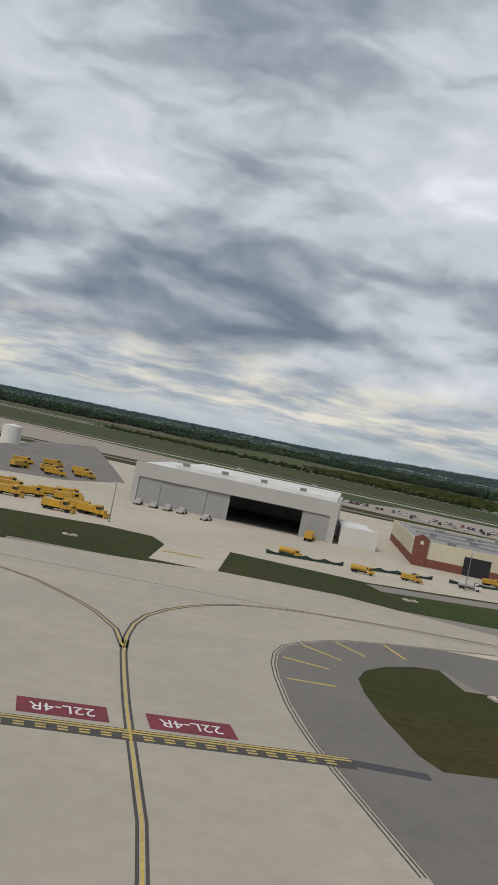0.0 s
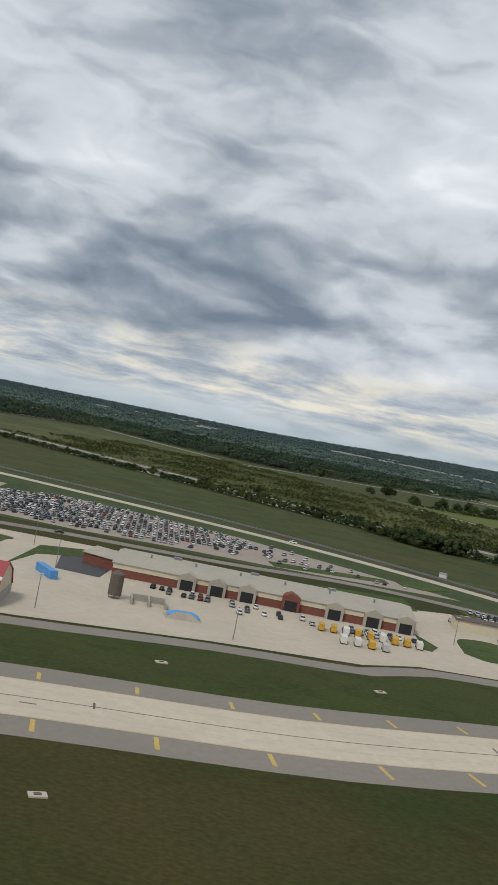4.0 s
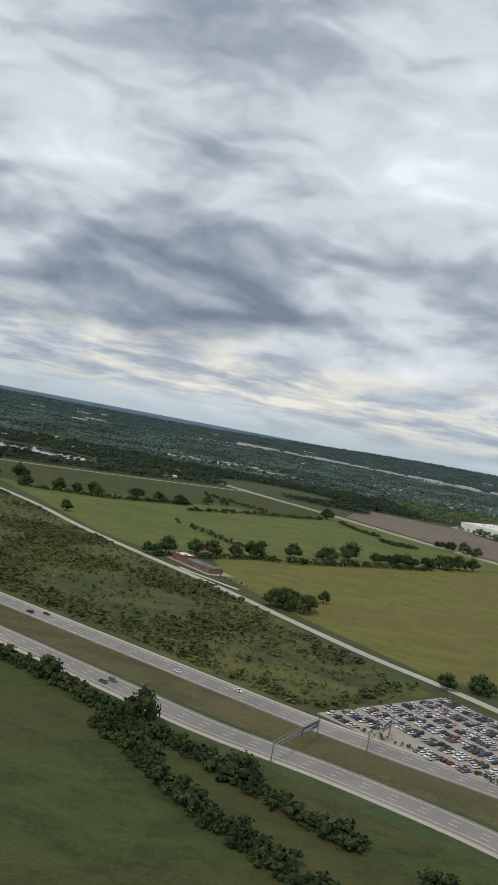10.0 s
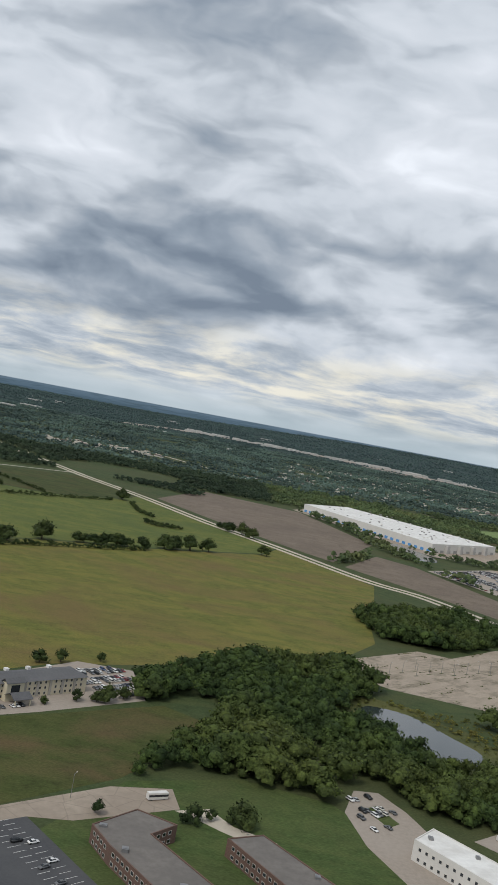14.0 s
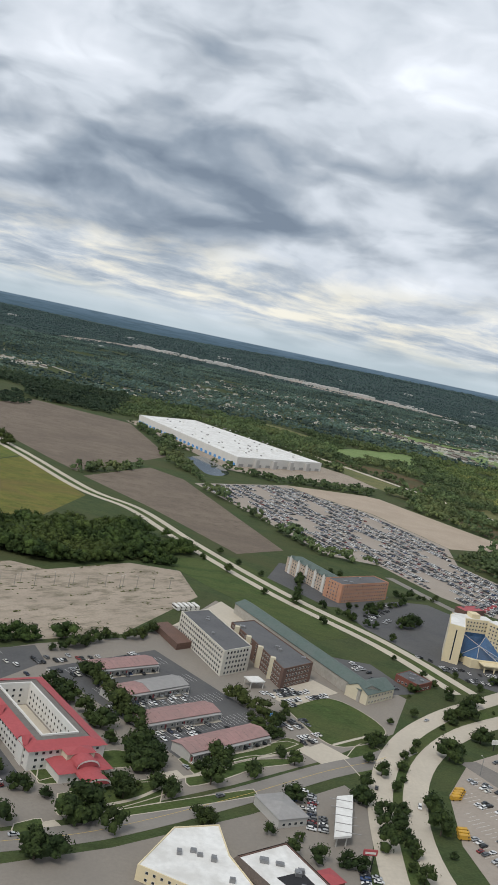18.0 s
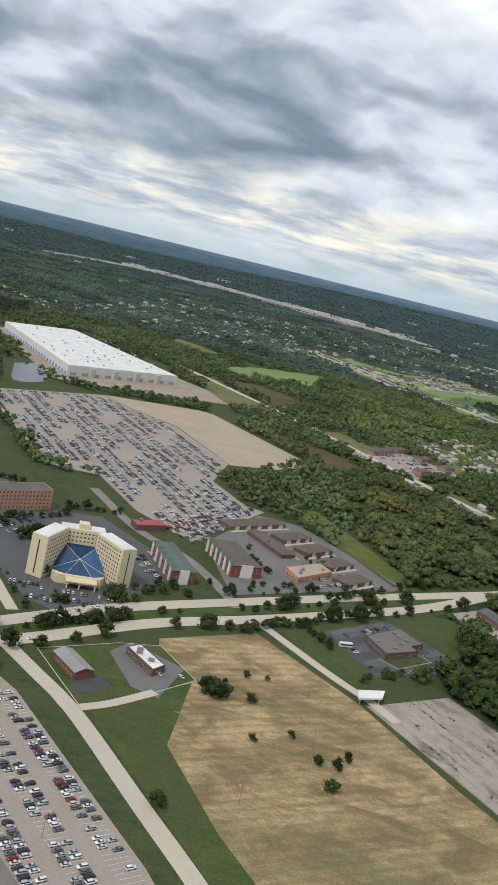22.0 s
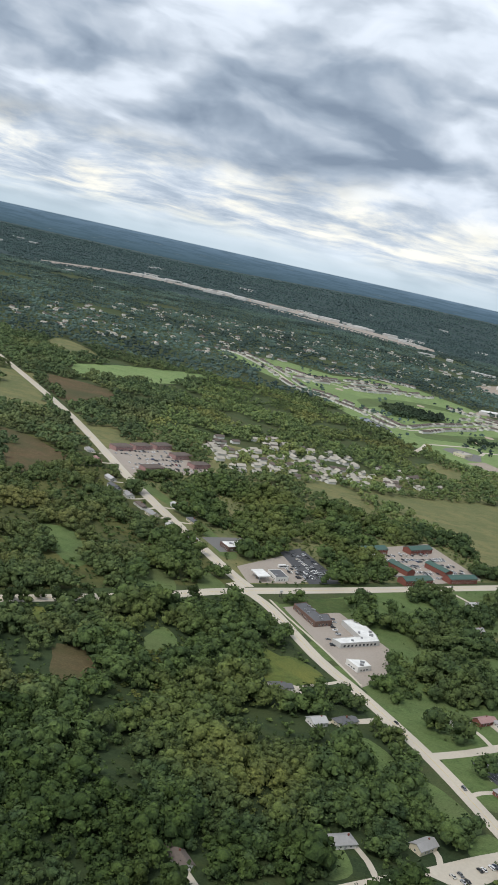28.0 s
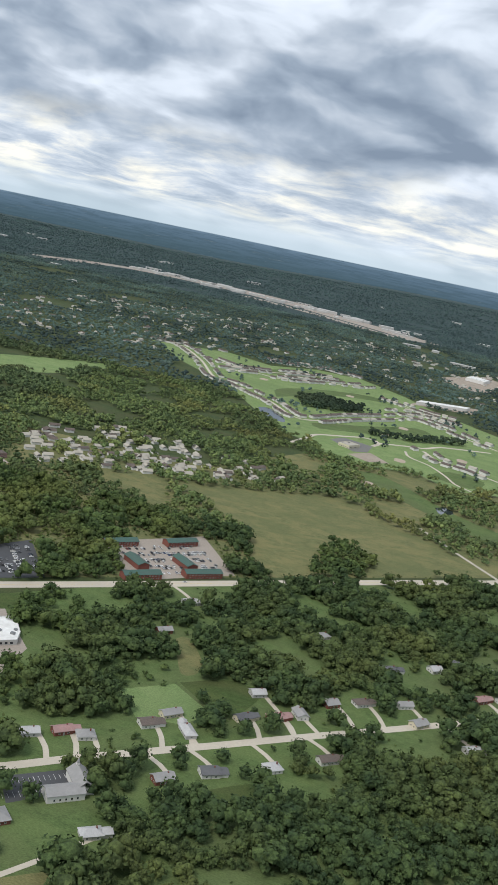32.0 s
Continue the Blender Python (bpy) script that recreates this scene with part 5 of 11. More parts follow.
# ---- airfield buildings ----
def make_hangar():
    p, q, depth, h = (-34, 306), (32, 298), 58, 13.0
    w = math.hypot(q[0] - p[0], q[1] - p[1])
    root = base_of("hangar", p[0], p[1], turned(p, q), "large pale grey hangar with one door bay open", "hangar")
    s = Shape().box(0, 0.6, -0.2, 0.5, depth, h - 1).box(w - 0.5, 0.6, -0.2, w, depth, h - 1).box(0.5, depth - 0.5, -0.2, w - 0.5, depth, h - 1)
    s.under("wall", M["greywall"], root)
    Shape().box(0, 0, 8.4, w, 1.4, h).box(0, 0, 0, 1.8, 1.4, 8.4).box(w - 2.2, 0, 0, w, 1.4, 8.4).under("front_fascia", M["greywall"], root)
    Shape().box(0.3, 1.4, h - 1, w - 0.3, depth - 0.2, h - 0.5).box(12, 4, h - 0.5, w - 1, depth - 2, h + 1.0).under("roof", M["whiteroof"], root, "white raised hangar roof")
    x = 1.8
    for k in range(4):
        y = 0.5 + 0.25 * (k % 2)
        d = Shape().box(x, y, 0, x + 7.55, y + 0.22, 8.38)
        for i in range(1, 5):
            d.box(x + i * 1.5, y - 0.05, 0.2, x + i * 1.5 + 0.08, y, 8.2)
        d.under("door_panel", M["door"], root)
        x += 7.55
    d = Shape().box(55.5, 0.5, 0, w - 2.2, 0.72, 8.38)
    for i in range(1, 5):
        d.box(55.5 + i * 1.6, 0.45, 0.2, 55.58 + i * 1.6, 0.5, 8.2)
    d.under("door_panel", M["door"], root)
    Shape().box(0.5, 1.5, 0.11, w - 0.5, depth - 0.5, 0.14).under("hangar_floor", M["asphalt"], root)
    for i in range(4):
        Shape().box(14 + i * 13, 6, h + 1.0, 16 + i * 13, 8, h + 2.0).under("roof_vent", M["steel"], root)


make_hangar()
flat_building("annex", [(34, 299), (46, 300), (46, 328), (36, 330)], 6, M["whitewall"], M["whiteroof"], "low white annex beside the hangar", "building", 0)


def dark_bay(root, x0, x1, y, h, recess=0.6, mat="dim", name="garage_door"):
    # solid dark block for a bay; the shade inside is put into its colour
    Shape().box(x0, y - 0.06, 0, x1, y + recess, h).under(name, M[mat], root)


def make_brick_depot():
    p, q = (55, 284), (115, 280)
    w, depth, h = 60.2, 78, 7.8
    root = base_of("depot", 55, 284, turned(p, q), "large brick and cream depot with a flat grey roof", "building")
    Shape().box(0, 0, -0.3, w, depth, h - 0.5).under("wall", M["cream"], root)
    b = Shape().box(-0.12, -0.12, -0.3, w + 0.12, 0, 2.6).box(w, 0, -0.3, w + 0.12, depth, 2.6).box(-0.12, 0, -0.3, 0, depth, 2.6)
    b.under("plinth", M["brick"], root, "red brown brick plinth")
    for x in (0, 33, w - 3.6):
        t = Shape().box(x - 0.3, -0.5, -0.3, x + 3.9, 2.5, h + 0.6)
        t.add([(x - 0.3, -0.5, h + 0.6), (x + 3.9, -0.5, h + 0.6), (x + 1.8, -0.5, h + 1.7), (x - 0.3, 2.5, h + 0.6), (x + 3.9, 2.5, h + 0.6), (x + 1.8, 2.5, h + 1.7)], [(0, 1, 2), (5, 4, 3), (0, 2, 5, 3), (2, 1, 4, 5)])
        t.under("brick_tower", M["brick"], root)
        Shape().tube((x + 1.8, -0.52, h - 0.7), (x + 1.8, -0.56, h - 0.7), 0.6, 0.6, 12).under("round_vent", M["frame"], root)
    for x0, x1 in ((15, 23), (47.5, 55)):
        dark_bay(root, x0, x1, -0.14, 5.6)
    Shape().box(0.5, 0.5, h - 0.5, w - 0.5, depth - 0.5, h - 0.3).under("roof", M["greyroof"], root)
    s = Shape().box(0, 0, h - 0.5, w, 0.4, h).box(0, 0.4, h - 0.5, 0.4, depth, h).box(w - 0.4, 0.4, h - 0.5, w, depth, h).box(0.4, depth - 0.4, h - 0.5, w - 0.4, depth, h)
    s.under("parapet", M["cream"], root)
    rs = random.Random(5)
    for i in range(16):
        x, y, a = rs.uniform(4, w - 6), rs.uniform(5, depth - 6), rs.uniform(0.8, 2.6)
        Shape().box(x, y, h - 0.3, x + a, y + a * rs.uniform(0.5, 3), h + rs.uniform(0.4, 1.4)).under("roof_unit", M["steel"], root)
    for i in range(3):
        Shape().box(4, 18 + i * 19, h - 0.3, w - 5, 19 + i * 19, h + 0.25).under("roof_duct", M["greyroof"], root)


make_brick_depot()


def make_barn(x, y, turn, w, depth, ridge, base, label):
    """A gambrel barn, ridge along its front."""
    r = base_of("salt_barn", x, y, turn, label, "barn", "gambrel barns")
    hw = depth / 2
    k, kz = depth * 0.16, base + (ridge - base) * 0.62
    s = Shape().box(0, 0, -0.2, w, depth, base)
    s.under("concrete_wall", M["concwall"], r)
    for x0, x1 in ((0.25, 0.5), (w - 0.5, w - 0.25)):
        g = Shape()
        prof = [(0.05, base), (depth - 0.05, base), (depth - k, kz), (hw, ridge), (k, kz)]
        v = [(x0, a, b) for a, b in prof] + [(x1, a, b) for a, b in prof]
        g.add(v, [(0, 1, 2, 3, 4), (9, 8, 7, 6, 5)] + [(i, (i + 1) % 5, 5 + (i + 1) % 5, 5 + i) for i in range(5)])
        g.under("gable_wall", M["cream"], r)

    def slope(a, b, name, mat, lift=0.0):
        n = Vector((0, -(b[1] - a[1]), b[0] - a[0])).normalized() * 0.18
        n = n if n.z > 0 else -n
        v = []
        for px in (-0.2, w + 0.2):
            v += [(px, a[0], a[1]), (px, b[0], b[1]), (px, b[0] + n.y, b[1] + n.z), (px, a[0] + n.y, a[1] + n.z)]
        Shape().add(v, [(0, 1, 2, 3), (7, 6, 5, 4), (0, 4, 5, 1), (1, 5, 6, 2), (2, 6, 7, 3), (3, 7, 4, 0)]).under(name, mat, r)
    slope((-0.1, base), (k * 0.85, kz - 0.9), "lower_roof", M["redroof"])
    slope((k * 0.85, kz - 0.9), (k, kz), "roof_band", M["whiteroof"])
    slope((k, kz), (hw, ridge), "upper_roof", M["redroof"])
    slope((depth + 0.1, base), (depth - k, kz), "lower_roof", M["redroof"])
    slope((depth - k, kz), (hw, ridge), "upper_roof", M["redroof"])
    Shape().box(w - 0.24, hw - 0.6, kz - 1.0, w - 0.2, hw + 0.6, kz).under("gable_window", M["frame"], r)


make_barn(131.5, 297.5, -55, 14, 17, 9.8, 2.6, "red-roofed gambrel barn with cream gable on concrete walls")
make_barn(250.5, 327, 2, 13, 22, 11.0, 3.0, "red-roofed gambrel barn by the perimeter road")


def make_shops():
    a = flat_building("workshop", [(141, 349), (165, 344), (169, 372), (145, 377)], 6.5, M["tanroof"], M["tanroof"], "low tan workshop with brick base", "building", 0, parapet=0.4, units=2)
    b = base_of("garage_hall", 176, 348, -2, "tall cream garage hall with dark open bays", "building")
    w, d, h = 36, 52, 9.6
    s = Shape().box(0, 0, 5.0, w, 0.5, h).box(0, 0.5, -0.2, 0.4, d, h).box(w - 0.4, 0.5, -0.2, w, d, h).box(0.4, d - 0.4, -0.2, w - 0.4, d, h)
    for x in (0, 9.5, 21.5, 28.5, w - 0.8):
        s.box(x, 0, -0.2, x + 0.8, 0.8, 5.0)
    s.under("wall", M["cream"], b)
    for x in (0, 9.5, 21.5, 28.5, w - 0.8):
        Shape().box(x - 0.1, -0.12, 0, x + 0.9, 0, 3).under("brick_pier", M["brick"], b)
    # dark sheet added behind the open bays, the hall's shade in its colour
    Shape().box(0.4, 8, -0.1, w - 0.4, 8.3, 5.2).under("inner_wall", M["dim"], b)
    Shape().box(-0.3, -0.3, h, w + 0.3, d + 0.3, h + 0.3).under("roof", M["tanroof"], b)
    for i in range(5):
        Shape().tube((5 + i * 6, 10 + 7 * (i % 2), h + 0.3), (5 + i * 6, 10 + 7 * (i % 2), h + 1.3), 0.4, 0.4, 8).under("roof_vent", M["steel"], b)
    c = pitched_building("middle_garage", (164, 346), (176, 347.5), 24, 6.2, 1.0, M["cream"], M["tanroof"], "cream garage with a brown door bay", "building")
    dark_bay(c, 3, 9, -0.1, 5.0)
    e = pitched_building("side_shed", (212.5, 352), (222, 353), 16, 4.6, 0.8, M["brick"], M["tanroof"], "low brick shed with a tan roof", "building")
    dark_bay(e, 1, 5, -0.1, 3.4)
    pitched_building("red_shed", (190, 425), (203, 424), 5, 3.2, 0.8, M["brick"], M["redroof"], "small shed with a red roof", "shed")


make_shops()


def make_long_depot():
    p, q = (285, 409), (396, 408)
    root = pitched_building("long_depot", p, q, 36, 4.8, 2.2, M["brick"], M["tanroof"], "long low brick depot with a tan roof and gabled bays", "building")
    Shape().box(0, -0.15, 3.0, 111, 0, 4.8).under("cream_band", M["cream"], root, "cream band above the brick")
    for i, x in enumerate((24, 35, 46, 62, 78, 92, 104)):
        brick = i == 3
        s = Shape().box(x, -1.6, -0.2, x + 6.5, 4, 5.2)
        s.add([(x, -1.6, 5.2), (x + 6.5, -1.6, 5.2), (x + 3.25, -1.6, 6.6), (x, 4, 5.2), (x + 6.5, 4, 5.2), (x + 3.25, 4, 6.6)], [(0, 1, 2), (5, 4, 3), (0, 2, 5, 3), (2, 1, 4, 5)])
        bay = s.under("gable_bay", M["brick"] if brick else M["tanroof"], root)
        d = Shape().box(x + 1.0, -1.7, 0, x + 5.5, -1.5, 3.8).under("garage_door", M["dim"], bay)
    for i in range(6):
        Shape().tube((12 + i * 17, 14, 6.0), (12 + i * 17, 14, 8.0), 0.35, 0.35, 8).under("roof_vent", M["steel"], root)
    for i in range(3):
        Shape().box(20 + i * 30, 20, 6, 23 + i * 30, 22.5, 7.8).under("roof_unit", M["steel"], root)


make_long_depot()
pitched_building("end_house", (272, 424), (285, 418), 18, 4.0, 1.8, M["brick"], M["tanroof"], "small brick house with a tan roof", "building")
pitched_building("beige_store", (418, 437), (435.5, 437.5), 8, 4.2, 0.9, M["cream"], M["brownroof"], "beige store building with a brown roof", "building")


def make_canopy():
    r = base_of("solar_canopy", 450.5, 389, -0.5, "steel canopy with rows of dark panels on three posts", "canopy")
    w, d = 36, 21
    for x in (6, 18.5, 31):
        s = Shape().tube((x, 10.5, -0.2), (x, 10.5, 5.2), 0.35, 0.3, 10).tube((x, 2, 4.6), (x, 19, 6.2), 0.18, 0.18, 6).box(x - 0.6, 9.9, -0.2, x + 0.6, 11.1, 0.9)
        s.under("post", M["frame"], r)
    v = []
    Shape().add([(0, 0, 4.8), (w, 0, 4.8), (w, d, 6.8), (0, d, 6.8), (0, 0, 5.15), (w, 0, 5.15), (w, d, 7.15), (0, d, 7.15)],
                [(0, 3, 2, 1), (4, 5, 6, 7), (0, 1, 5, 4), (1, 2, 6, 5), (2, 3, 7, 6), (3, 0, 4, 7)]).under("deck", M["frame"], r)
    for i in range(6):
        y0 = 1.1 + i * 3.3
        for k in range(6):
            x0 = 0.5 + k * 5.9
            z0, z1 = 5.15 + y0 * 2 / d + 0.05, 5.15 + (y0 + 2.1) * 2 / d + 0.05
            Shape().add([(x0, y0, z0), (x0 + 5.84, y0, z0), (x0 + 5.84, y0 + 1.9, z1), (x0, y0 + 1.9, z1), (x0, y0, z0 + 0.12), (x0 + 5.84, y0, z0 + 0.12), (x0 + 5.84, y0 + 1.9, z1 + 0.12), (x0, y0 + 1.9, z1 + 0.12)],
                        [(4, 5, 6, 7), (0, 1, 5, 4), (1, 2, 6, 5), (2, 3, 7, 6), (3, 0, 4, 7)]).under("panel", M["dim"], r)


make_canopy()


def make_airfield_clutter():
    # silo, bunkers, tarpaulin, containers, material heaps
    s = base_of("silo", 291, 371, 0, "rusty upright silo in the yard", "silo")
    Shape().tube((0, 0, 1.2), (0, 0, 8), 2.2, 2.2, 16).under("barrel", M["ballast"], s)
    Shape().tube((0, 0, 8), (0, 0, 9), 2.2, 0.4, 16).under("cone_top", M["ballast"], s)
    for a in range(4):
        Shape().tube((1.7 * math.cos(a * 1.57), 1.7 * math.sin(a * 1.57), -0.1), (1.7 * math.cos(a * 1.57), 1.7 * math.sin(a * 1.57), 1.4), 0.15, 0.15, 6).under("leg", M["steel"], s)
    b = base_of("storage_bunker", 297, 366, 8, "old concrete storage bunkers with heaps", "bunker")
    for x in (0, 5.5, 11):
        Shape().box(x, 0, -0.1, x + 0.5, 8, 2.2).under("side_wall", M["concwall"], b)
    Shape().box(0.5, 7.5, -0.1, 11, 8, 2.2).under("back_wall", M["concwall"], b)
    t = base_of("covered_heap", 314, 361, 10, "heap under a bright blue tarpaulin", "heap")
    Shape().hip(-6, -4, 6, 4, 0, 1.8, 0).under("heap", M["dirt"], t)
    Shape().hip(-5, -1, 5.4, 3.6, 0.75, 1.3, 0).under("tarpaulin", M["skyblue"], t, "blue tarpaulin")
    c = base_of("container", 262, 393, -58, "blue freight container beside the barn", "container")
    Shape().box(0, -1.3, 0.15, 14, 1.3, 2.9).under("body", M["skyblue"], c)
    for i in range(12):
        Shape().box(0.5 + i * 1.15, -1.36, 0.3, 0.9 + i * 1.15, -1.3, 2.8).under("rib", M["skyblue"], c)
    for x, y, turn, n in ((525, 386, 10, 4), (521, 388, 10, 2)):
        k = base_of("panel_stack", x, y, turn, "stack of blue wrapped boards on the dirt", "building material")
        for i in range(n):
            Shape().box(-2.4, i * 1.1 - 2, 0, 2.4, i * 1.1 - 1.1, 0.7).under("bundle", M["skyblue"] if n == 4 else M["whitewall"], k)
    for i in range(7):
        k = base_of("timber_stack", 533 + (i % 4) * 3.6, 388 + (i // 4) * 5 + (i % 4) * 1.4, 28, "stack of yellow timber on the dirt", "building material", "timber stacks")
        for j in range(3):
            Shape().box(-2.6, j * 0.8 - 1.2, 0, 2.6, j * 0.8 - 0.5, 0.6 + 0.25 * (j % 2)).under("bundle", M["timber"], k)
    rs = random.Random(8)
    for i in range(9):
        x, y, a = 500 + rs.uniform(0, 38), 402 + rs.uniform(0, 42), rs.uniform(2, 4.5)
        s = Shape()
        n = 9
        s.add([(math.cos(6.28 * j / n) * a * rs.uniform(0.8, 1.2), math.sin(6.28 * j / n) * a * rs.uniform(0.7, 1.1), -0.1) for j in range(n)] + [(math.cos(6.28 * j / n) * a * 0.4, math.sin(6.28 * j / n) * a * 0.4, 0.5) for j in range(n)] + [(0, 0, 0.8)],
              [(j, (j + 1) % n, n + (j + 1) % n, n + j) for j in range(n)] + [(n + j, n + (j + 1) % n, 2 * n) for j in range(n)])
        s.thing("soil_heap", M["dirt"] if i % 2 else M["ballast"], "low heap of dark soil on the yard", "heap", "soil heaps", "", place(x, y, 0.1))
    for x, y in ((-119, 484),):
        k = base_of("storage_tank", x, y, 0, "white storage tank with a shallow cone roof", "tank", "white tanks")
        Shape().tube((0, 0, -0.2), (0, 0, 9), 5, 5, 24).under("shell", M["whitewall"], k)
        Shape().tube((0, 0, 9), (0, 0, 9.9), 5.1, 0.3, 24).under("cone_roof", M["whiteroof"], k)
    k = base_of("meter_hut", 448, 596, -30, "small white hut on legs by the railway", "hut")
    Shape().box(-2, -1.5, 0, 2, 1.5, 2.6).under("wall", M["whitewall"], k)
    Shape().gable(-2, -1.5, 2, 1.5, 2.6, 0.6, 0.2, 0.12).under("roof", M["greyroof"], k)
    for x, y in ((556, 498), (562, 505)):
        k = base_of("rail_signal", x, y, 0, "black railway signal mast", "signal", "rail signals")
        Shape().tube((0, 0, -0.1), (0, 0, 7), 0.16, 0.12, 8).under("mast", M["steel"], k)
        for z in (4.2, 5.6, 6.8):
            Shape().box(-0.5, -0.2, z - 0.5, 0.5, 0.2, z + 0.5).under("signal_head", M["dim"], k)
        Shape().box(-1.2, -1, -0.1, 1.2, 1, 1.6).under("relay_box", M["frame"], k)
    for x, y in ((142, 243), (41, 205), (395, 262 - 12), (207, 210), (300, 214), (312, 305), (370, 318), (40, 127), (52, 132), (418, 328), (450, 338), (-33, 200), (80, 206)):
        k = base_of("ground_box", x, y, 20, "flat pale concrete box in the grass", "ground box", "ground boxes")
        Shape().box(-1.5, -1.0, -0.1, 1.5, 1.0, 0.3).under("slab", M["roadc"], k)
        Shape().box(-0.6, -0.4, 0.3, 0.6, 0.4, 0.42).under("lid", M["ballast"], k)
    for x, y in ((-30, 236), (62, 244), (216, 318), (245, 330), (266, 402), (273, 336), (330, 345), (410, 405), (434, 398), (250, 440)):
        k = base_of("light_pole", x, y, 0, "slim grey light pole in the yard", "pole", "yard light poles")
        Shape().tube((0, 0, -0.2), (0, 0, 10), 0.16, 0.09, 8).under("pole", M["steel"], k)
        Shape().box(-0.8, -0.2, 10, 0.8, 0.2, 10.2).under("lamp_head", M["frame"], k)
    k = base_of("lattice_tower", 212.8, 159.5, 0, "small steel lattice mast with a white cabin", "mast")
    for i in range(4):
        a, b = (-1) ** (i // 2), (-1) ** ((i + 1) // 2)
        Shape().tube((a * 0.8, b * 0.8, -0.1), (a * 0.25, b * 0.25, 12), 0.07, 0.05, 5).under("leg", M["steel"], k)
    for i in range(8):
        z = 0.8 + i * 1.4
        r = 0.8 - 0.55 * z / 12
        Shape().tube((-r, -r, z), (r, -r, z + 1.2), 0.04, 0.04, 4).tube((r, r, z), (-r, r, z + 1.2), 0.04, 0.04, 4).under("brace", M["steel"], k)
    k = base_of("cabin", 207.0, 164.5, 10, "small white equipment cabin in the grass", "cabin")
    Shape().box(-2.5, -1.6, -0.1, 2.5, 1.6, 2.6).under("wall", M["whitewall"], k)
    Shape().box(-2.7, -1.8, 2.6, 2.7, 1.8, 2.8).under("roof", M["whiteroof"], k)


make_airfield_clutter()


def make_drape_fence():
    """Wire fence along the apron, hung with sagging dark green screens."""
    line = [(9.8, 238), (20, 240), (30, 243), (40, 247), (50, 251), (60, 254), (68, 257), (77, 261)]
    k = base_of("drape_fence", 0, 0, 0, "wire fence hung with sagging dark green screens", "fence")
    pts = smooth(line, 5.0)
    for i, (a, b) in enumerate(zip(pts[:-1], pts[1:])):
        Shape().tube((a[0], a[1], -0.1), (a[0], a[1], 1.5), 0.04, 0.05, 6).under("post", M["steel"], k)
        if i % 5 == 4:
            continue
        u = (b - a) / np.linalg.norm(b - a)
        n = np.array((-u[1], u[0])) * 0.03
        f = Shape()
        v = []
        for j in range(5):
            p = a + (b - a) * j / 4
            top = 1.25 - 0.55 * math.sin(math.pi * j / 4)
            v += [(*(p + n), 0.15), (*(p + n), max(0.4, top)), (*(p - n), max(0.4, top)), (*(p - n), 0.15)]
        f.add(v, [(4 * j + m, 4 * j + (m + 1) % 4, 4 * j + 4 + (m + 1) % 4, 4 * j + 4 + m) for j in range(4) for m in range(4)])
        f.under("screen", M["drape"], k)


make_drape_fence()


# ---- roadside hotel, offices and the hotel district ----
def make_motor_hotel():
    p, q = (1013, 676), (1077, 735)
    root = pitched_building("roadside_hotel", p, q, 17, 8.4, 2.6, M["cream"], M["darkroof"], "long cream three-storey hotel with a dark hipped roof", "hotel", 3, 3.2, (1.3, 1.5), "", True, (0, 3), 0.9)
    w = math.hypot(64, 59)
    for i in range(11):
        x = 2.5 + i * 7.6
        if 34 < x < 46:
            continue
        Shape().box(x, -0.35, 0, x + 1.5, 0, 8.3).under("pilaster", M["concwall"], root)
    Shape().box(36, -3.5, -0.2, 46, 1, 9.2).under("entrance_tower", M["cream"], root)
    Shape().gable(36, -3.5, 46, 1, 9.2, 2.0, 0.6).under("entrance_roof", M["darkroof"], root)
    Shape().box(38.5, -3.6, 3.4, 43.5, -3.5, 8.2).under("entrance_window", GLASS, root)
    for x in (36.5, 45):
        Shape().box(x, -12, -0.2, x + 0.6, -11.4, 3.6).under("porch_post", M["cream"], root)
    Shape().gable(36, -12, 46, -3.5, 3.6, 2.4, 0.5).under("porch_roof", M["darkroof"], root)
    for i in range(6):
        Shape().box(6 + i * 13, 14, 9.4, 8 + i * 13, 16.5, 10.8).under("roof_unit", M["whiteroof"], root)
    s = base_of("hotel_sign", 998, 662, 45, "tall blue hotel sign on two posts", "sign")
    for x in (-1.6, 1.6):
        Shape().box(x - 0.2, -0.2, -0.2, x + 0.2, 0.2, 12).under("post", M["dim"], s)
    Shape().box(-3, -0.35, 10.5, 3, 0.35, 13.5).under("panel", M["skyblue"], s)
    Shape().box(-2.2, -0.4, 12.2, 2.2, -0.35, 12.9).box(-1.5, -0.4, 11.1, 1.5, -0.35, 11.6).under("writing_bar", M["whitewall"], s)
    for i, (x, y) in enumerate(((975, 690), (978, 687), (981, 684), (984, 681))):
        f = base_of("flagpole", x, y, 0, "slim white flagpole by the road", "flagpole", "flagpoles")
        Shape().tube((0, 0, -0.2), (0, 0, 9), 0.12, 0.06, 6).under("pole", M["frame"], f)
        Shape().tube((0, 0, 9), (0, 0, 9.2), 0.12, 0.12, 6).under("finial", M["frame"], f)


make_motor_hotel()
flat_building("brick_office", [(1102, 566), (1117, 585), (1133, 577), (1124, 566), (1158, 522), (1142, 508), (1110, 552)], 7, M["brick2"], M["tarroof"], "brown brick office with a flat grey roof", "office", 2, 3.2, (1.8, 1.5), None, "brick offices", 0.6, 7, 3)
flat_building("brick_office", [(1152, 573), (1166, 581), (1200, 538), (1184, 526)], 7, M["brick2"], M["tarroof"], "brown brick office wing with a flat grey roof", "office", 2, 3.2, (1.8, 1.5), None, "brick offices", 0.6, 5, 4)
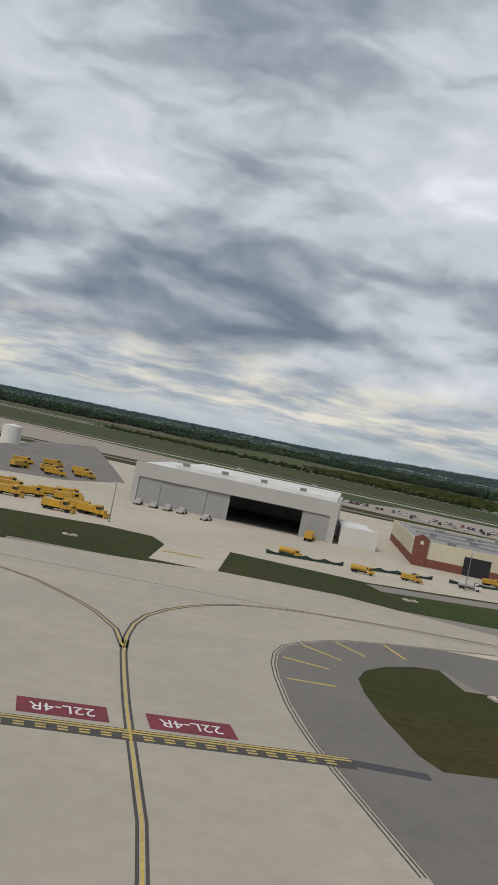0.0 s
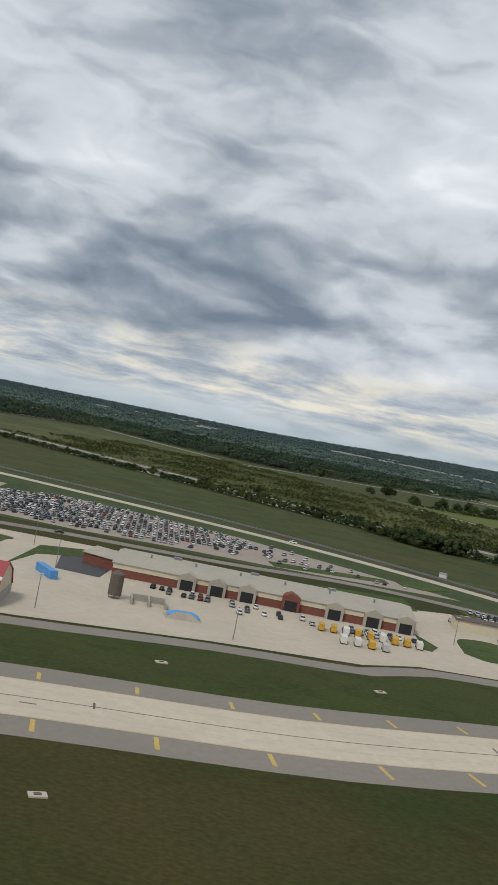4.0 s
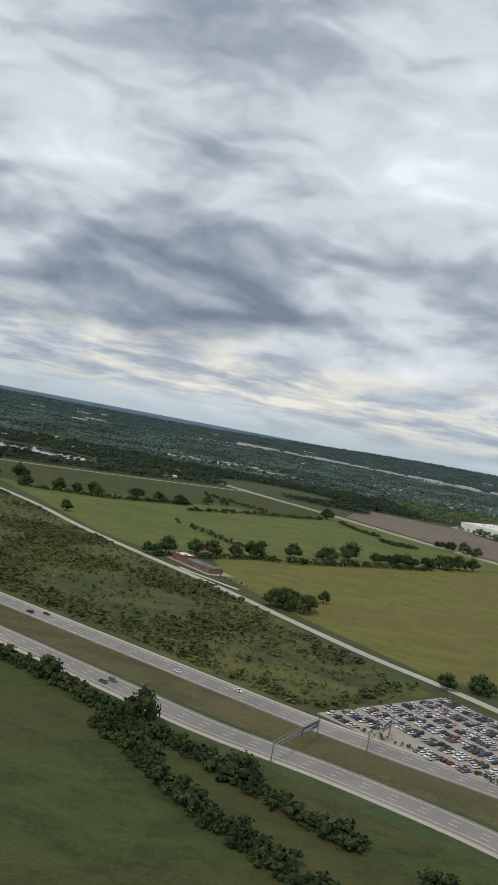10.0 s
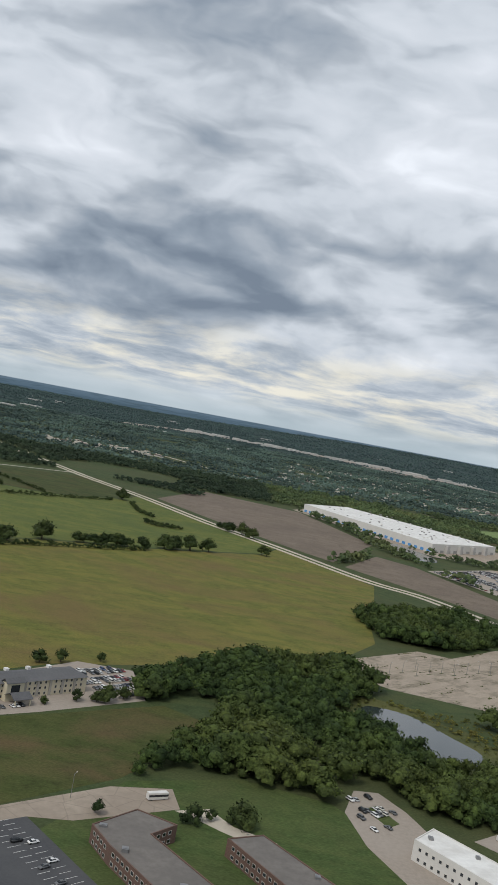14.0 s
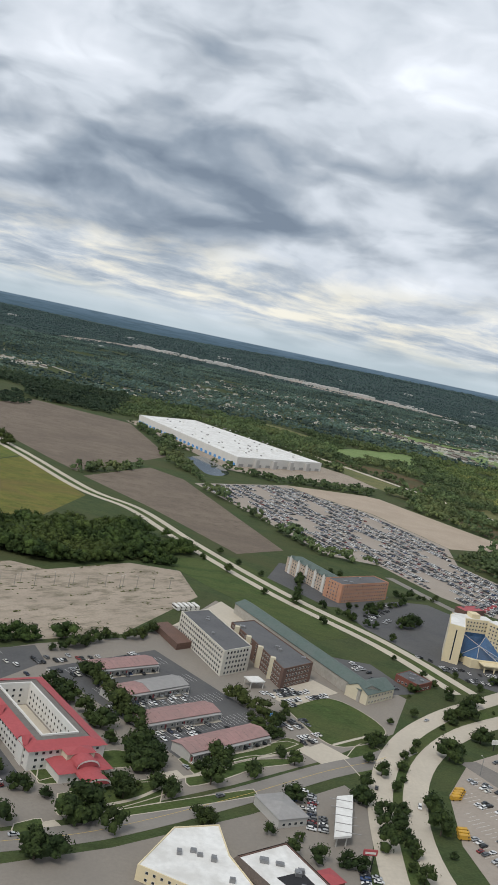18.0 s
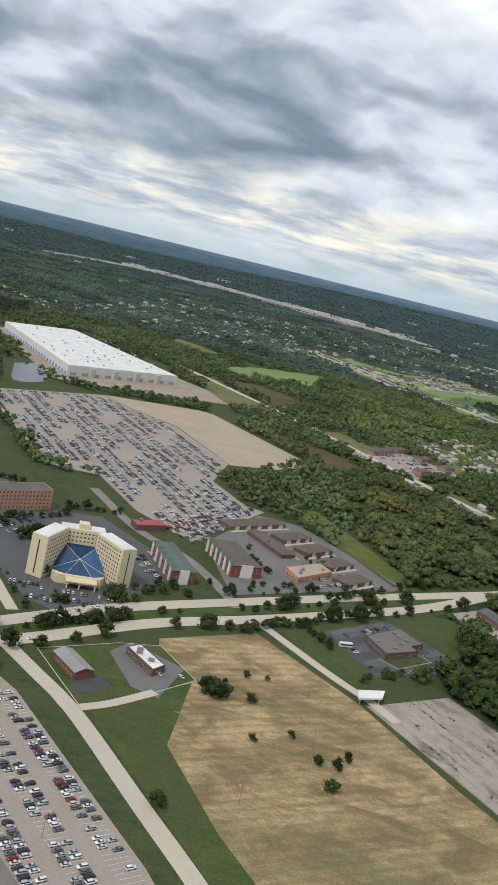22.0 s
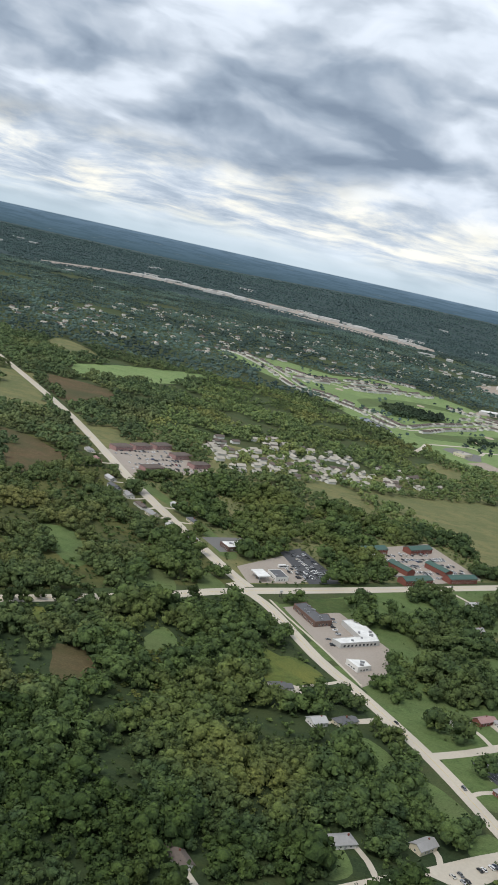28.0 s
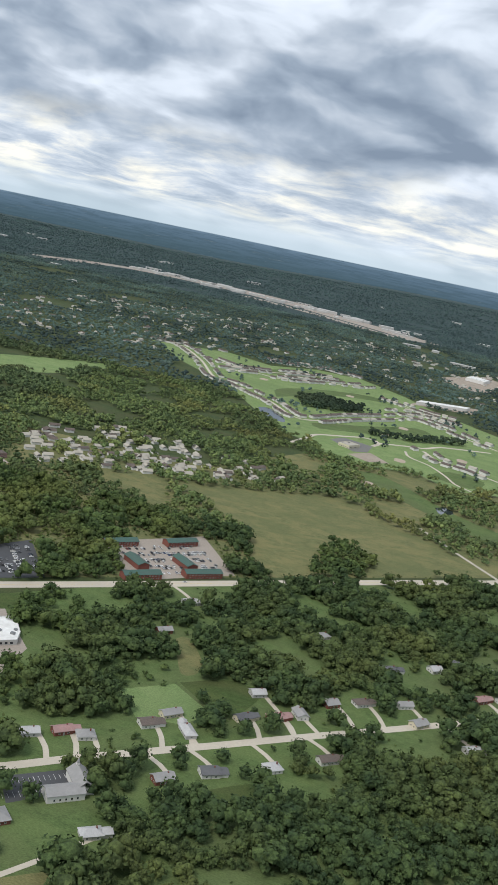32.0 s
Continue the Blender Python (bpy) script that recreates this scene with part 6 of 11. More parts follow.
flat_building("white_block", [(1228, 597), (1239, 611), (1272, 573), (1258, 560)], 8.5, M["whitewall"], M["whiteroof"], "long white block with a white flat roof", "building", 2, 3.4, (1.4, 1.4), None, "", 0.6, 4, 5)


def make_renovated_hotel():
    r = flat_building("scaffolded_hotel", [(1312, 625), (1351, 656), (1344, 667), (1303, 636)], 14.6, M["whitewall"], M["greyroof"], "white five-storey hotel under scaffolding with a grey roof", "hotel", 5, 3.1, (1.3, 1.4), None, "", 0.7, 9, 6)
    cx, cy = (1312 + 1351 + 1344 + 1303) / 4, (625 + 656 + 667 + 636) / 4
    u = Vector((39, 31)).normalized()
    n = Vector((u.y, -u.x))
    o = Vector((1313 - cx, 626 - cy))
    for k in range(6):
        for j in range(5):
            a = o + u * (j * 2.2) + n * 0.1
            b = a + u * 2.0 + n * 1.2
            Shape().prism([(a.x, a.y), ((a + u * 2.0).x, (a + u * 2.0).y), (b.x, b.y), ((a + n * 1.2).x, (a + n * 1.2).y)], 1.6 + k * 2.2, 1.72 + k * 2.2).under("scaffold_deck", M["timber"] if (j + k) % 3 else M["orange"], r)
    for j in range(6):
        a = o + u * (j * 2.2) + n * 1.25
        Shape().tube((a.x, a.y, -0.2), (a.x, a.y, 14.4), 0.06, 0.06, 5).under("scaffold_pole", M["steel"], r)
    for j, (s0, s1) in enumerate(((0.5, 5), (6, 9), (22, 26))):
        a = o + u * s0 - n * 0.8
        b = o + u * s1 - n * (2.2 + j)
        c = o + u * s1 - n * 0.8
        d = o + u * s0 - n * (2.2 + j)
        Shape().prism([tuple(a), tuple(c), tuple(b), tuple(d)], 14.15, 14.35).under("roof_membrane", M["green"], r, "bright green roofing sheet")
    Shape().prism([tuple(o + n * 2), tuple(o + u * 9 + n * 2), tuple(o + u * 9 + n * 8), tuple(o + n * 8)], 0, 3.6).under("porch", M["brick"], r)
    Shape().prism([tuple(o + n * 1.6 - u * 0.5), tuple(o + u * 9.5 + n * 1.6), tuple(o + u * 9.5 + n * 8.5), tuple(o - u * 0.5 + n * 8.5)], 3.6, 4.0).under("porch_roof", M["redroof"], r)


make_renovated_hotel()


def make_courtyard_hotel():
    """White four-wing hotel with red roofs round a court."""
    root = base_of("courtyard_hotel", 1388, 674, turned((1388, 674), (1348, 735)), "white three-storey hotel with red roofs round a court", "hotel")
    CLEAR.append([(1380, 660), (1340, 735), (1368, 765), (1425, 720), (1435, 690), (1415, 665)])
    L, W, d, h = 73, 36, 10, 9.0

    # local x runs along the long side, y to the right of it: an outer wall, a red slope, a flat ring and the court
    ring = [(0, -W), (L, -W), (L, 0), (0, 0)]

    def band(name, mat, outer, zo, inner, zi):
        v = [(*p, zo) for p in outer] + [(*p, zi) for p in inner]
        Shape().add(v, [(k, (k + 1) % 4, 4 + (k + 1) % 4, 4 + k) for k in range(4)]).under(name, mat, root)
    band("wall", M["whitewall"], ring, -0.3, ring, h)
    band("roof_slope", M["redroof"], inset(ring, -0.9), h - 0.1, inset(ring, 5.4), h + 1.7)
    band("eave", M["whitewall"], inset(ring, 0.0), h - 0.12, inset(ring, -0.9), h - 0.1)
    band("flat_roof", M["tarroof"], inset(ring, 5.4), h + 1.5, inset(ring, d), h + 1.4)
    band("court_parapet", M["whitewall"], inset(ring, d - 0.9), h + 2.1, inset(ring, d), h + 2.1)
    band("parapet_side", M["whitewall"], inset(ring, d - 0.9), h + 1.4, inset(ring, d - 0.9), h + 2.1)
    band("court_wall", M["whitewall"], inset(ring, d), h + 2.1, inset(ring, d), 0)
    for z in (0.9, 3.9, 6.8):
        windows_along(root, (L, 0), (0, 0), z, 1.5, 1.4, 3.2)
        windows_along(root, (0, 0), (0, -W), z, 1.5, 1.4, 3.2)
        windows_along(root, (L, -W + d), (0, -W + d), z, 1.4, 1.4, 3.6, margin=d + 1)
        windows_along(root, (L - d, -d), (L - d, -W + d), z, 1.4, 1.4, 3.6)
    for x in (8, 38, 66):
        g = Shape().box(x - 3, -0.6, -0.2, x + 3, 0.7, h + 0.6)
        g.add([(x - 3, 0.7, h + 0.6), (x + 3, 0.7, h + 0.6), (x, 0.7, h + 3.2), (x, -3.4, h + 3.2), (x - 3, -0.6, h + 0.6), (x + 3, -0.6, h + 0.6)], [(1, 0, 2)])
        g.under("gable_bay", M["whitewall"], root)
        Shape().add([(x - 3.4, 1.1, h + 0.4), (x, 1.1, h + 3.4), (x, -3.6, h + 3.4), (x - 3.4, -0.9, h + 0.4), (x + 3.4, 1.1, h + 0.4), (x + 3.4, -0.9, h + 0.4)], [(0, 1, 2, 3), (1, 4, 5, 2)]).under("bay_roof", M["redroof"], root)
    # entrance hall with stepped red roofs
    Shape().box(-13, -W + 3, -0.2, 0, -9, 4.6).under("lobby", M["whitewall"], root)
    Shape().hip(-13, -W + 3, 1.5, -9, 4.6, 3.2, 1.0).under("lobby_roof", M["redroof"], root)
    Shape().box(-6, -W + 8, 4.6, 0, -15, 9).under("stair_tower", M["cream"], root)
    Shape().hip(-6, -W + 8, 0, -15, 9, 2.0, 0.6).under("tower_roof", M["redroof"], root)
    for x in (-22, -14.5):
        for y in (-26, -18):
            Shape().box(x, y, -0.2, x + 0.7, y + 0.7, 3.8).under("porch_post", M["whitewall"], root)
    def barrel(name, x0, x1, y0, y1, z, up):
        """A curved red roof with a white arched front."""
        n = 9
        arc = [((y0 + y1) / 2 - math.cos(math.pi * i / n) * (y1 - y0) / 2, z + up * math.sin(math.pi * i / n)) for i in range(n + 1)]
        v = [(x0, a, b) for a, b in arc] + [(x1, a, b) for a, b in arc]
        Shape().add(v, [(i, i + 1, n + 2 + i, n + 1 + i) for i in range(n)] + [tuple(range(n, -1, -1))]).under(name, M["redroof"], root)
        rim = [(x0 - 0.15, a, b + 0.1) for a, b in arc] + [(x0 - 0.15, a, b - 0.7) for a, b in arc]
        Shape().add(rim, [(i + 1, i, n + 1 + i, n + 2 + i) for i in range(n)]).under("arched_fascia", M["whitewall"], root)
    barrel("porch_roof", -24, -13.0, -27.5, -16, 4.0, 2.6)
    barrel("lobby_vault", -13.2, -5, -27, -16.5, 6.4, 3.0)
    Shape().box(15, -W + d + 4, 0, 25, -d - 5, 0.12).under("court_pool", M["pool"], root, "turquoise pool in the court")
    Shape().box(d + 1, -W + d + 1, 0, L - d - 1, -d - 1, 0.06).under("court_floor", M["roadc"], root)


make_courtyard_hotel()
r = flat_building("white_tower_hotel", [(1472, 828), (1489, 846), (1462, 905), (1444, 889)], 16, M["gablewhite"], M["darkroof"], "white six-storey hotel slab with a dark flat roof", "hotel", 5, 2.9, (1.7, 1.7), None, "", 0.7, 4, 9)
Shape().prism([(-22, -8), (-12, 2), (-30, 32), (-38, 24)], -0.2, 4.2).under("side_wing", M["brick2"], r, "low brown side wing")
r = flat_building("dark_brick_hotel", [(1508, 826), (1528, 848), (1494, 912), (1478, 898), (1492, 868)], 12.6, M["brick2"], M["darkroof"], "long brown brick hotel with tan bays and dark roof", "hotel", 4, 3.0, (1.4, 1.5), None, "", 0.7, 5, 10)
for i in range(4):
    t = Vector((1479, 895)).lerp(Vector((1508, 828)), (i + 0.4) / 4.2) - Vector((1500, 870.4))
    Shape().box(t.x - 1.6, t.y - 1.6, -0.2, t.x + 1.6, t.y + 1.6, 13.4).under("tan_bay", M["cream"], r)
c = base_of("entrance_canopy", 1492, 822, 30, "white canopy on posts before the hotel entrance", "canopy")
Shape().box(-5, -4, 4.2, 5, 4, 4.8).under("canopy_roof", M["whiteroof"], c)
for x in (-4.5, 4.1):
    for y in (-3.6, 3.2):
        Shape().box(x, y, -0.2, x + 0.4, y + 0.4, 4.2).under("post", M["frame"], c)
pitched_building("green_terrace", (1483, 962), (1556, 829), 15, 7.2, 3.2, M["concwall"], M["greenroof"], "very long terrace building with a dull green roof", "hotel", 0)
pitched_building("green_lodge", (1560, 826), (1580, 846), 16, 6.4, 4.0, M["cream"], M["greenroof"], "cream lodge with a steep green roof and gables", "hotel", 2, 3.2, (1.3, 1.3))
flat_building("diner", [(1588, 880), (1600, 893), (1612, 878), (1600, 866)], 5, M["brick"], M["darkroof"], "small brick restaurant with a dark roof", "restaurant", 1, 3, (1.6, 1.4), None, "", 0.5, 4, 12)
for i, (p, q) in enumerate((((1401, 789), (1435, 817)), ((1417, 759), (1453, 794)), ((1434, 733), (1471, 765)), ((1457, 710), (1496, 747)))):
    r = pitched_building("motel_row", p, q, 13, 4.4, 1.5, M["greywall"], M["pinkroof"], "low motel row with a faded pink and grey roof", "motel", 1, 3.4, (1.2, 1.3), "motel rows")
    w = math.hypot(q[0] - p[0], q[1] - p[1])
    if i == 1:
        Shape().gable(w * 0.46, -0.3, w + 0.3, 13.3, 4.52, 1.54, 0.5).under("grey_roof", M["greyroof"], r, "weathered grey half of the roof")
    for k in range(1, 12):
        x = k * w / 12
        Shape().add([(x - 0.06, -0.5, 4.7), (x + 0.06, -0.5, 4.7), (x + 0.06, 6.5, 6.24), (x - 0.06, 6.5, 6.24), (x - 0.06, 13.5, 4.7), (x + 0.06, 13.5, 4.7)], [(0, 1, 2, 3), (3, 2, 5, 4)]).under("roof_seam", M["brownroof"], r)
    Shape().box(-0.4, -2.6, 0, w + 0.4, 0, 0.2).under("walkway", M["roadc"], r)
    Shape().box(0, -2.4, 3.9, w, -0.05, 4.15).under("porch_roof", M["greyroof"], r)
    for k in range(9):
        Shape().box(0.2 + k * (w - 0.6) / 8, -2.35, 0.2, 0.4 + k * (w - 0.6) / 8, -2.15, 3.9).under("porch_post", M["frame"], r)
    for k in range(8):
        Shape().box(1.0 + k * w / 8.2, -0.1, 0.2, 2.0 + k * w / 8.2, 0, 2.3).under("door", M["door"] if k % 2 else M["redroof"], r)


def make_gold_hotel():
    """Sand-coloured hotel: three slabs bent round a blue glass atrium, with a low entrance block in front."""
    root = base_of("atrium_hotel", 1664, 948, 12, "tall sand yellow hotel bent round a blue glass atrium", "hotel")
    root.location, root.scale = place(1668, 951, 0).translation, (K * 0.87, K * 0.9, K)
    CLEAR.append([(1625, 950), (1650, 990), (1700, 975), (1700, 925), (1655, 918)])
    h = 27

    def slab(cx, cy, turn, w, d, hh, inner=True):
        m = pose(cx, cy, 0, 0, 0, turn)
        loc = [tuple((m @ Vector((a, b, 0))).xy) for a, b in ((-w / 2, -d / 2), (w / 2, -d / 2), (w / 2, d / 2), (-w / 2, d / 2))]
        wall = Shape().prism(loc, -0.3, hh).under("wall", M["gold"], root)
        Shape().prism(inset(loc, 0.6), hh, hh + 0.3).under("roof", M["whiteroof"], root)
        for k in range(9):
            for e in (0, 2):
                windows_along(root, loc[e], loc[(e + 1) % 4], 2.0 + k * 2.75, 1.5, 1.3, 3.0, margin=1.2)
        for e in (1, 3):
            windows_along(root, loc[e], loc[(e + 1) % 4], 2.0, 1.2, 23, 20, "tall_window", 2)
        return loc
    slab(-25, 12, 62, 34, 13, h + 1)
    slab(0, 32, 2, 34, 13, h)
    slab(25, 13, -58, 34, 13, h)
    Shape().box(-4, 27, h, 4, 36, h + 3.5).under("lift_tower", M["gold"], root)
    top, low = (0, 24, 20), 4.5
    rim = [(-20, 6, low), (-11, -7, low), (11, -7, low), (20, 6, low), (13, 25, 17), (-13, 25, 17)]
    for i in range(5):
        a, b = rim[i], rim[(i + 1) % 6]
        if i in (3,):
            pass
        pk = (0, 12, 11) if i != 1 else (0, 12, 11)
        Shape().add([a, b, pk, (a[0], a[1], a[2] - 0.3), (b[0], b[1], b[2] - 0.3), (pk[0], pk[1], pk[2] - 0.3)], [(0, 1, 2), (5, 4, 3), (0, 3, 4, 1), (1, 4, 5, 2), (2, 5, 3, 0)]).under("glass_facet", BLUEGLASS, root)
    a, b, pk = rim[5], rim[0], (0, 12, 11)
    Shape().add([a, b, pk], [(0, 1, 2)]).under("glass_facet", BLUEGLASS, root)
    Shape().add([(-13, 25, 17), (13, 25, 17), (0, 12, 11)], [(0, 2, 1)]).under("glass_facet", BLUEGLASS, root)
    for i in range(6):
        Shape().tube(rim[i], (0, 12, 11), 0.2, 0.2, 5).under("glazing_rib", M["frame"], root)
    Shape().prism([(-20, 6), (-11, -7), (11, -7), (20, 6), (13, 25), (-13, 25)], -0.2, low - 0.3).under("atrium_base", M["gold"], root)
    Shape().prism([(-17, -9), (16, -9), (19, -3), (11, -7), (-11, -7), (-20, -2)], -0.2, 6.2).under("entrance_block", M["gold"], root)
    Shape().box(-10, -18, 4.6, 13, -9, 5.4).under("porch_roof", M["gold"], root)
    for x in (-9, 0, 11.5):
        Shape().box(x, -17.5, -0.2, x + 0.9, -16.6, 4.6).under("porch_post", M["gold"], root)


make_gold_hotel()
flat_building("orange_brick_hotel", [(1573, 1047), (1620, 1089), (1609, 1103), (1561, 1062)], 16, M["orange"], M["darkroof"], "five-storey orange brick hotel with a flat roof", "hotel", 5, 3.3, (1.5, 1.5), None, "", 0.8, 4, 14)
r_long_green_hotel = pitched_building("long_green_hotel", (1533, 1122), (1564, 1066), 16, 14, 2.5, M["pinkwall"], M["greenroof"], "long pale brick hotel with a green roof", "hotel", 5, 3.3, (1.4, 1.5), "", True, (0, 1, 2, 3))
r_green_roof_hotel = pitched_building("green_roof_hotel", (1706, 1040), (1727, 986), 17, 9.5, 3.2, M["brick"], M["greenroof"], "red brick hotel with a grey green roof", "hotel", 3, 3.3, (1.4, 1.4), "", True, (0, 1, 2, 3))
r_arcade_hotel = pitched_building("arcade_hotel", (1746, 1078), (1768, 1027), 24, 9.0, 3.0, M["brick"], M["brownroof"], "red brick hotel with a brown roof and white arches", "hotel", 3, 3.3, (1.4, 1.4), "", True, (0, 1, 2, 3))


def gable_bays(root, length, h, n, depth):
    """Pale gabled bays that stand out of the long front and of the end wall."""
    for i in range(n):
        x = length * (i + 0.5) / n - 1.6
        g = Shape().box(x, -0.7, -0.2, x + 3.2, 0.3, h + 0.8)
        g.add([(x, -0.7, h + 0.8), (x + 3.2, -0.7, h + 0.8), (x + 1.6, -0.7, h + 2.4)], [(0, 1, 2)])
        g.under("gable_bay", M["whitewall"], root)
        Shape().add([(x - 0.3, -1.0, h + 0.6), (x + 1.6, -1.0, h + 2.6), (x + 1.6, 3.5, h + 2.6), (x - 0.3, 1.5, h + 0.6), (x + 3.5, -1.0, h + 0.6), (x + 3.5, 1.5, h + 0.6)], [(0, 1, 2, 3), (1, 4, 5, 2)]).under("bay_roof", M["greenroof"], root)
    Shape().box(length - 0.2, depth * 0.3, -0.2, length + 0.9, depth * 0.7, h + 0.6).under("end_bay", M["whitewall"], root)


gable_bays(r_long_green_hotel, 64, 14, 5, 16)
gable_bays(r_green_roof_hotel, 58, 9.5, 5, 17)
gable_bays(r_arcade_hotel, 55, 9.0, 6, 24)
for p, q, dd in (((1765, 1146), (1814, 1192), 17), ((1820, 1107), (1791, 1154), 14), ((1811, 1141), (1837, 1168), 16), ((1831, 1119), (1854, 1144), 16), ((1848, 1094), (1870, 1117), 15), ((1860, 1061), (1882, 1086), 16)):
    r = pitched_building("motel_block", p, q, dd, 3.4, 3.0, M["brick2"], M["brownroof"], "low motel block with a brown shingle roof and pale gables", "motel", 1, 3.4, (1.2, 1.2), "brown motel blocks", True)
    w = math.hypot(q[0] - p[0], q[1] - p[1])
    for k in range(max(2, int(w / 12))):
        x = (k + 0.5) * w / max(2, int(w / 12)) - 2
        Shape().box(x, -1.2, -0.2, x + 4, 0.4, 3.2).add([(x, -1.2, 3.2), (x + 4, -1.2, 3.2), (x + 2, -1.2, 4.8)], [(0, 1, 2)]).under("gable_porch", M["gablewhite"], r)
        Shape().add([(x - 0.4, -1.5, 3.0), (x + 2, -1.5, 5.0), (x + 2, 3.5, 5.0), (x - 0.4, 1.0, 3.0), (x + 4.4, -1.5, 3.0), (x + 4.4, 1.0, 3.0)], [(0, 1, 2, 3), (1, 4, 5, 2)]).under("porch_roof", M["brownroof"], r)
    Shape().box(-1.5, -4.0, 0, w + 1.5, -1.2, 0.18).under("walkway", M["roadc"], r)
flat_building("tan_restaurant", [(1819, 1046), (1848, 1080), (1839, 1096), (1810, 1066)], 5, M["orange"], M["sand"], "low restaurant with a tan roof", "restaurant", 1, 4, (2, 1.6), None, "", 0.6, 5, 16)
flat_building("small_inn", [(1690, 1085), (1712, 1100), (1706, 1112), (1684, 1096)], 5, M["brick2"], M["redroof"], "small inn with a brown red roof", "building", 0, 3, (1, 1), None, "", 0.4, 2, 17)


def make_warehouse():
    pts = ccw([(1322, 2068), (1502, 1742), (1652, 1892), (1425, 2185)])
    r = flat_building("warehouse", pts, 15, M["whitewall"], M["whiteroof"], "huge white warehouse with a white roof and blue base", "warehouse", 0, parapet=0.6)
    cx, cy = sum(p[0] for p in pts) / 4, sum(p[1] for p in pts) / 4
    a, b, c = Vector((1322 - cx, 2068 - cy)), Vector((1502 - cx, 1742 - cy)), Vector((1652 - cx, 1892 - cy))
    for e0, e1, n in ((a, b, 24), (b, c, 10)):
        u = (e1 - e0).normalized()
        out = Vector((u.y, -u.x))
        ln = (e1 - e0).length
        for i in range(n):
            p = e0 + u * (ln * (i + 0.25) / n)
            q = p + u * (ln * 0.5 / n)
            Shape().prism([tuple(p), tuple(p + out * 0.25), tuple(q + out * 0.25), tuple(q)], 0.2, 4.5).under("dock_door", M["skyblue"] if n == 24 else M["door"], r)
        if n == 10:
            for i in range(1, 5):
                p = e0 + u * (ln * i / 5)
                Shape().prism([tuple(p - u * 4), tuple(p - u * 4 + out * 6), tuple(p + u * 4 + out * 6), tuple(p + u * 4)], -0.2, 13).under("office_bay", M["greywall"], r)
    rs = random.Random(4)
    d = Vector((1425 - cx, 2185 - cy))
    for i in range(60):
        s, t = rs.uniform(0.05, 0.95), rs.uniform(0.06, 0.94)
        p = b + (c - b) * s + (a - b) * t
        Shape().box(p.x - 1.5, p.y - 1.5, 14.6, p.x + 1.5, p.y + 1.5, 16).under("roof_hatch", M["greyroof"] if i % 3 else M["whitewall"], r)


make_warehouse()


# ---- filling stations, shops and offices ----
def canopy(name, pts, h, label, cat="canopy"):
    pts = ccw(pts)
    cx, cy = sum(p[0] for p in pts) / len(pts), sum(p[1] for p in pts) / len(pts)
    r = base_of(name, cx, cy, 0, label, cat)
    loc = [(x - cx, y - cy) for x, y in pts]
    Shape().prism(loc, h, h + 1.0).under("canopy_roof", M["whiteroof"], r)
    for p in inset(loc, 1.6):
        Shape().box(p[0] - 0.25, p[1] - 0.25, -0.2, p[0] + 0.25, p[1] + 0.25, h).under("post", M["frame"], r)
    m = [((loc[0][0] + loc[3][0]) / 2, (loc[0][1] + loc[3][1]) / 2), ((loc[1][0] + loc[2][0]) / 2, (loc[1][1] + loc[2][1]) / 2)]
    for i in range(4):
        x, y = (m[0][k] + (m[1][k] - m[0][k]) * (i + 0.5) / 4 for k in (0, 1))
        Shape().box(x - 0.5, y - 0.4, -0.1, x + 0.5, y + 0.4, 1.9).under("fuel_pump", M["door"], r)
    return r


k = canopy("fuel_canopy", [(1518, 655), (1526, 659), (1532, 696), (1524, 692)], 4.6, "long white fuel canopy on posts")
for i in range(5):
    Shape().box(-5.5 + i * 0.2, -15 + i * 7, 5.6, 5.5, -14.6 + i * 7, 5.75).under("roof_seam", M["greyroof"], k)
pitched_building("station_shop", (1496, 664), (1509, 671), 20, 4.2, 1.6, M["greywall"], M["greyroof"], "filling station shop with a grey roof", "shop", 1, 3, (1.6, 1.4), "", True)
r = flat_building("court_motel", [(1477, 627), (1497, 643), (1515, 613), (1497, 600)], 6, M["brick2"], M["whiteroof"], "square motel with a white roof round a dark court", "motel", 2, 3, (1.2, 1.2), None, "", 0.6, 10, 20)
# the sunken court is added as a dark sheet laid on the roof
Shape().prism([(-5, -3), (5, 4), (10, -4), (1, -10)], 5.64, 5.72).under("court_roof", M["dim"], r)
rim = ccw([(1477 - 1496.5, 627 - 620.75), (1497 - 1496.5, 643 - 620.75), (1515 - 1496.5, 613 - 620.75), (1497 - 1496.5, 600 - 620.75)])
o, n = inset(rim, -1.8), 4
Shape().add([(*p, 3.4) for p in o] + [(*p, 6.3) for p in inset(rim, -0.1)], [(i, (i + 1) % n, n + (i + 1) % n, n + i) for i in range(n)]).under("mansard", M["brownroof"], r, "brown shingle mansard skirt")
r = flat_building("yellow_inn", [(1452, 640), (1470, 648), (1474, 627), (1484, 607), (1470, 598), (1440, 610)], 6, M["gold"], M["whiteroof"], "yellow inn with a white flat roof", "motel", 2, 3, (1.2, 1.2), None, "", 0.6, 7, 21)
pitched_building("red_diner", (1510, 620), (1519, 626), 9, 4, 1.5, M["brick"], M["redroof"], "small diner with a red brown roof", "restaurant", 0, 3, (1, 1), "", True)
patch("pool_terrace", [(1462, 600), (1488, 612), (1494, 592), (1470, 580)], 0.2, M["pinkroof"], "reddish terrace round the pool", "pavement")
patch("swimming_pool", [(1474, 592), (1482, 597), (1486, 593), (1484, 604), (1478, 603), (1472, 600)], 0.3, M["pool"], "small turquoise swimming pool", "pool")
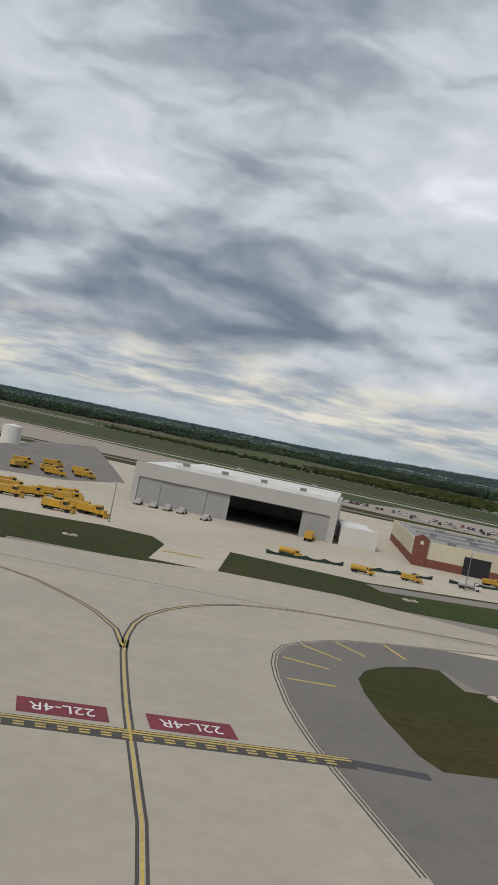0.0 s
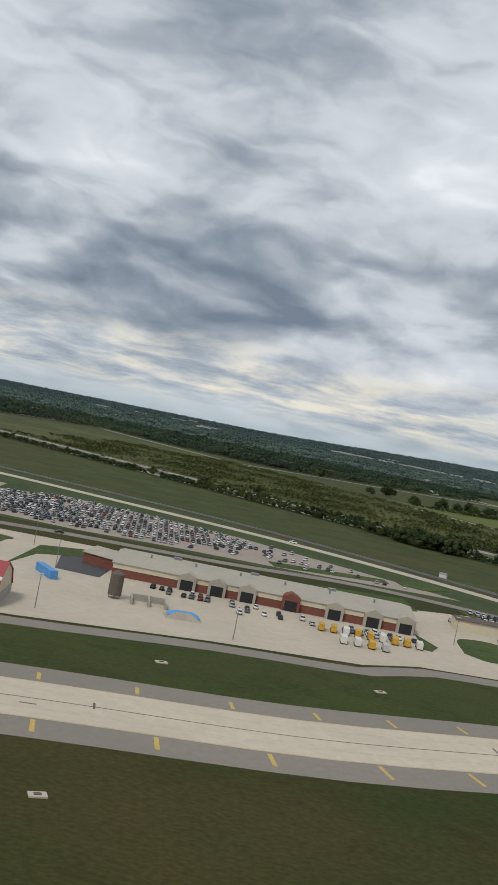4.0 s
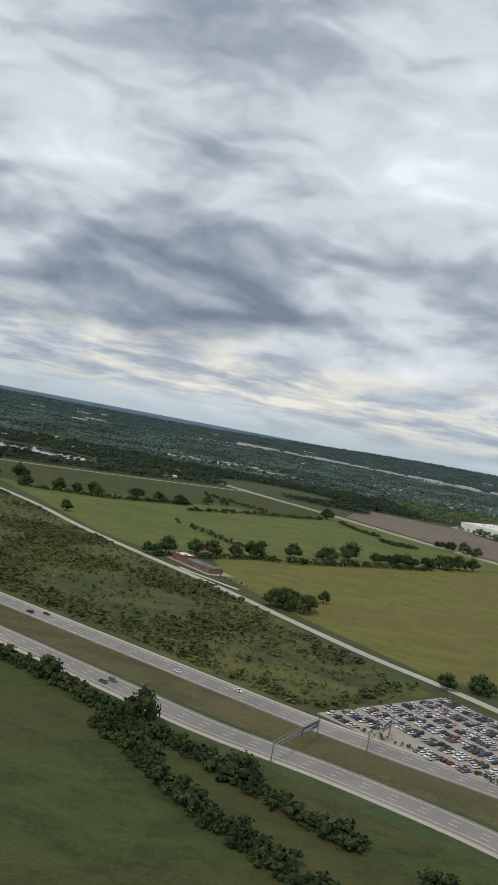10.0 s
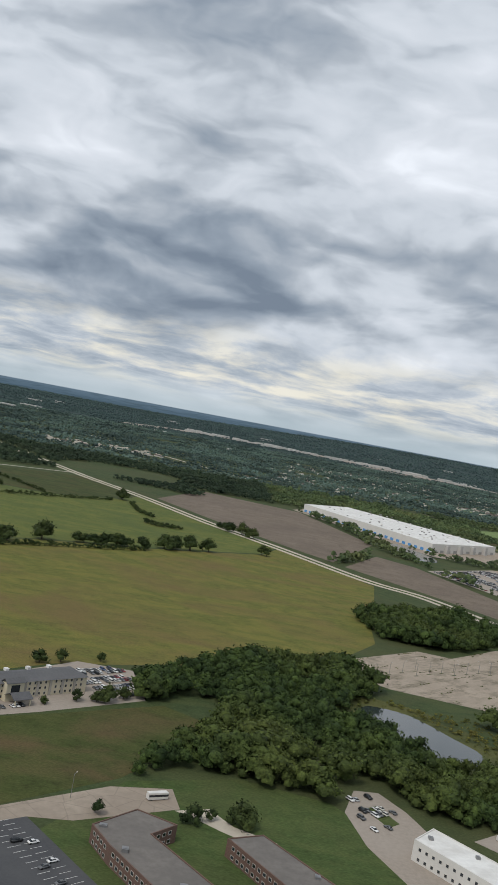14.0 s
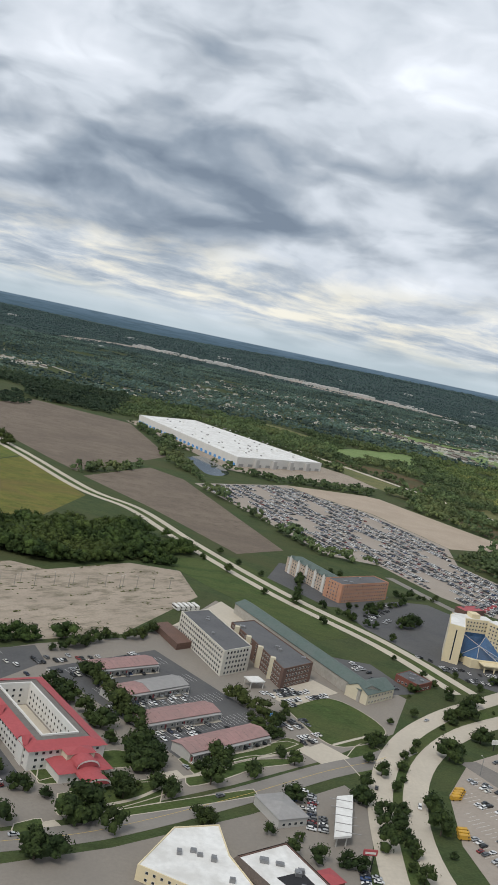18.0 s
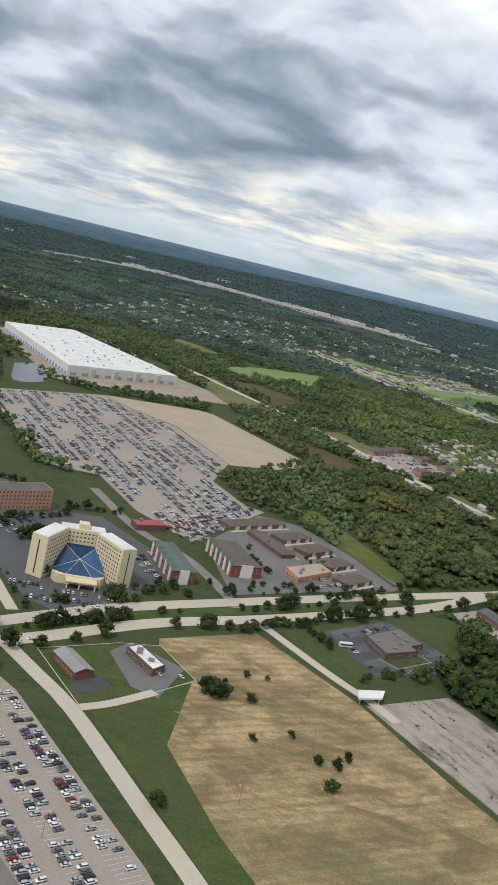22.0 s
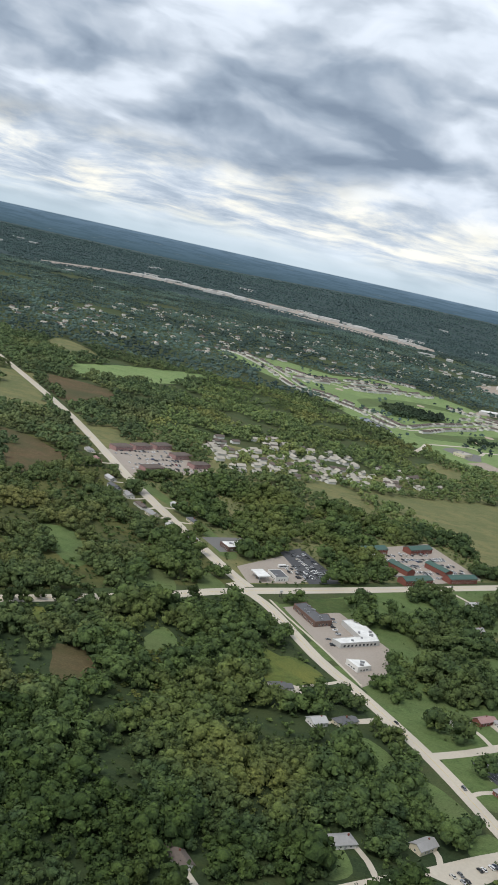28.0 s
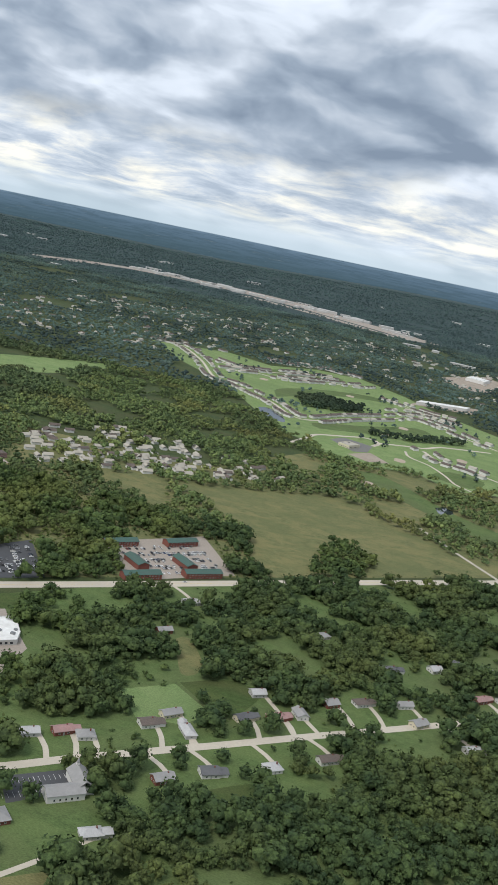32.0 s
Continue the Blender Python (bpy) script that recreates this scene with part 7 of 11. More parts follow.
flat_building("exit_booth", [(1676, 652), (1685, 661), (1699, 640), (1690, 632)], 4, M["cream"], M["darkroof"], "low exit booth with a dark flat roof", "booth", 1, 3, (1.4, 1.2), None, "", 0.5, 3, 31)
flat_building("bank", [(1713, 860), (1720, 867), (1736, 847), (1730, 838)], 4.6, M["brick2"], M["whiteroof"], "low bank with a white flat roof", "bank", 1, 3, (1.8, 1.5), None, "", 0.6, 5, 22)
pitched_building("brick_cottage", (1677, 834), (1692, 815), 11, 4.2, 2.0, M["brick"], M["greyroof"], "brick cottage with a grey roof", "house", 1, 3, (1.3, 1.3))
canopy("field_shelter", [(1846, 861), (1861, 868), (1864, 879), (1847, 872)], 3.4, "white-roofed open shelter by the slab")
flat_building("brown_office", [(1862, 962), (1889, 990), (1903, 969), (1893, 960), (1897, 954), (1873, 937)], 4.4, M["brick2"], M["tarroof"], "low brown office with roof plant", "office", 1, 3.2, (1.8, 1.4), None, "", 0.6, 8, 23)
flat_building("strip_offices", [(1964, 1068), (1975, 1081), (2018, 1000), (2008, 984)], 5, M["brick2"], M["darkroof"], "long low offices in the wood", "office", 1, 3.6, (1.6, 1.3), None, "", 0.5, 12, 24)
flat_building("shop_block", [(2246.7, 1208.5), (2269, 1227.8), (2254.4, 1254), (2267.8, 1265.8), (2282.1, 1241.2), (2285.3, 1227.2), (2253.8, 1202.2)], 4.4, M["greywall"], M["whiteroof"], "white shop block with a flat white roof", "shop", 1, 4, (2.4, 2), (0, 1, 5), "", 0.6, 9, 25)
flat_building("dark_shops", [(2212.6, 1263.3), (2222.6, 1274.5), (2235.1, 1254.5), (2242.2, 1259.4), (2246, 1245.7), (2232.1, 1233.6)], 5, M["brick2"], M["darkroof"], "row of dark-roofed shops", "shop", 1, 4, (2, 1.6), None, "", 0.6, 10, 26)
flat_building("corner_shop", [(2258, 1175), (2272, 1181), (2277, 1173), (2267, 1164)], 4.5, M["whitewall"], M["whiteroof"], "small white corner shop", "shop", 1, 3, (1.6, 1.4), None, "", 0.5, 4, 27)
canopy("fuel_canopy", [(2169, 1323), (2179, 1331), (2188, 1316.5), (2178, 1308)], 4.8, "flat fuel canopy at the crossroads")
flat_building("station_store", [(2184, 1337), (2195, 1346), (2204, 1330), (2193, 1321)], 4.5, M["whitewall"], M["darkroof"], "low station store with a dark roof", "shop", 1, 3, (1.6, 1.4), None, "", 0.5, 3, 28)
flat_building("white_roof_shop", [(2132, 1388), (2154, 1407), (2162, 1393), (2142, 1374)], 4.6, M["brick2"], M["whiteroof"], "small shop with a bright white roof", "shop", 1, 3, (1.8, 1.5), None, "", 0.5, 2, 29)
for p, q in (((2277, 1472), (2304, 1498)), ((2331, 1516), (2357, 1542)), ((2330, 1442), (2310, 1462)), ((2372, 1470), (2352, 1490)), ((2318, 1400), (2347, 1425)), ((2367, 1442), (2398, 1466))):
    pitched_building("terrace_house", p, q, 12, 5.2, 2.4, M["brick"], M["tealroof"], "red brick terrace with a dark green roof", "terrace", 2, 3.2, (1.2, 1.2), "green-roofed terraces")
for i, (x, y) in enumerate(((1956, 1672), (1976, 1702), (1998, 1732), (2030, 1700), (2060, 1672), (2012, 1600))):
    pitched_building("apartment_block", (x, y), (x + 18, y + 22), 14, 6, 2.6, M["pinkroof"], M["brownroof"], "brick apartment block with a brown roof", "apartments", 2, 3.2, (1.2, 1.2), "apartment blocks", True)
flat_building("farm_school", [(791.9, 970.2), (815, 938), (826, 946), (802.9, 978.2)], 4.2, M["brick2"], M["tarroof"], "low brown brick school with a grey flat roof", "school", 1, 3.2, (1.4, 1.3), None, "", 0.5, 6, 41)
flat_building("school_hall", [(782, 984), (791.8, 970.4), (802.8, 978.4), (793, 992)], 6.2, M["brick"], M["whiteroof"], "tall brick hall with a white flat roof", "school", 1, 3.2, (1.4, 1.8), None, "", 0.6, 3, 42)
strip("school_drive", [(790, 945), (800, 930), (812, 917), (824, 903), (838, 888)], 4, 0.11, M["roadc"], "pale concrete drive before the school", "driveway")
patch("farm_school_yard", clear([(774, 990), (814, 930), (836, 944), (800, 1000)]), 0.09, M["lotpale"], "pale paved yard of the low building", "pavement")
pitched_building("white_barn", (726, 1962), (744, 1975), 12, 4.5, 2, M["whitewall"], M["whiteroof"], "small white barn by the far road", "barn")

flat_building("long_shed", [(2615, 3020), (2628, 3060), (2760, 3130), (2748, 3090)], 8, M["whitewall"], M["whiteroof"], "long white shed beyond the golf course", "shed", 0, 6, (2, 2), None, "", 0.4, 4, 51)
flat_building("far_store", [(2800, 3900), (2830, 3990), (2890, 3960), (2860, 3870)], 11, M["whitewall"], M["whiteroof"], "large white store far off", "store", 0, 6, (2, 2), None, "", 0.5, 6, 52)
flat_building("golf_clubhouse", [(2462, 2262), (2480, 2290), (2500, 2278), (2482, 2250)], 6, M["cream"], M["tanroof"], "pale golf clubhouse beside its car park", "clubhouse", 1, 4, (1.8, 1.6), None, "", 0.5, 4, 53)


# ---- houses ----
HOUSE_WALLS = ("whitewall", "whitewall", "cream", "greywall", "brick")
HOUSE_ROOFS = ("paleroof", "greyroof", "darkroof", "greyroof", "brownroof", "paleroof", "darkroof", "greyroof", "pinkroof", "paleroof")


def house(x, y, turn, i):
    rs = random.Random(i * 7 + 1)
    w, d = rs.uniform(11, 15), rs.uniform(7.5, 9.5)
    wall, roof = HOUSE_WALLS[i % 5], HOUSE_ROOFS[(i * 3 + 1) % 10]
    c, s = math.cos(radians(turn)), math.sin(radians(turn))
    p = (x - c * w / 2 + s * d / 2, y - s * w / 2 - c * d / 2)
    q = (p[0] + c * w, p[1] + s * w)
    names = {"whitewall": "white", "cream": "cream", "brick": "red brick", "greywall": "grey", "brick2": "brown brick"}
    rn = {"paleroof": "pale", "greyroof": "grey", "darkroof": "dark", "brownroof": "brown", "pinkroof": "faded red"}
    r = pitched_building("house", p, q, d, 2.8, 2.3, M[wall], M[roof], f"small {names[wall]} house with a {rn[roof]} shingle roof", "house", 1, 3.0, (1.2, 1.1), "houses in the wood", i % 3 == 0, (0, 1, 2, 3), 0.6, w * 0.45)
    Shape().box(w * 0.7, d * 0.45, 4.0, w * 0.7 + 0.8, d * 0.45 + 0.8, 6.0).under("chimney", M["brick"], r)
    if i % 2:
        Shape().box(w, 0.8, -0.2, w + 5.5, d - 1, 2.4).under("garage", M[wall], r)
        Shape().gable(w, 0.8, w + 5.5, d - 1, 2.42, 1.5, 0.4).under("garage_roof", M[roof], r)
    near = min(((math.hypot(k[0] - x, k[1] - y), tuple(k)) for line in (STREET, SIDEST, SOUTH, MAIN, NORTH) for k in smooth(line, 4.0)), key=lambda k: k[0])
    if near[0] < 75:
        strip("driveway", [(x + c * w * 0.5, y + s * w * 0.5), ((x + near[1][0]) / 2 + c * w * 0.4, (y + near[1][1]) / 2 + s * w * 0.4), near[1]], 3.6, 0.11 + 0.0015 * (i % 30), M["roadc"], "pale concrete driveway of a house", "driveway", 6)
        LINES.append(([(x, y), near[1]], 4))
    CLEAR.append([(x - 13, y - 19), (x + 15, y - 17), (x + 14, y + 10), (x - 13, y + 11)])
    return r


STREET_TURN = 36.5
for i, (x, y) in enumerate(((2371, 1132), (2403, 1166), (2414, 1186), (2430, 1169), (2428, 1108), (2453, 1128), (2490, 1152), (2462, 1206), (2466, 1248), (2484, 1219), (2500, 1233), (2524, 1180), (2504, 1385), (2383, 1385), (2377, 1314),
                           (2564, 1350), (2603, 1374), (2629, 1392), (2650, 1400), (2639, 1336), (2576, 1291), (2543, 1276), (2587, 1266), (2625, 1245), (2356, 1033), (2210, 1104), (2239, 1068), (2256, 1076), (2338, 1118), (2356, 1130), (2256, 944), (2179, 895), (2300, 958), (2405, 1040), (2520, 1262), (2660, 1345))):
    house(x, y, STREET_TURN + (i * 37 % 5 - 2) * 4 + (90 if i % 7 == 3 else 0), i)
for i, (x, y) in enumerate(((2018, 1480), (2036, 1455), (2054, 1432), (2080, 1405), (2104, 1384), (1996, 1500), (2070, 1482), (2095, 1443), (1985, 1530), (1950, 1600), (1930, 1640))):
    house(x, y, -58 + 6 * (i % 3), 50 + i)


def make_chapel():
    a = pitched_building("chapel", (2374, 1056), (2392, 1069), 11, 4.2, 2.6, M["whitewall"], M["greyroof"], "white chapel with grey roofs and a small steeple", "chapel", 1, 3.4, (1.2, 1.6))
    Shape().box(18, 4, -0.2, 29, 24, 4.6).under("nave", M["whitewall"], a)
    s = Shape().gable(4, -29, 24, -18, 4.62, 4.2, 0.5)
    s.v = [(-y, x, z) for x, y, z in s.v]
    s.under("nave_roof", M["greyroof"], a)
    Shape().box(22.6, 21, 6, 24.4, 22.8, 10).under("steeple", M["whitewall"], a)
    Shape().tube((23.5, 21.9, 10), (23.5, 21.9, 13), 1.3, 0.05, 4).under("spire", M["greyroof"], a)


make_chapel()


def far_houses():
    """Small homes of the far neighbourhoods, and pale sheds towards the horizon: too many to count."""
    rs = random.Random(12)
    walls, roofs, grey = Shape(), Shape(), Shape()
    zones = [([(2014, 1870), (2150, 2010), (2374, 1950), (2410, 1900), (2280, 1800), (2100, 1710)], 120, 12), ([(1200, 2700), (1900, 2900), (2300, 3600), (3200, 3000), (3400, 3800), (2600, 4600), (1500, 4200)], 420, 14), ([(700, 2750), (1000, 2950), (930, 3100), (650, 2950)], 60, 16), ([(-300, 2500), (500, 2300), (560, 2600), (-200, 3000)], 50, 18)]
    for poly, n, size in zones:
        xs, ys = [p[0] for p in poly], [p[1] for p in poly]
        k = 0
        while k < n:
            x, y = rs.uniform(min(xs), max(xs)), rs.uniform(min(ys), max(ys))
            if not inside(np.array([x]), np.array([y]), poly)[0]:
                continue
            k += 1
            w, d, t = size * rs.uniform(0.8, 1.2), size * rs.uniform(0.55, 0.75), rs.choice((0.6, 0.65, 2.2, 1.0))
            c, s = math.cos(t), math.sin(t)
            a, b = Shape().box(-w / 2, -d / 2, -0.2, w / 2, d / 2, 3.4), Shape().gable(-w / 2, -d / 2, w / 2, d / 2, 3.4, 2.6, 0.5)
            for src, dst in ((a, walls), (b, roofs if rs.random() < 0.35 else grey)):
                dst.add([(x + c * px - s * py, y + s * px + c * py, z) for px, py, z in src.v], src.f)
            r_ = 9 if y < 2300 else 13
            CLEAR.append([(x - r_, y - r_ * 2), (x + r_, y - r_ * 2), (x + r_, y + r_), (x - r_, y + r_)])
    rows = [[(1888, 3164), (1966, 3142), (2060, 2960), (2145, 2720), (2206, 2672), (2255, 2609), (2300, 2557), (2361, 2445), (2405, 2459), (2468, 2571), (2539, 2673), (2602, 2765), (2666, 2727), (2723, 2644), (2780, 2584)], [(2143, 2876), (2205, 2937), (2278, 2930), (2370, 3030), (2456, 3101), (2485, 3153)],
            [(2208, 3237), (2285, 3278), (2363, 3333), (2448, 3282)], [(2619, 2390), (2648, 2317), (2698, 2298), (2747, 2258), (2800, 2220)], [(2548, 2978), (2604, 2919), (2645, 2888), (2699, 2879)], [(2090, 3010), (2160, 2960), (2240, 3010), (2300, 3090), (2390, 3150)], [(2560, 2790), (2620, 2850), (2700, 2800)]]
    for row in rows:
        line = smooth(row, 17.0)
        strip("golf_street", row, 7, 0.16, M["roadc"], "pale street of the golf course homes")
        for d in (-19, 19):
            for (x, y), e in zip(offset(line, d), np.gradient(line, axis=0)):
                if rs.random() < 0.2:
                    continue
                w, dd, t = 15 * rs.uniform(0.8, 1.2), 10 * rs.uniform(0.8, 1.2), math.atan2(e[1], e[0]) + rs.uniform(-0.2, 0.2)
                c, s = math.cos(t), math.sin(t)
                a, b = Shape().box(-w / 2, -dd / 2, -0.2, w / 2, dd / 2, 4.4), Shape().gable(-w / 2, -dd / 2, w / 2, dd / 2, 4.4, 2.8, 0.5)
                for src, dst in ((a, walls), (b, roofs if rs.random() < 0.75 else grey)):
                    dst.add([(x + c * px - s * py, y + s * px + c * py, z) for px, py, z in src.v], src.f)
    walls.thing("far_house_walls", M["whitewall"], "pale walls of far homes among trees", "houses", "", "stuff")
    roofs.thing("far_house_roofs", M["brownroof"], "brown roofs of far homes among trees", "houses", "", "stuff")
    grey.thing("far_house_grey_roofs", M["tanroof"], "pale roofs of far homes among trees", "houses", "", "stuff")
    sheds = Shape()
    for i in range(90):
        t = rs.random()
        x, y = 900 + 1800 * t + rs.uniform(-80, 80), 6250 - 750 * t * t + rs.uniform(-160, 160)
        if i > 60:
            x, y = rs.uniform(-600, 3600), rs.uniform(4200, 7800)
        w, d = rs.uniform(25, 110), rs.uniform(20, 50)
        z = float(rise(x, y))
        t = rs.uniform(-0.5, 0.5)
        c, s = math.cos(t), math.sin(t)
        sheds.prism([(x + c * px - s * py, y + s * px + c * py) for px, py in ((-w / 2, -d / 2), (w / 2, -d / 2), (w / 2, d / 2), (-w / 2, d / 2))], z - 2, z + rs.uniform(7, 15))
    sheds.thing("far_sheds", M["greywall"], "pale roofs of sheds near the horizon", "sheds", "", "stuff")
    pale = [(640, 5500), (900, 6120), (1300, 6260), (1700, 6200), (2100, 5960), (2550, 5520), (2700, 5300)]
    for a, b, wide, shift in ((0, 3, 150, -40), (2, 5, 330, 30), (4, 7, 200, -60), (3, 6, 90, -330)):
        strip("far_bare_land", [(x, y + shift) for x, y in pale[a:b]], wide, 0.5 + 0.1 * a, M["lot"], "pale bare land far off", "ground")
    CLEAR.append([(x, y - 400) for x, y in pale[2:6]] + [(x, y + 170) for x, y in pale[5:1:-1]])
    CLEAR.append([(x, y - 260) for x, y in pale[:3]] + [(x, y + 20) for x, y in pale[2::-1]])
    CLEAR.append([(x, y - 320) for x, y in pale[5:]] + [(x, y + 20) for x, y in pale[:4:-1]])


far_houses()
clear([(330, 1930), (450, 1920), (585, 1900), (600, 2110), (520, 2185), (300, 2180)])
patch("far_lake", [(308, 2157), (350, 2132), (404, 2163), (453, 2155), (512, 2166), (566, 2098), (561, 1973), (510, 1981), (440, 2008), (379, 1983), (337, 2023)], 0.1, M["water"], "still lake beyond the fields", "lake", 20)


# ---- vehicles ----
PAINTS = [material(n, c, 0.35, 2.0, 0.04, 0.3, spec=0.5) for n, c in (("white_car_paint", (0.72, 0.72, 0.71)), ("silver_car_paint", (0.42, 0.43, 0.44)), ("black_car_paint", (0.02, 0.021, 0.023)), ("grey_car_paint", (0.12, 0.125, 0.13)),
                                                                      ("red_car_paint", (0.22, 0.025, 0.025)), ("blue_car_paint", (0.04, 0.07, 0.16)), ("pearl_car_paint", (0.60, 0.58, 0.53)), ("dark_blue_car_paint", (0.03, 0.04, 0.07)))]
PAINT_NAMES = ("white", "silver", "black", "grey", "red", "blue", "pearl", "dark blue")
PAINT_SHARE = (0.27, 0.17, 0.24, 0.20, 0.025, 0.015, 0.06, 0.02)


def car_shapes(kind):
    """Side profile drawn across the width: body, glasshouse and four wheels. Nose at +x."""
    L, W = (4.7, 1.82) if kind == 0 else (4.9, 1.92)
    H = 1.45 if kind == 0 else 1.75
    if kind == 0:
        prof = [(-2.35, 0.35), (2.35, 0.35), (2.35, 0.68), (1.35, 0.92), (-1.75, 0.98), (-2.35, 0.92)]
        cab = [(-1.75, 0.96), (1.15, 0.91), (0.35, 1.40), (-1.0, 1.42)]
    else:
        prof = [(-2.45, 0.42), (2.45, 0.42), (2.45, 0.95), (1.45, 1.12), (-2.38, 1.15), (-2.45, 0.8)]
        cab = [(-2.36, 1.13), (1.3, 1.1), (0.55, 1.68), (-2.05, 1.72)]
    body, glass = Shape(), Shape()

    def loft(s, pr, w0, w1, zsplit):
        n = len(pr)
        v = []
        for sy in (-1, 1):
            for x, z in pr:
                v.append((x, sy * (w0 if z < zsplit else w1) / 2, z))
        s.add(v, [tuple(range(n - 1, -1, -1)) if False else tuple(range(n)), tuple(range(2 * n - 1, n - 1, -1))] + [(i, n + i, n + (i + 1) % n, (i + 1) % n) for i in range(n)])
    loft(body, prof, W, W * 0.96, prof[2][1] + 0.05)
    loft(glass, cab, W * 0.9, W * 0.72, cab[0][1] + 0.15)
    roof = [(cab[3][0] - 0.02, cab[3][1]), (cab[2][0] + 0.02, cab[2][1]), (cab[2][0] - 0.1, cab[2][1] + 0.06), (cab[3][0] + 0.12, cab[3][1] + 0.06)]
    loft(body, roof, W * 0.74, W * 0.70, 99)
    wheels = [(sx * 1.42, sy * (W / 2 - 0.1), 0.33) for sx in (-1, 1) for sy in (-1, 1)]
    for s in (body, glass):
        s.v = [(x * 0.92, y * 0.92, z * 0.92) for x, y, z in s.v]
    return body, glass, [(x * 0.92, y * 0.92, z * 0.92) for x, y, z in wheels]


WHEEL = Shape().tube((0, -0.11, 0), (0, 0.11, 0), 0.30, 0.30, 10).mesh("wheel", M["rubber"])
PROTO = {}


def car_proto(kind, paint):
    key = (kind, paint)
    if key not in PROTO:
        body, glass, wheels = CARS[kind]
        r = base_of("car", -4000, -4000, 0, f"{PAINT_NAMES[paint]} parked {'saloon car' if kind == 0 else 'estate car'} on the paving", "car", "cars")
        if (kind, "g") not in PROTO:
            PROTO[(kind, "g")] = glass.mesh("cabin_glass", GLASS)
        shared("body", body.mesh("body", PAINTS[paint]), r)
        shared("cabin_glass", PROTO[(kind, "g")], r)
        for p in wheels:
            shared("wheel", WHEEL, r, p)
        PROTO[key] = r
    return PROTO[key]


CARS = [car_shapes(0), car_shapes(1)]
USED = set()


def park(x, y, turn, rs, z=0.1):
    kind, paint = (0 if rs.random() < 0.55 else 1), rs.choices(range(8), PAINT_SHARE)[0]
    p = car_proto(kind, paint)
    m = place(x, y, z, 0, 0, turn)
    if (kind, paint) not in USED:
        USED.add((kind, paint))
        p.matrix_basis = m @ Matrix.Scale(K, 4)
        return p
    return copy_thing(p, m)


def tri(f):
    return [(f[0], f[i], f[i + 1]) for i in range(1, len(f) - 1)]


def mass_of_cars(name, spots, label, seed, z=0.1):
    """Many parked cars as one object: x, y, turn in degrees."""
    rs = np.random.RandomState(seed)
    V, T, I, count = [], [], [], 0
    spots = np.array(spots)
    kinds = (rs.rand(len(spots)) < 0.45).astype(int)
    paints = rs.choice(8, size=len(spots), p=np.array(PAINT_SHARE) / sum(PAINT_SHARE))
    for k in (0, 1):
        body, glass, wheels = CARS[k]
        w = Shape()
        for p in wheels:
            w.box(p[0] - 0.3, p[1] - 0.1, 0.0, p[0] + 0.3, p[1] + 0.1, 0.6)
        tv = np.array(body.v + glass.v + w.v)
        tt, ti = [], []
        o = 0
        for j, s in enumerate((body, glass, w)):
            for f in s.f:
                for q in tri(f):
                    tt.append([i + o for i in q])
                    ti.append(j)
            o += len(s.v)
        tt, ti = np.array(tt), np.array(ti)
        i = np.where(kinds == k)[0]
        a = np.radians(spots[i, 2])
        c, s = np.cos(a)[:, None], np.sin(a)[:, None]
        vx = tv[:, 0] * c - tv[:, 1] * s + spots[i, 0][:, None]
        vy = tv[:, 0] * s + tv[:, 1] * c + spots[i, 1][:, None]
        vz = np.repeat(tv[:, 2][None] + z, len(i), 0)
        V.append(np.stack([vx, vy, vz], -1).reshape(-1, 3))
        T.append((tt[None] + (count + np.arange(len(i)) * len(tv))[:, None, None]).reshape(-1, 3))
        I.append(np.where(ti[None] == 0, paints[i][:, None], np.where(ti[None] == 1, 8, 9)).ravel())
        count += len(i) * len(tv)
    V, T, I = np.concatenate(V).astype(np.float32), np.concatenate(T).astype(np.int32), np.concatenate(I).astype(np.int32)
    me = bpy.data.meshes.new(name)
    me.vertices.add(len(V))
    me.vertices.foreach_set("co", V.ravel())
    me.loops.add(T.size)
    me.loops.foreach_set("vertex_index", T.ravel())
    me.polygons.add(len(T))
    me.polygons.foreach_set("loop_start", np.arange(0, T.size, 3, dtype=np.int32))
    for m in PAINTS + [GLASS, M["rubber"]]:
        me.materials.append(m)
    me.polygons.foreach_set("material_index", I)
    me.update(calc_edges=True)
    ob = new(name, me)
    ob.matrix_basis = Matrix.Scale(K, 4)
    return tagged(ob, label, "parked cars", "", "stuff")


def rows_in(poly, along, pitch, stall, fill, seed, jitter=0.25, margin=3.0, gap=0.0):
    """Spots in rows that run along a direction (degrees) inside a polygon; each row is two cars deep."""
    rs = random.Random(seed)
    a = radians(along)
    u, n = np.array((math.cos(a), math.sin(a))), np.array((-math.sin(a), math.cos(a)))
    P = np.array(poly)
    s, t = P @ u, P @ n
    out = []
    r = t.min() + 4
    k = 0
    while r < t.max():
        for side in (-2.6, 2.6):
            x = s.min()
            while x < s.max():
                x += stall
                if rs.random() > fill or (gap and math.sin(x * 0.021 + k * 1.7) + math.sin(x * 0.052 + k) > gap):
                    continue
                p = u * (x + rs.uniform(-jitter, jitter)) + n * (r + side + rs.uniform(-jitter, jitter))
                out.append((p[0], p[1], along + 90 + (0 if rs.random() < 0.5 else 180) + rs.uniform(-3, 3)))
        r += pitch
        k += 1
    out = np.array(out)
    return out[inside(out[:, 0], out[:, 1], inset(ccw(poly), margin))]


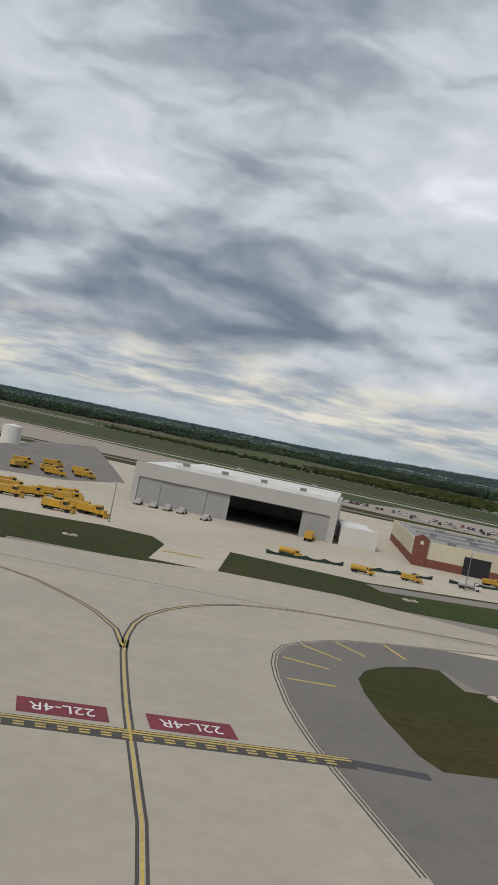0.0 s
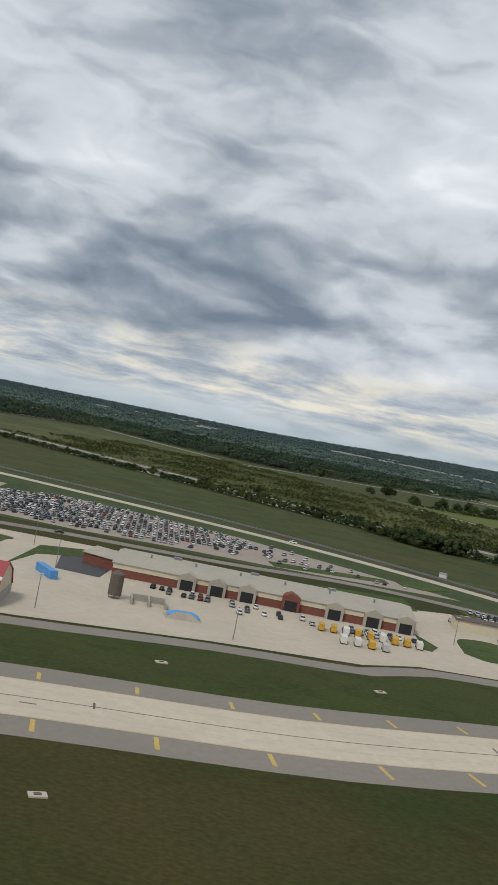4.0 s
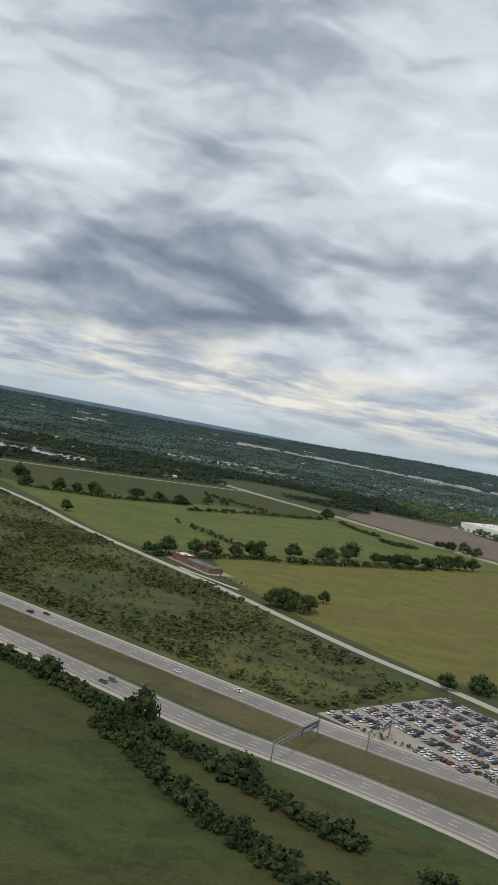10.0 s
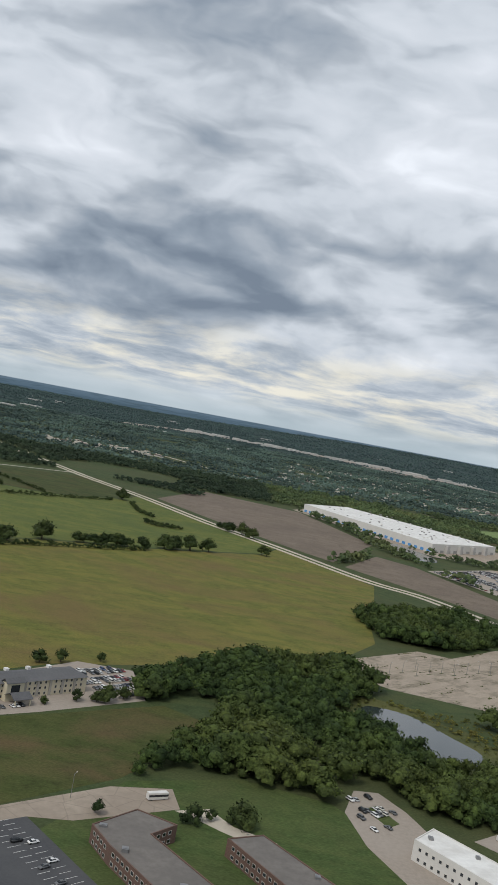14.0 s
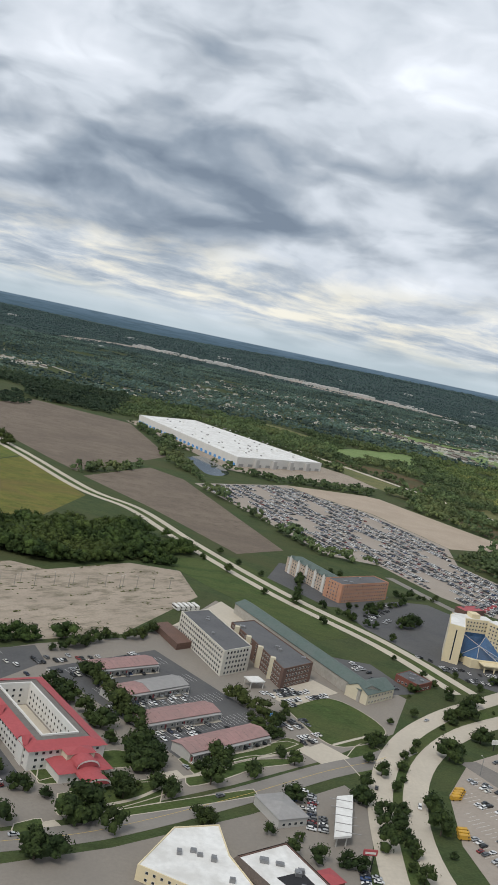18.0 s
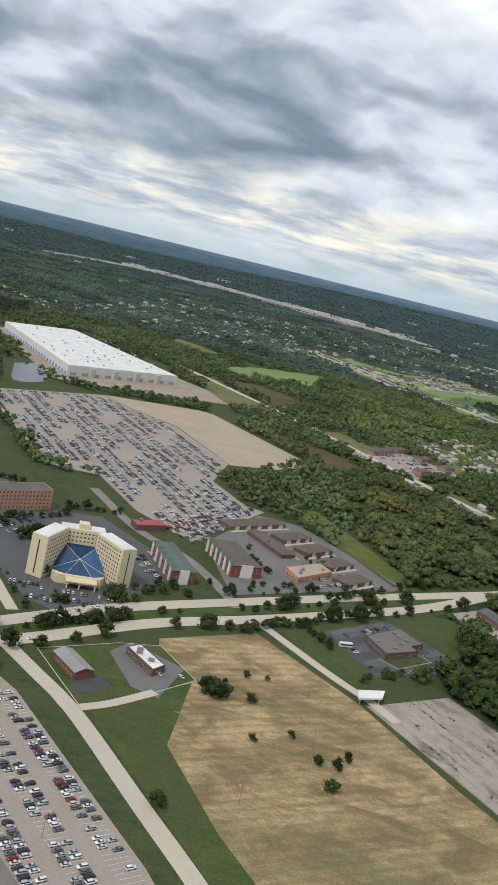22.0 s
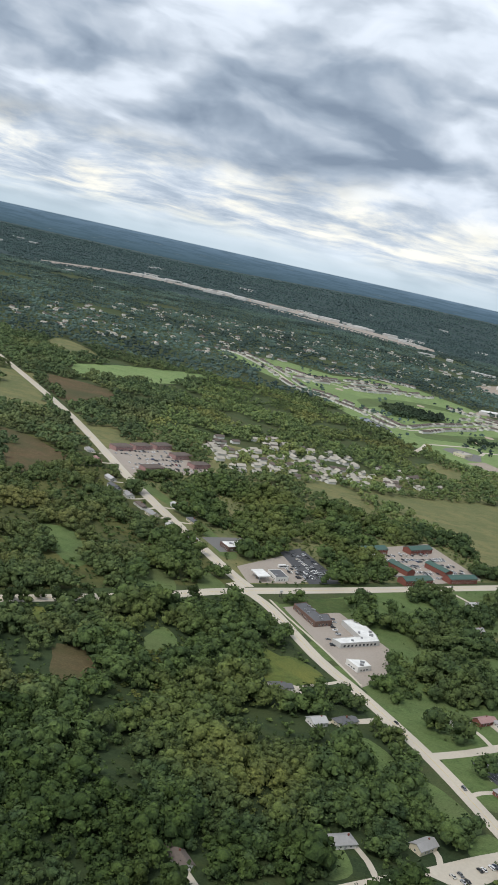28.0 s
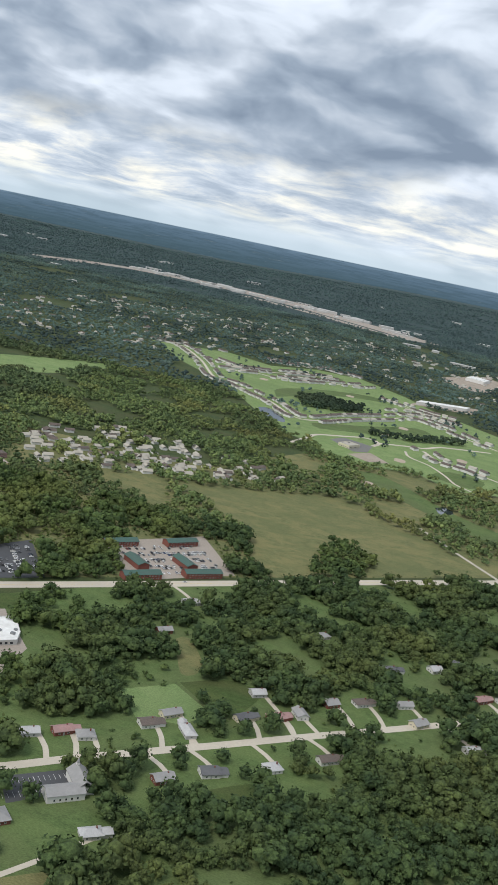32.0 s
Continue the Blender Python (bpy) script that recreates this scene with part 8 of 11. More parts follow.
def fill_lots():
    rs = random.Random(3)
    spots = rows_in([(868, 598), (944, 668), (985, 620), (1022, 568), (1059, 513), (1075, 470), (1020, 455), (998, 490), (964, 521), (900, 564)], turned((950, 694), (1043, 552)), 15.5, 2.75, 0.86, 1, gap=1.75)
    near = spots[(spots[:, 0] > 985)][:70]
    far = np.array([s for s in spots if not any((s[0] == q[0] and s[1] == q[1]) for q in near)])
    for x, y, t in near:
        park(x, y, t, rs)
    mass_of_cars("parked_cars", far, "dense rows of parked cars by the highway", 5)
    spots = rows_in([(1588, 726), (1608, 766), (1651, 804), (1668, 790), (1746, 678), (1788, 602), (1700, 544), (1600, 562), (1590, 626), (1583, 678)], turned((1609, 769), (1690, 651)), 17.5, 2.8, 0.60, 2, gap=1.5)
    lane_ = LANE
    spots = spots[~inside(spots[:, 0], spots[:, 1], lane_)]
    sel = spots[:, 1] > 690
    for x, y, t in spots[sel][:75]:
        park(x, y, t, rs)
    mass_of_cars("parked_cars", np.concatenate([spots[sel][75:], spots[~sel]]), "rows of parked cars in the tan car park", 6)
    spots = rows_in([(1446, 1500), (1573, 1642), (1611, 1595), (1680, 1540), (1750, 1400), (1738, 1305), (1772, 1240), (1790, 1228), (1735, 1096), (1683, 1145), (1640, 1228), (1588, 1230), (1514, 1375)], turned((1442, 1506), (1585, 1222)), 16.0, 2.7, 0.86, 3, gap=0.95)
    mass_of_cars("parked_cars", spots, "vast dense rows of parked cars", 7)
    spots = rows_in([(192, 602), (228, 628), (281, 615), (333, 593), (345, 560), (300, 514), (256, 509), (207, 514)], 4, 13.0, 2.8, 0.85, 4)
    more = rows_in([(333, 593), (405, 542), (432, 522), (366, 515), (300, 514)], -15, 17, 3.6, 0.28, 5, 1.2)
    mass_of_cars("parked_cars", np.concatenate([spots, more]), "rows of parked cars behind the depot", 8)
    spots = rows_in([(434, 488), (492, 474), (488, 448), (434, 456)], -12, 11, 2.75, 0.92, 6, margin=1.5)
    for x, y, t in spots[:28]:
        park(x, y, t, rs, 0.12)
    mass_of_cars("parked_cars", spots[28:], "rows of parked cars in the dark car park", 11, 0.12)
    mass_of_cars("parked_cars", rows_in([(-60, 590), (10, 575), (150, 520), (195, 520), (185, 560), (60, 600), (-40, 640)], -18, 26, 3.4, 0.5, 9, 1.0), "scattered cars on the rear apron", 9)
    # small groups round the buildings: polygon, row direction, pitch, share
    groups = [([(1058, 744), (1106, 738), (1098, 786), (1072, 788)], 43, 14, 0.85), ([(1012, 656), (1058, 694), (1052, 700), (1010, 666)], 43, 30, 0.6), ([(990, 676), (1001, 690), (1012, 700), (1004, 704), (988, 686)], 50, 20, 0.7),
              ([(1072, 560), (1095, 560), (1115, 520), (1100, 500)], -50, 18, 0.2), ([(1206, 651), (1225, 660), (1236, 640), (1216, 610)], 35, 16, 0.45), ([(1352, 660), (1392, 628), (1372, 612), (1338, 640)], 38, 14, 0.5),
              ([(1364, 690), (1390, 660), (1380, 654), (1356, 684)], -58, 30, 0.75), ([(1325, 776), (1345, 800), (1385, 826), (1400, 800), (1370, 770)], 40, 18, 0.3), ([(1500, 790), (1512, 800), (1535, 770), (1515, 752), (1490, 776)], 40, 16, 0.4),
              ([(1530, 880), (1560, 845), (1595, 862), (1575, 900), (1545, 900)], -55, 15, 0.5), ([(1500, 700), (1520, 714), (1512, 676), (1504, 690)], 80, 10, 0.5), ([(1600, 990), (1640, 1085), (1625, 1085), (1585, 1020)], 60, 16, 0.25),
              ([(1650, 915), (1700, 926), (1690, 905), (1662, 893)], 12, 14, 0.45), ([(1842, 958), (1880, 1000), (1890, 996), (1858, 962)], 45, 30, 0.25), ([(1905, 950), (1924, 956), (1910, 934), (1880, 918)], 40, 26, 0.3), ([(1984, 970), (2014, 960), (2024, 984), (2000, 1010)], -60, 15, 0.5),
              ([(1800, 1060), (1840, 1050), (1890, 1085), (1870, 1098)], 38, 16, 0.5), ([(1706, 1110), (1740, 1080), (1790, 1215), (1770, 1235)], 60, 14, 0.55), ([(2196, 1356), (2212, 1392), (2246, 1378), (2216, 1340)], 40, 13, 0.6), ([(2232, 1262), (2250, 1270), (2262, 1190), (2246, 1190)], -70, 18, 0.4),
              ([(2284, 1480), (2350, 1560), (2395, 1484), (2330, 1420)], 40, 17, 0.5), ([(1950, 1668), (2000, 1740), (2080, 1676), (2000, 1580)], 40, 20, 0.3), ([(290, 402), (396, 400), (394, 388), (330, 384)], 0, 10, 0.5), ([(150, 335), (222, 340), (226, 330), (160, 320)], 0, 14, 0.35),
              ([(1715, 826), (1748, 846), (1742, 862), (1728, 838)], 40, 14, 0.5), ([(1392, 806), (1428, 836), (1420, 846), (1384, 816)], 40, 30, 0.4), ([(1404, 780), (1440, 812), (1434, 820), (1398, 788)], 40, 30, 0.35), ([(1424, 750), (1456, 780), (1450, 790), (1416, 760)], 40, 30, 0.4), ([(1446, 722), (1480, 754), (1474, 762), (1440, 730)], 40, 30, 0.35)]
    groups += [([(2200, 1415), (2212, 1436), (2250, 1366), (2226, 1344)], -58, 15, 0.5), ([(1390, 780), (1400, 786), (1436, 816), (1430, 822), (1388, 788)], 40, 30, 0.5), ([(1410, 748), (1420, 756), (1456, 790), (1448, 798)], 43, 30, 0.6), ([(1428, 722), (1438, 730), (1474, 762), (1466, 770)], 41, 30, 0.5), ([(1452, 700), (1460, 706), (1500, 744), (1494, 752)], 42, 30, 0.5),
               ([(1488, 968), (1496, 972), (1562, 842), (1554, 836)], -62, 40, 0.55), ([(1318, 715), (1330, 735), (1348, 745), (1376, 672), (1366, 660)], -58, 19, 0.45), ([(1340, 648), (1362, 660), (1382, 630), (1356, 618)], 36, 15, 0.55), ([(1527, 645), (1536, 645), (1536, 600), (1527, 600)], 90, 30, 0.7),
               ([(1510, 700), (1520, 702), (1517, 662), (1508, 664)], 84, 30, 0.7), ([(1492, 815), (1520, 832), (1540, 828), (1512, 800)], 38, 13, 0.6), ([(1606, 950), (1640, 930), (1700, 935), (1690, 915), (1640, 905)], 10, 16, 0.4), ([(2300, 940), (2340, 972), (2350, 964), (2320, 936)], 36, 14, 0.5),
               ([(1836, 955), (1850, 968), (1872, 930), (1862, 912)], -58, 18, 0.2), ([(1798, 1130), (1812, 1142), (1838, 1098), (1826, 1090)], -58, 15, 0.5), ([(1832, 1150), (1846, 1162), (1856, 1148), (1842, 1134)], 42, 14, 0.5), ([(1816, 1040), (1850, 1074), (1862, 1064), (1826, 1034)], 42, 14, 0.6), ([(1690, 1000), (1712, 1060), (1735, 1020), (1730, 985)], -66, 15, 0.5)]
    loose = []
    for i, (poly, along, pitch, share) in enumerate(groups):
        loose += rows_in(poly, along, pitch, 2.8, share, 40 + i, margin=1.0).tolist()
    for x, y, t in loose[:60]:
        park(x, y, t, rs)
    mass_of_cars("parked_cars", loose[60:], "parked cars round the buildings", 10)
    # cars on the roads, standing
    for line, d, n, seed in ((HU, 4, 11, 1), (HU, -3, 7, 2), (HL, -4, 10, 3), (HL, 2, 8, 4), (R1, 2.5, 6, 5), (R2, -2, 4, 6), (C1, 2, 4, 7), (C2, -2, 4, 8), (MAIN, 3, 5, 9), (SOUTH, 2.5, 4, 10), (NORTH, -3, 4, 11), (SIDE, 3, 3, 12)):
        pts = offset(smooth(line, 6), d)
        q = random.Random(seed)
        lo, hi = (0.30, 0.82) if line in (HU, HL) else (0.25, 0.85)
        for i in range(n):
            j = int(len(pts) * (lo + (hi - lo) * (i + q.random() * 0.8) / n))
            e = pts[min(j + 1, len(pts) - 1)] - pts[j - 1]
            park(pts[j][0], pts[j][1], math.degrees(math.atan2(e[1], e[0])) + (180 if d < 0 else 0), q, 0.17)


fill_lots()


def truck(x, y, turn, kind, paint="cargo", size=1.0):
    """Working vehicles: 0 plough truck, 1 tank truck, 2 box van, 3 wheel loader, 4 bus, 5 pickup."""
    names = ("plough_truck", "tank_truck", "van", "wheel_loader", "bus", "pickup")
    labels = ("yellow snow plough truck parked on the apron", "tank truck parked on the apron", "white van parked on the paving", "yellow wheel loader standing on the dirt", "white bus parked in the lot", "pickup truck parked by the depot")
    lab = labels[kind] if paint == "cargo" else labels[kind].replace("yellow", "white" if paint == "whitewall" else "grey")
    r = base_of(names[kind], x, y, turn, lab, names[kind].replace("_", " "), names[kind].replace("_", " ") + "s", 0.1)
    r.scale = (K * size,) * 3
    pm = M[paint]
    if kind == 0:
        Shape().box(-3.6, -1.2, 0.9, 1.2, 1.2, 2.6).under("load_bed", pm, r)
        Shape().box(1.3, -1.15, 0.8, 2.9, 1.15, 2.9).box(2.9, -1.0, 0.8, 4.1, 1.0, 1.9).under("cab", pm, r)
        Shape().box(1.8, -1.18, 1.9, 2.95, 1.18, 2.6).under("cab_window", GLASS, r)
        Shape().box(4.4, -1.7, 0.1, 4.7, 1.7, 1.2).box(4.1, -0.3, 0.5, 4.4, 0.3, 0.9).under("plough_blade", M["cargo"], r)
        Shape().box(-3.7, -0.5, 0.5, 4.1, 0.5, 0.9).under("chassis", M["rubber"], r)
        ws = [(-2.6, 0.5), (-1.3, 0.5), (2.9, 0.5)]
    elif kind == 1:
        Shape().tube((-4.2, 0, 1.9), (1.6, 0, 1.9), 1.1, 1.1, 14).under("tank", pm, r)
        Shape().box(2.0, -1.15, 0.7, 3.4, 1.15, 2.8).box(3.4, -1.0, 0.7, 4.6, 1.0, 1.8).under("cab", M["whitewall"] if paint != "cargo" else pm, r)
        Shape().box(2.4, -1.18, 1.8, 3.45, 1.18, 2.5).under("cab_window", GLASS, r)
        Shape().box(-4.2, -0.5, 0.5, 4.4, 0.5, 0.9).under("chassis", M["rubber"], r)
        ws = [(-3.2, 0.5), (-2.0, 0.5), (3.4, 0.5)]
    elif kind == 2:
        Shape().box(-2.9, -1.0, 0.4, 1.9, 1.0, 2.4).box(1.9, -0.95, 0.4, 2.9, 0.95, 1.3).under("body", pm, r)
        Shape().box(1.3, -1.02, 1.35, 1.95, 1.02, 2.1).under("cabin_glass", GLASS, r)
        ws = [(-1.9, 0.36), (1.9, 0.36)]
    elif kind == 3:
        Shape().box(-3.2, -1.2, 0.9, -0.2, 1.2, 2.4).under("engine_cover", pm, r)
        Shape().box(-0.4, -0.9, 1.2, 1.2, 0.9, 3.5).under("cab", pm, r)
        Shape().box(-0.3, -0.94, 2.3, 1.24, 0.94, 3.2).under("cab_window", GLASS, r)
        Shape().box(1.2, -0.7, 1.0, 4.2, -0.45, 1.4).box(1.2, 0.45, 1.0, 4.2, 0.7, 1.4).under("lift_arm", pm, r)
        Shape().add([(4.2, -1.6, 0.1), (4.2, 1.6, 0.1), (5.6, 1.6, 0.15), (5.6, -1.6, 0.15), (4.1, -1.6, 1.4), (4.1, 1.6, 1.4)], [(0, 1, 2, 3), (0, 4, 5, 1), (0, 3, 4), (1, 5, 2)]).under("bucket", M["dim"], r)
        ws = [(-2.0, 0.8), (1.6, 0.8)]
    elif kind == 4:
        Shape().box(-4.5, -1.25, 0.4, 4.5, 1.25, 3.0).under("body", pm, r)
        Shape().box(-4.3, -1.28, 1.5, 4.52, 1.28, 2.4).under("cabin_glass", GLASS, r)
        Shape().box(-4.4, -1.15, 3.0, 4.3, 1.15, 3.15).under("roof", M["whiteroof"], r)
        ws = [(-2.8, 0.5), (2.8, 0.5)]
    else:
        Shape().box(-2.7, -0.98, 0.5, 2.7, 0.98, 1.05).box(-0.6, -0.92, 1.05, 1.2, 0.92, 1.85).box(1.2, -0.9, 1.05, 2.65, 0.9, 1.2).under("body", pm, r)
        Shape().box(-0.5, -0.95, 1.25, 1.25, 0.95, 1.7).under("cabin_glass", GLASS, r)
        Shape().box(-2.7, -0.98, 1.05, -2.6, 0.98, 1.3).box(-2.6, -0.98, 1.05, -0.6, -0.9, 1.3).box(-2.6, 0.9, 1.05, -0.6, 0.98, 1.3).under("load_bed", pm, r)
        ws = [(-1.7, 0.38), (1.7, 0.38)]
    for wx, wr in ws:
        for sy in (-1, 1):
            Shape().tube((wx, sy * 0.75, wr), (wx, sy * 1.12, wr), wr, wr, 12).under("wheel", M["rubber"], r)


def place_trucks():
    rs = random.Random(21)
    for x, y, t in ((-52, 268, 20), (-46, 262, 15), (-56, 258, 30), (-40, 246, -12), (-36, 243, -12), (-44, 238, -8), (-62, 264, 10), (-66, 272, 20), (-60, 250, 0), (-70, 258, 12), (-48, 274, 14), (-76, 268, 5), (-66, 340, 12), (-70, 352, 40), (-62, 372, -10), (-80, 344, 70), (-58, 356, 20), (-84, 366, 25), (-76, 384, 15)):
        truck(x, y, t + rs.uniform(-8, 8), 0)
    for x in (-30, -25, -20.5, -16):
        truck(x, 297 + (x + 30) * -0.08, 82 + rs.uniform(-6, 6), 5, "greywall")
    truck(-8, 290, 70, 5, "greywall"), truck(24, 292, 80, 0)
    for x, y in ((16, 242), (34, 236), (47, 240), (64, 248), (78, 262)):
        truck(x, y, -12 + rs.uniform(-4, 4), 1 if x != 47 else 0, "cargo" if x != 64 else "greywall", 0.68)
    truck(108, 276, -8, 1, "greywall", 0.8), truck(75, 268, 8, 0, "cargo", 0.7)
    truck(229, 340, 10, 0), truck(233, 347, 0, 5, "whitewall"), truck(232, 351, 0, 5, "whitewall"), truck(226, 334, 4, 5, "whitewall")
    for i in range(7):
        truck(176 + i * 6, 330 + (i % 3) * 5, 60 + 30 * (i % 4), (3, 0, 5, 3, 0, 5, 5)[i], "cargo" if i % 2 == 0 else "greywall")
    truck(505, 388, 200, 3), truck(513, 386, 200, 3)
    truck(436, 426, -20, 1, "whitewall"), truck(420, 452, 90, 5, "greywall"), truck(424, 452, 90, 5, "greywall")
    for i in range(9):
        truck(360 + i * 4.2, 386 + (i % 2) * 0.4, 84, 2, ("cargo", "cargo", "whitewall")[i % 3])
    for i in range(4):
        truck(366 + i * 4.6, 372, 86, 2, ("whitewall", "whitewall", "cargo", "greywall")[i])
    truck(512, 452, 15, 3), truck(520, 442, -20, 3), truck(528, 437, -25, 5, "redroof"), truck(523, 446, 60, 0), truck(530, 404, 8, 5, "brick"), truck(1124, 613, 28, 4, "whitewall")
    for i in range(5):
        truck(1441 + i * 3.4, 944 + i * 2.6, 118, 4, "whitewall")
    for x, y, t in ((1588, 722, 20), (1589.5, 725, 20), (1591, 728, 20), (1592.5, 731, 20), (1582, 684, 10), (1582.5, 687, 10), (1583, 690, 10)):
        truck(x, y, t, 2, "cargo")
    for i in range(4):
        truck(1715 + i * 6, 1110 + i * 9, 30, 1, "redroof")
    truck(2351, 990, 118, 4, "whitewall"), truck(2196, 1365, 40, 4, "whitewall"), truck(1847, 943, 20, 4, "whitewall")
    for x, y, t, p in ((1276, 631, 35, "whitewall"), (1290, 642, 30, "orange"), (1297, 652, 30, "whitewall"), (2200, 1368, 40, "whitewall")):
        truck(x, y, t, 2, p)


place_trucks()


def skip_box(x, y, turn, mat, label):
    """An open waste skip: floor, sloping ends, side walls with ribs."""
    r = base_of("waste_skip", x, y, turn, label, "skip", "waste skips")
    b = Shape().box(-3, -1.2, 0.15, 3, 1.2, 0.3)
    for sy in (-1.2, 1.1):
        b.box(-3, sy, 0.3, 3, sy + 0.1, 1.8)
    for sx in (-3, 2.9):
        b.box(sx, -1.1, 0.3, sx + 0.1, 1.1, 1.6)
    b.under("body", mat, r)
    for k in range(5):
        rib = Shape().box(-2.7 + k * 1.3, -1.32, 0.3, -2.55 + k * 1.3, -1.2, 1.8)
        rib.under("rib", mat, r)
    for sx in (-2.4, 2.2):
        Shape().box(sx, -0.9, -0.02, sx + 0.2, 0.9, 0.15).under("runner", M["dark"], r)


skip_box(126, 272, 15, M["dark"], "dark open waste skip on the apron")
skip_box(128.5, 280.5, 8, M["dark"], "dark open waste skip beside the barn")
skip_box(120, 262, 10, M["fairway"], "bright green waste skip on the apron")


def bay_vehicles():
    rs = random.Random(77)
    for x, y in ((149.6, 342.7), (153.9, 342.2), (165.5, 342.8), (169, 343.5), (173, 342.9), (176.7, 341.7), (187, 343), (152.9, 325.6), (156.5, 331), (162.3, 331.2), (210.6, 331.2), (215.4, 338.3), (132.7, 379), (135.3, 374.4), (134.7, 392), (135.8, 404.3), (115.4, 300.7), (140, 288), (143, 296)):
        park(x, y, rs.choice((85, 95, 75, 20)) + rs.uniform(-8, 8), rs)
    for x, y, t, k in ((173.7, 330, 80, 5), (178, 326, 30, 5), (181.5, 323, 200, 5), (187, 326.4, 20, 3), (196.3, 332.2, 60, 5), (198.5, 326, 10, 5), (204, 335.8, 90, 5), (117.3, 314, 80, 0), (118.3, 340, 82, 5)):
        truck(x, y, t, k, "greywall" if k == 5 else "cargo", 0.9)


bay_vehicles()


# ---- trees ----
def foliage(name, base, lite, warm, rough=0.85, stand=0.0, vary=1.0):
    m = bpy.data.materials.new(name)
    m.use_nodes = True
    t = m.node_tree
    p = t.nodes["Principled BSDF"]
    p.inputs["Roughness"].default_value, p.inputs["Specular IOR Level"].default_value = rough, 0.15
    geo = t.nodes.new("ShaderNodeNewGeometry")
    n1 = nd(t, "ShaderNodeTexNoise", Scale=0.085 / K, Detail=2.0, Roughness=0.5)
    n2 = nd(t, "ShaderNodeTexNoise", Scale=0.008 / K, Detail=3.0, Roughness=0.6)
    for n in (n1, n2):
        t.links.new(geo.outputs["Position"], n.inputs["Vector"])
    col = mix_rgb(t, ramp(t, [(0.35, (0,) * 3), (0.65, (1,) * 3)], n1.outputs["Fac"]), base, lite)
    col = mix_rgb(t, ramp(t, [(0.50, (0,) * 3), (0.72, (0.75,) * 3)], n2.outputs["Fac"]), col, warm)
    col = mix_rgb(t, 1.0, col, ramp(t, [(0, (1 - 0.28 * vary, 1 - 0.26 * vary, 1 - 0.28 * vary)), (1, (1 + 0.35 * vary, 1 + 0.32 * vary, 1 + 0.15 * vary))], geo.outputs["Random Per Island"]), "MULTIPLY")
    if stand:
        # whole stands of one kind of tree, darker or lighter than their neighbours
        n3 = nd(t, "ShaderNodeTexNoise", Scale=0.0042 / K, Detail=4.0, Roughness=0.62, Distortion=0.7)
        t.links.new(geo.outputs["Position"], n3.inputs["Vector"])
        lo, hi = 1.0 - stand, 1.0 + stand
        col = mix_rgb(t, 1.0, col, ramp(t, [(0.40, (lo, lo, lo)), (0.62, (hi, hi * 0.98, hi * 0.9))], n3.outputs["Fac"]), "MULTIPLY")
    # leafy relief and speckle within a crown
    n4 = nd(t, "ShaderNodeTexNoise", Scale=0.75 / K, Detail=3.0, Roughness=0.65)
    t.links.new(geo.outputs["Position"], n4.inputs["Vector"])
    col = mix_rgb(t, 1.0, col, ramp(t, [(0.34, (0.70,) * 3), (0.66, (1.30, 1.28, 1.18))], n4.outputs["Fac"]), "MULTIPLY")
    bump = nd(t, "ShaderNodeBump", Strength=0.8, Distance=0.9 * K)
    t.links.new(n4.outputs["Fac"], bump.inputs["Height"])
    t.links.new(bump.outputs[0], p.inputs["Normal"])
    t.links.new(col, p.inputs["Base Color"])
    return m


LEAF = foliage("broad_leaves", (0.044, 0.070, 0.029), (0.086, 0.126, 0.043), (0.158, 0.168, 0.052), 0.85, 0.0, 0.6)
WESTLEAF = foliage("blue_green_leaves", (0.028, 0.048, 0.034), (0.048, 0.072, 0.046), (0.062, 0.082, 0.050), 0.85, 0.25, 0.4)
ROADLEAF = foliage("yellow_green_leaves", (0.055, 0.083, 0.037), (0.102, 0.136, 0.053), (0.186, 0.175, 0.065), 0.85, 0.0, 0.6)
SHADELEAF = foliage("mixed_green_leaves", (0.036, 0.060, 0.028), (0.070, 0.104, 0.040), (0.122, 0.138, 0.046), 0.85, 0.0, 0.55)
DEEPLEAF = foliage("deep_green_leaves", (0.024, 0.042, 0.016), (0.054, 0.084, 0.026), (0.086, 0.104, 0.032))
THICKLEAF = foliage("thicket_leaves", (0.054, 0.068, 0.028), (0.088, 0.102, 0.036), (0.140, 0.130, 0.044), 0.85, 0.0, 0.6)
SCRUBLEAF = foliage("light_scrub_leaves", (0.080, 0.100, 0.034), (0.128, 0.142, 0.044), (0.20, 0.175, 0.052))
BUSH = foliage("scrub_leaves", (0.056, 0.076, 0.026), (0.104, 0.118, 0.036), (0.17, 0.150, 0.044))
# blue-green from distance haze put into the leaf colour
HAZYLEAF = foliage("hazed_wood_leaves", (0.060, 0.098, 0.098), (0.082, 0.124, 0.118), (0.104, 0.140, 0.114), 0.85, 0.46, 0.15)
MIDLEAF = foliage("middle_wood_leaves", (0.060, 0.094, 0.052), (0.108, 0.148, 0.072), (0.152, 0.164, 0.076), 0.85, 0.28, 0.6)
# bluer still: more haze painted into these leaves
BLUEHAZELEAF = foliage("hazed_distant_leaves", (0.050, 0.084, 0.096), (0.068, 0.106, 0.114), (0.076, 0.112, 0.108), 0.85, 0.3, 0.4)
EASTLEAF = foliage("light_wood_leaves", (0.078, 0.118, 0.058), (0.142, 0.188, 0.080), (0.225, 0.220, 0.084), 0.85, 0.28, 0.8)
DARKLEAF = foliage("dark_broad_leaves", (0.020, 0.034, 0.014), (0.044, 0.064, 0.023), (0.066, 0.080, 0.028))
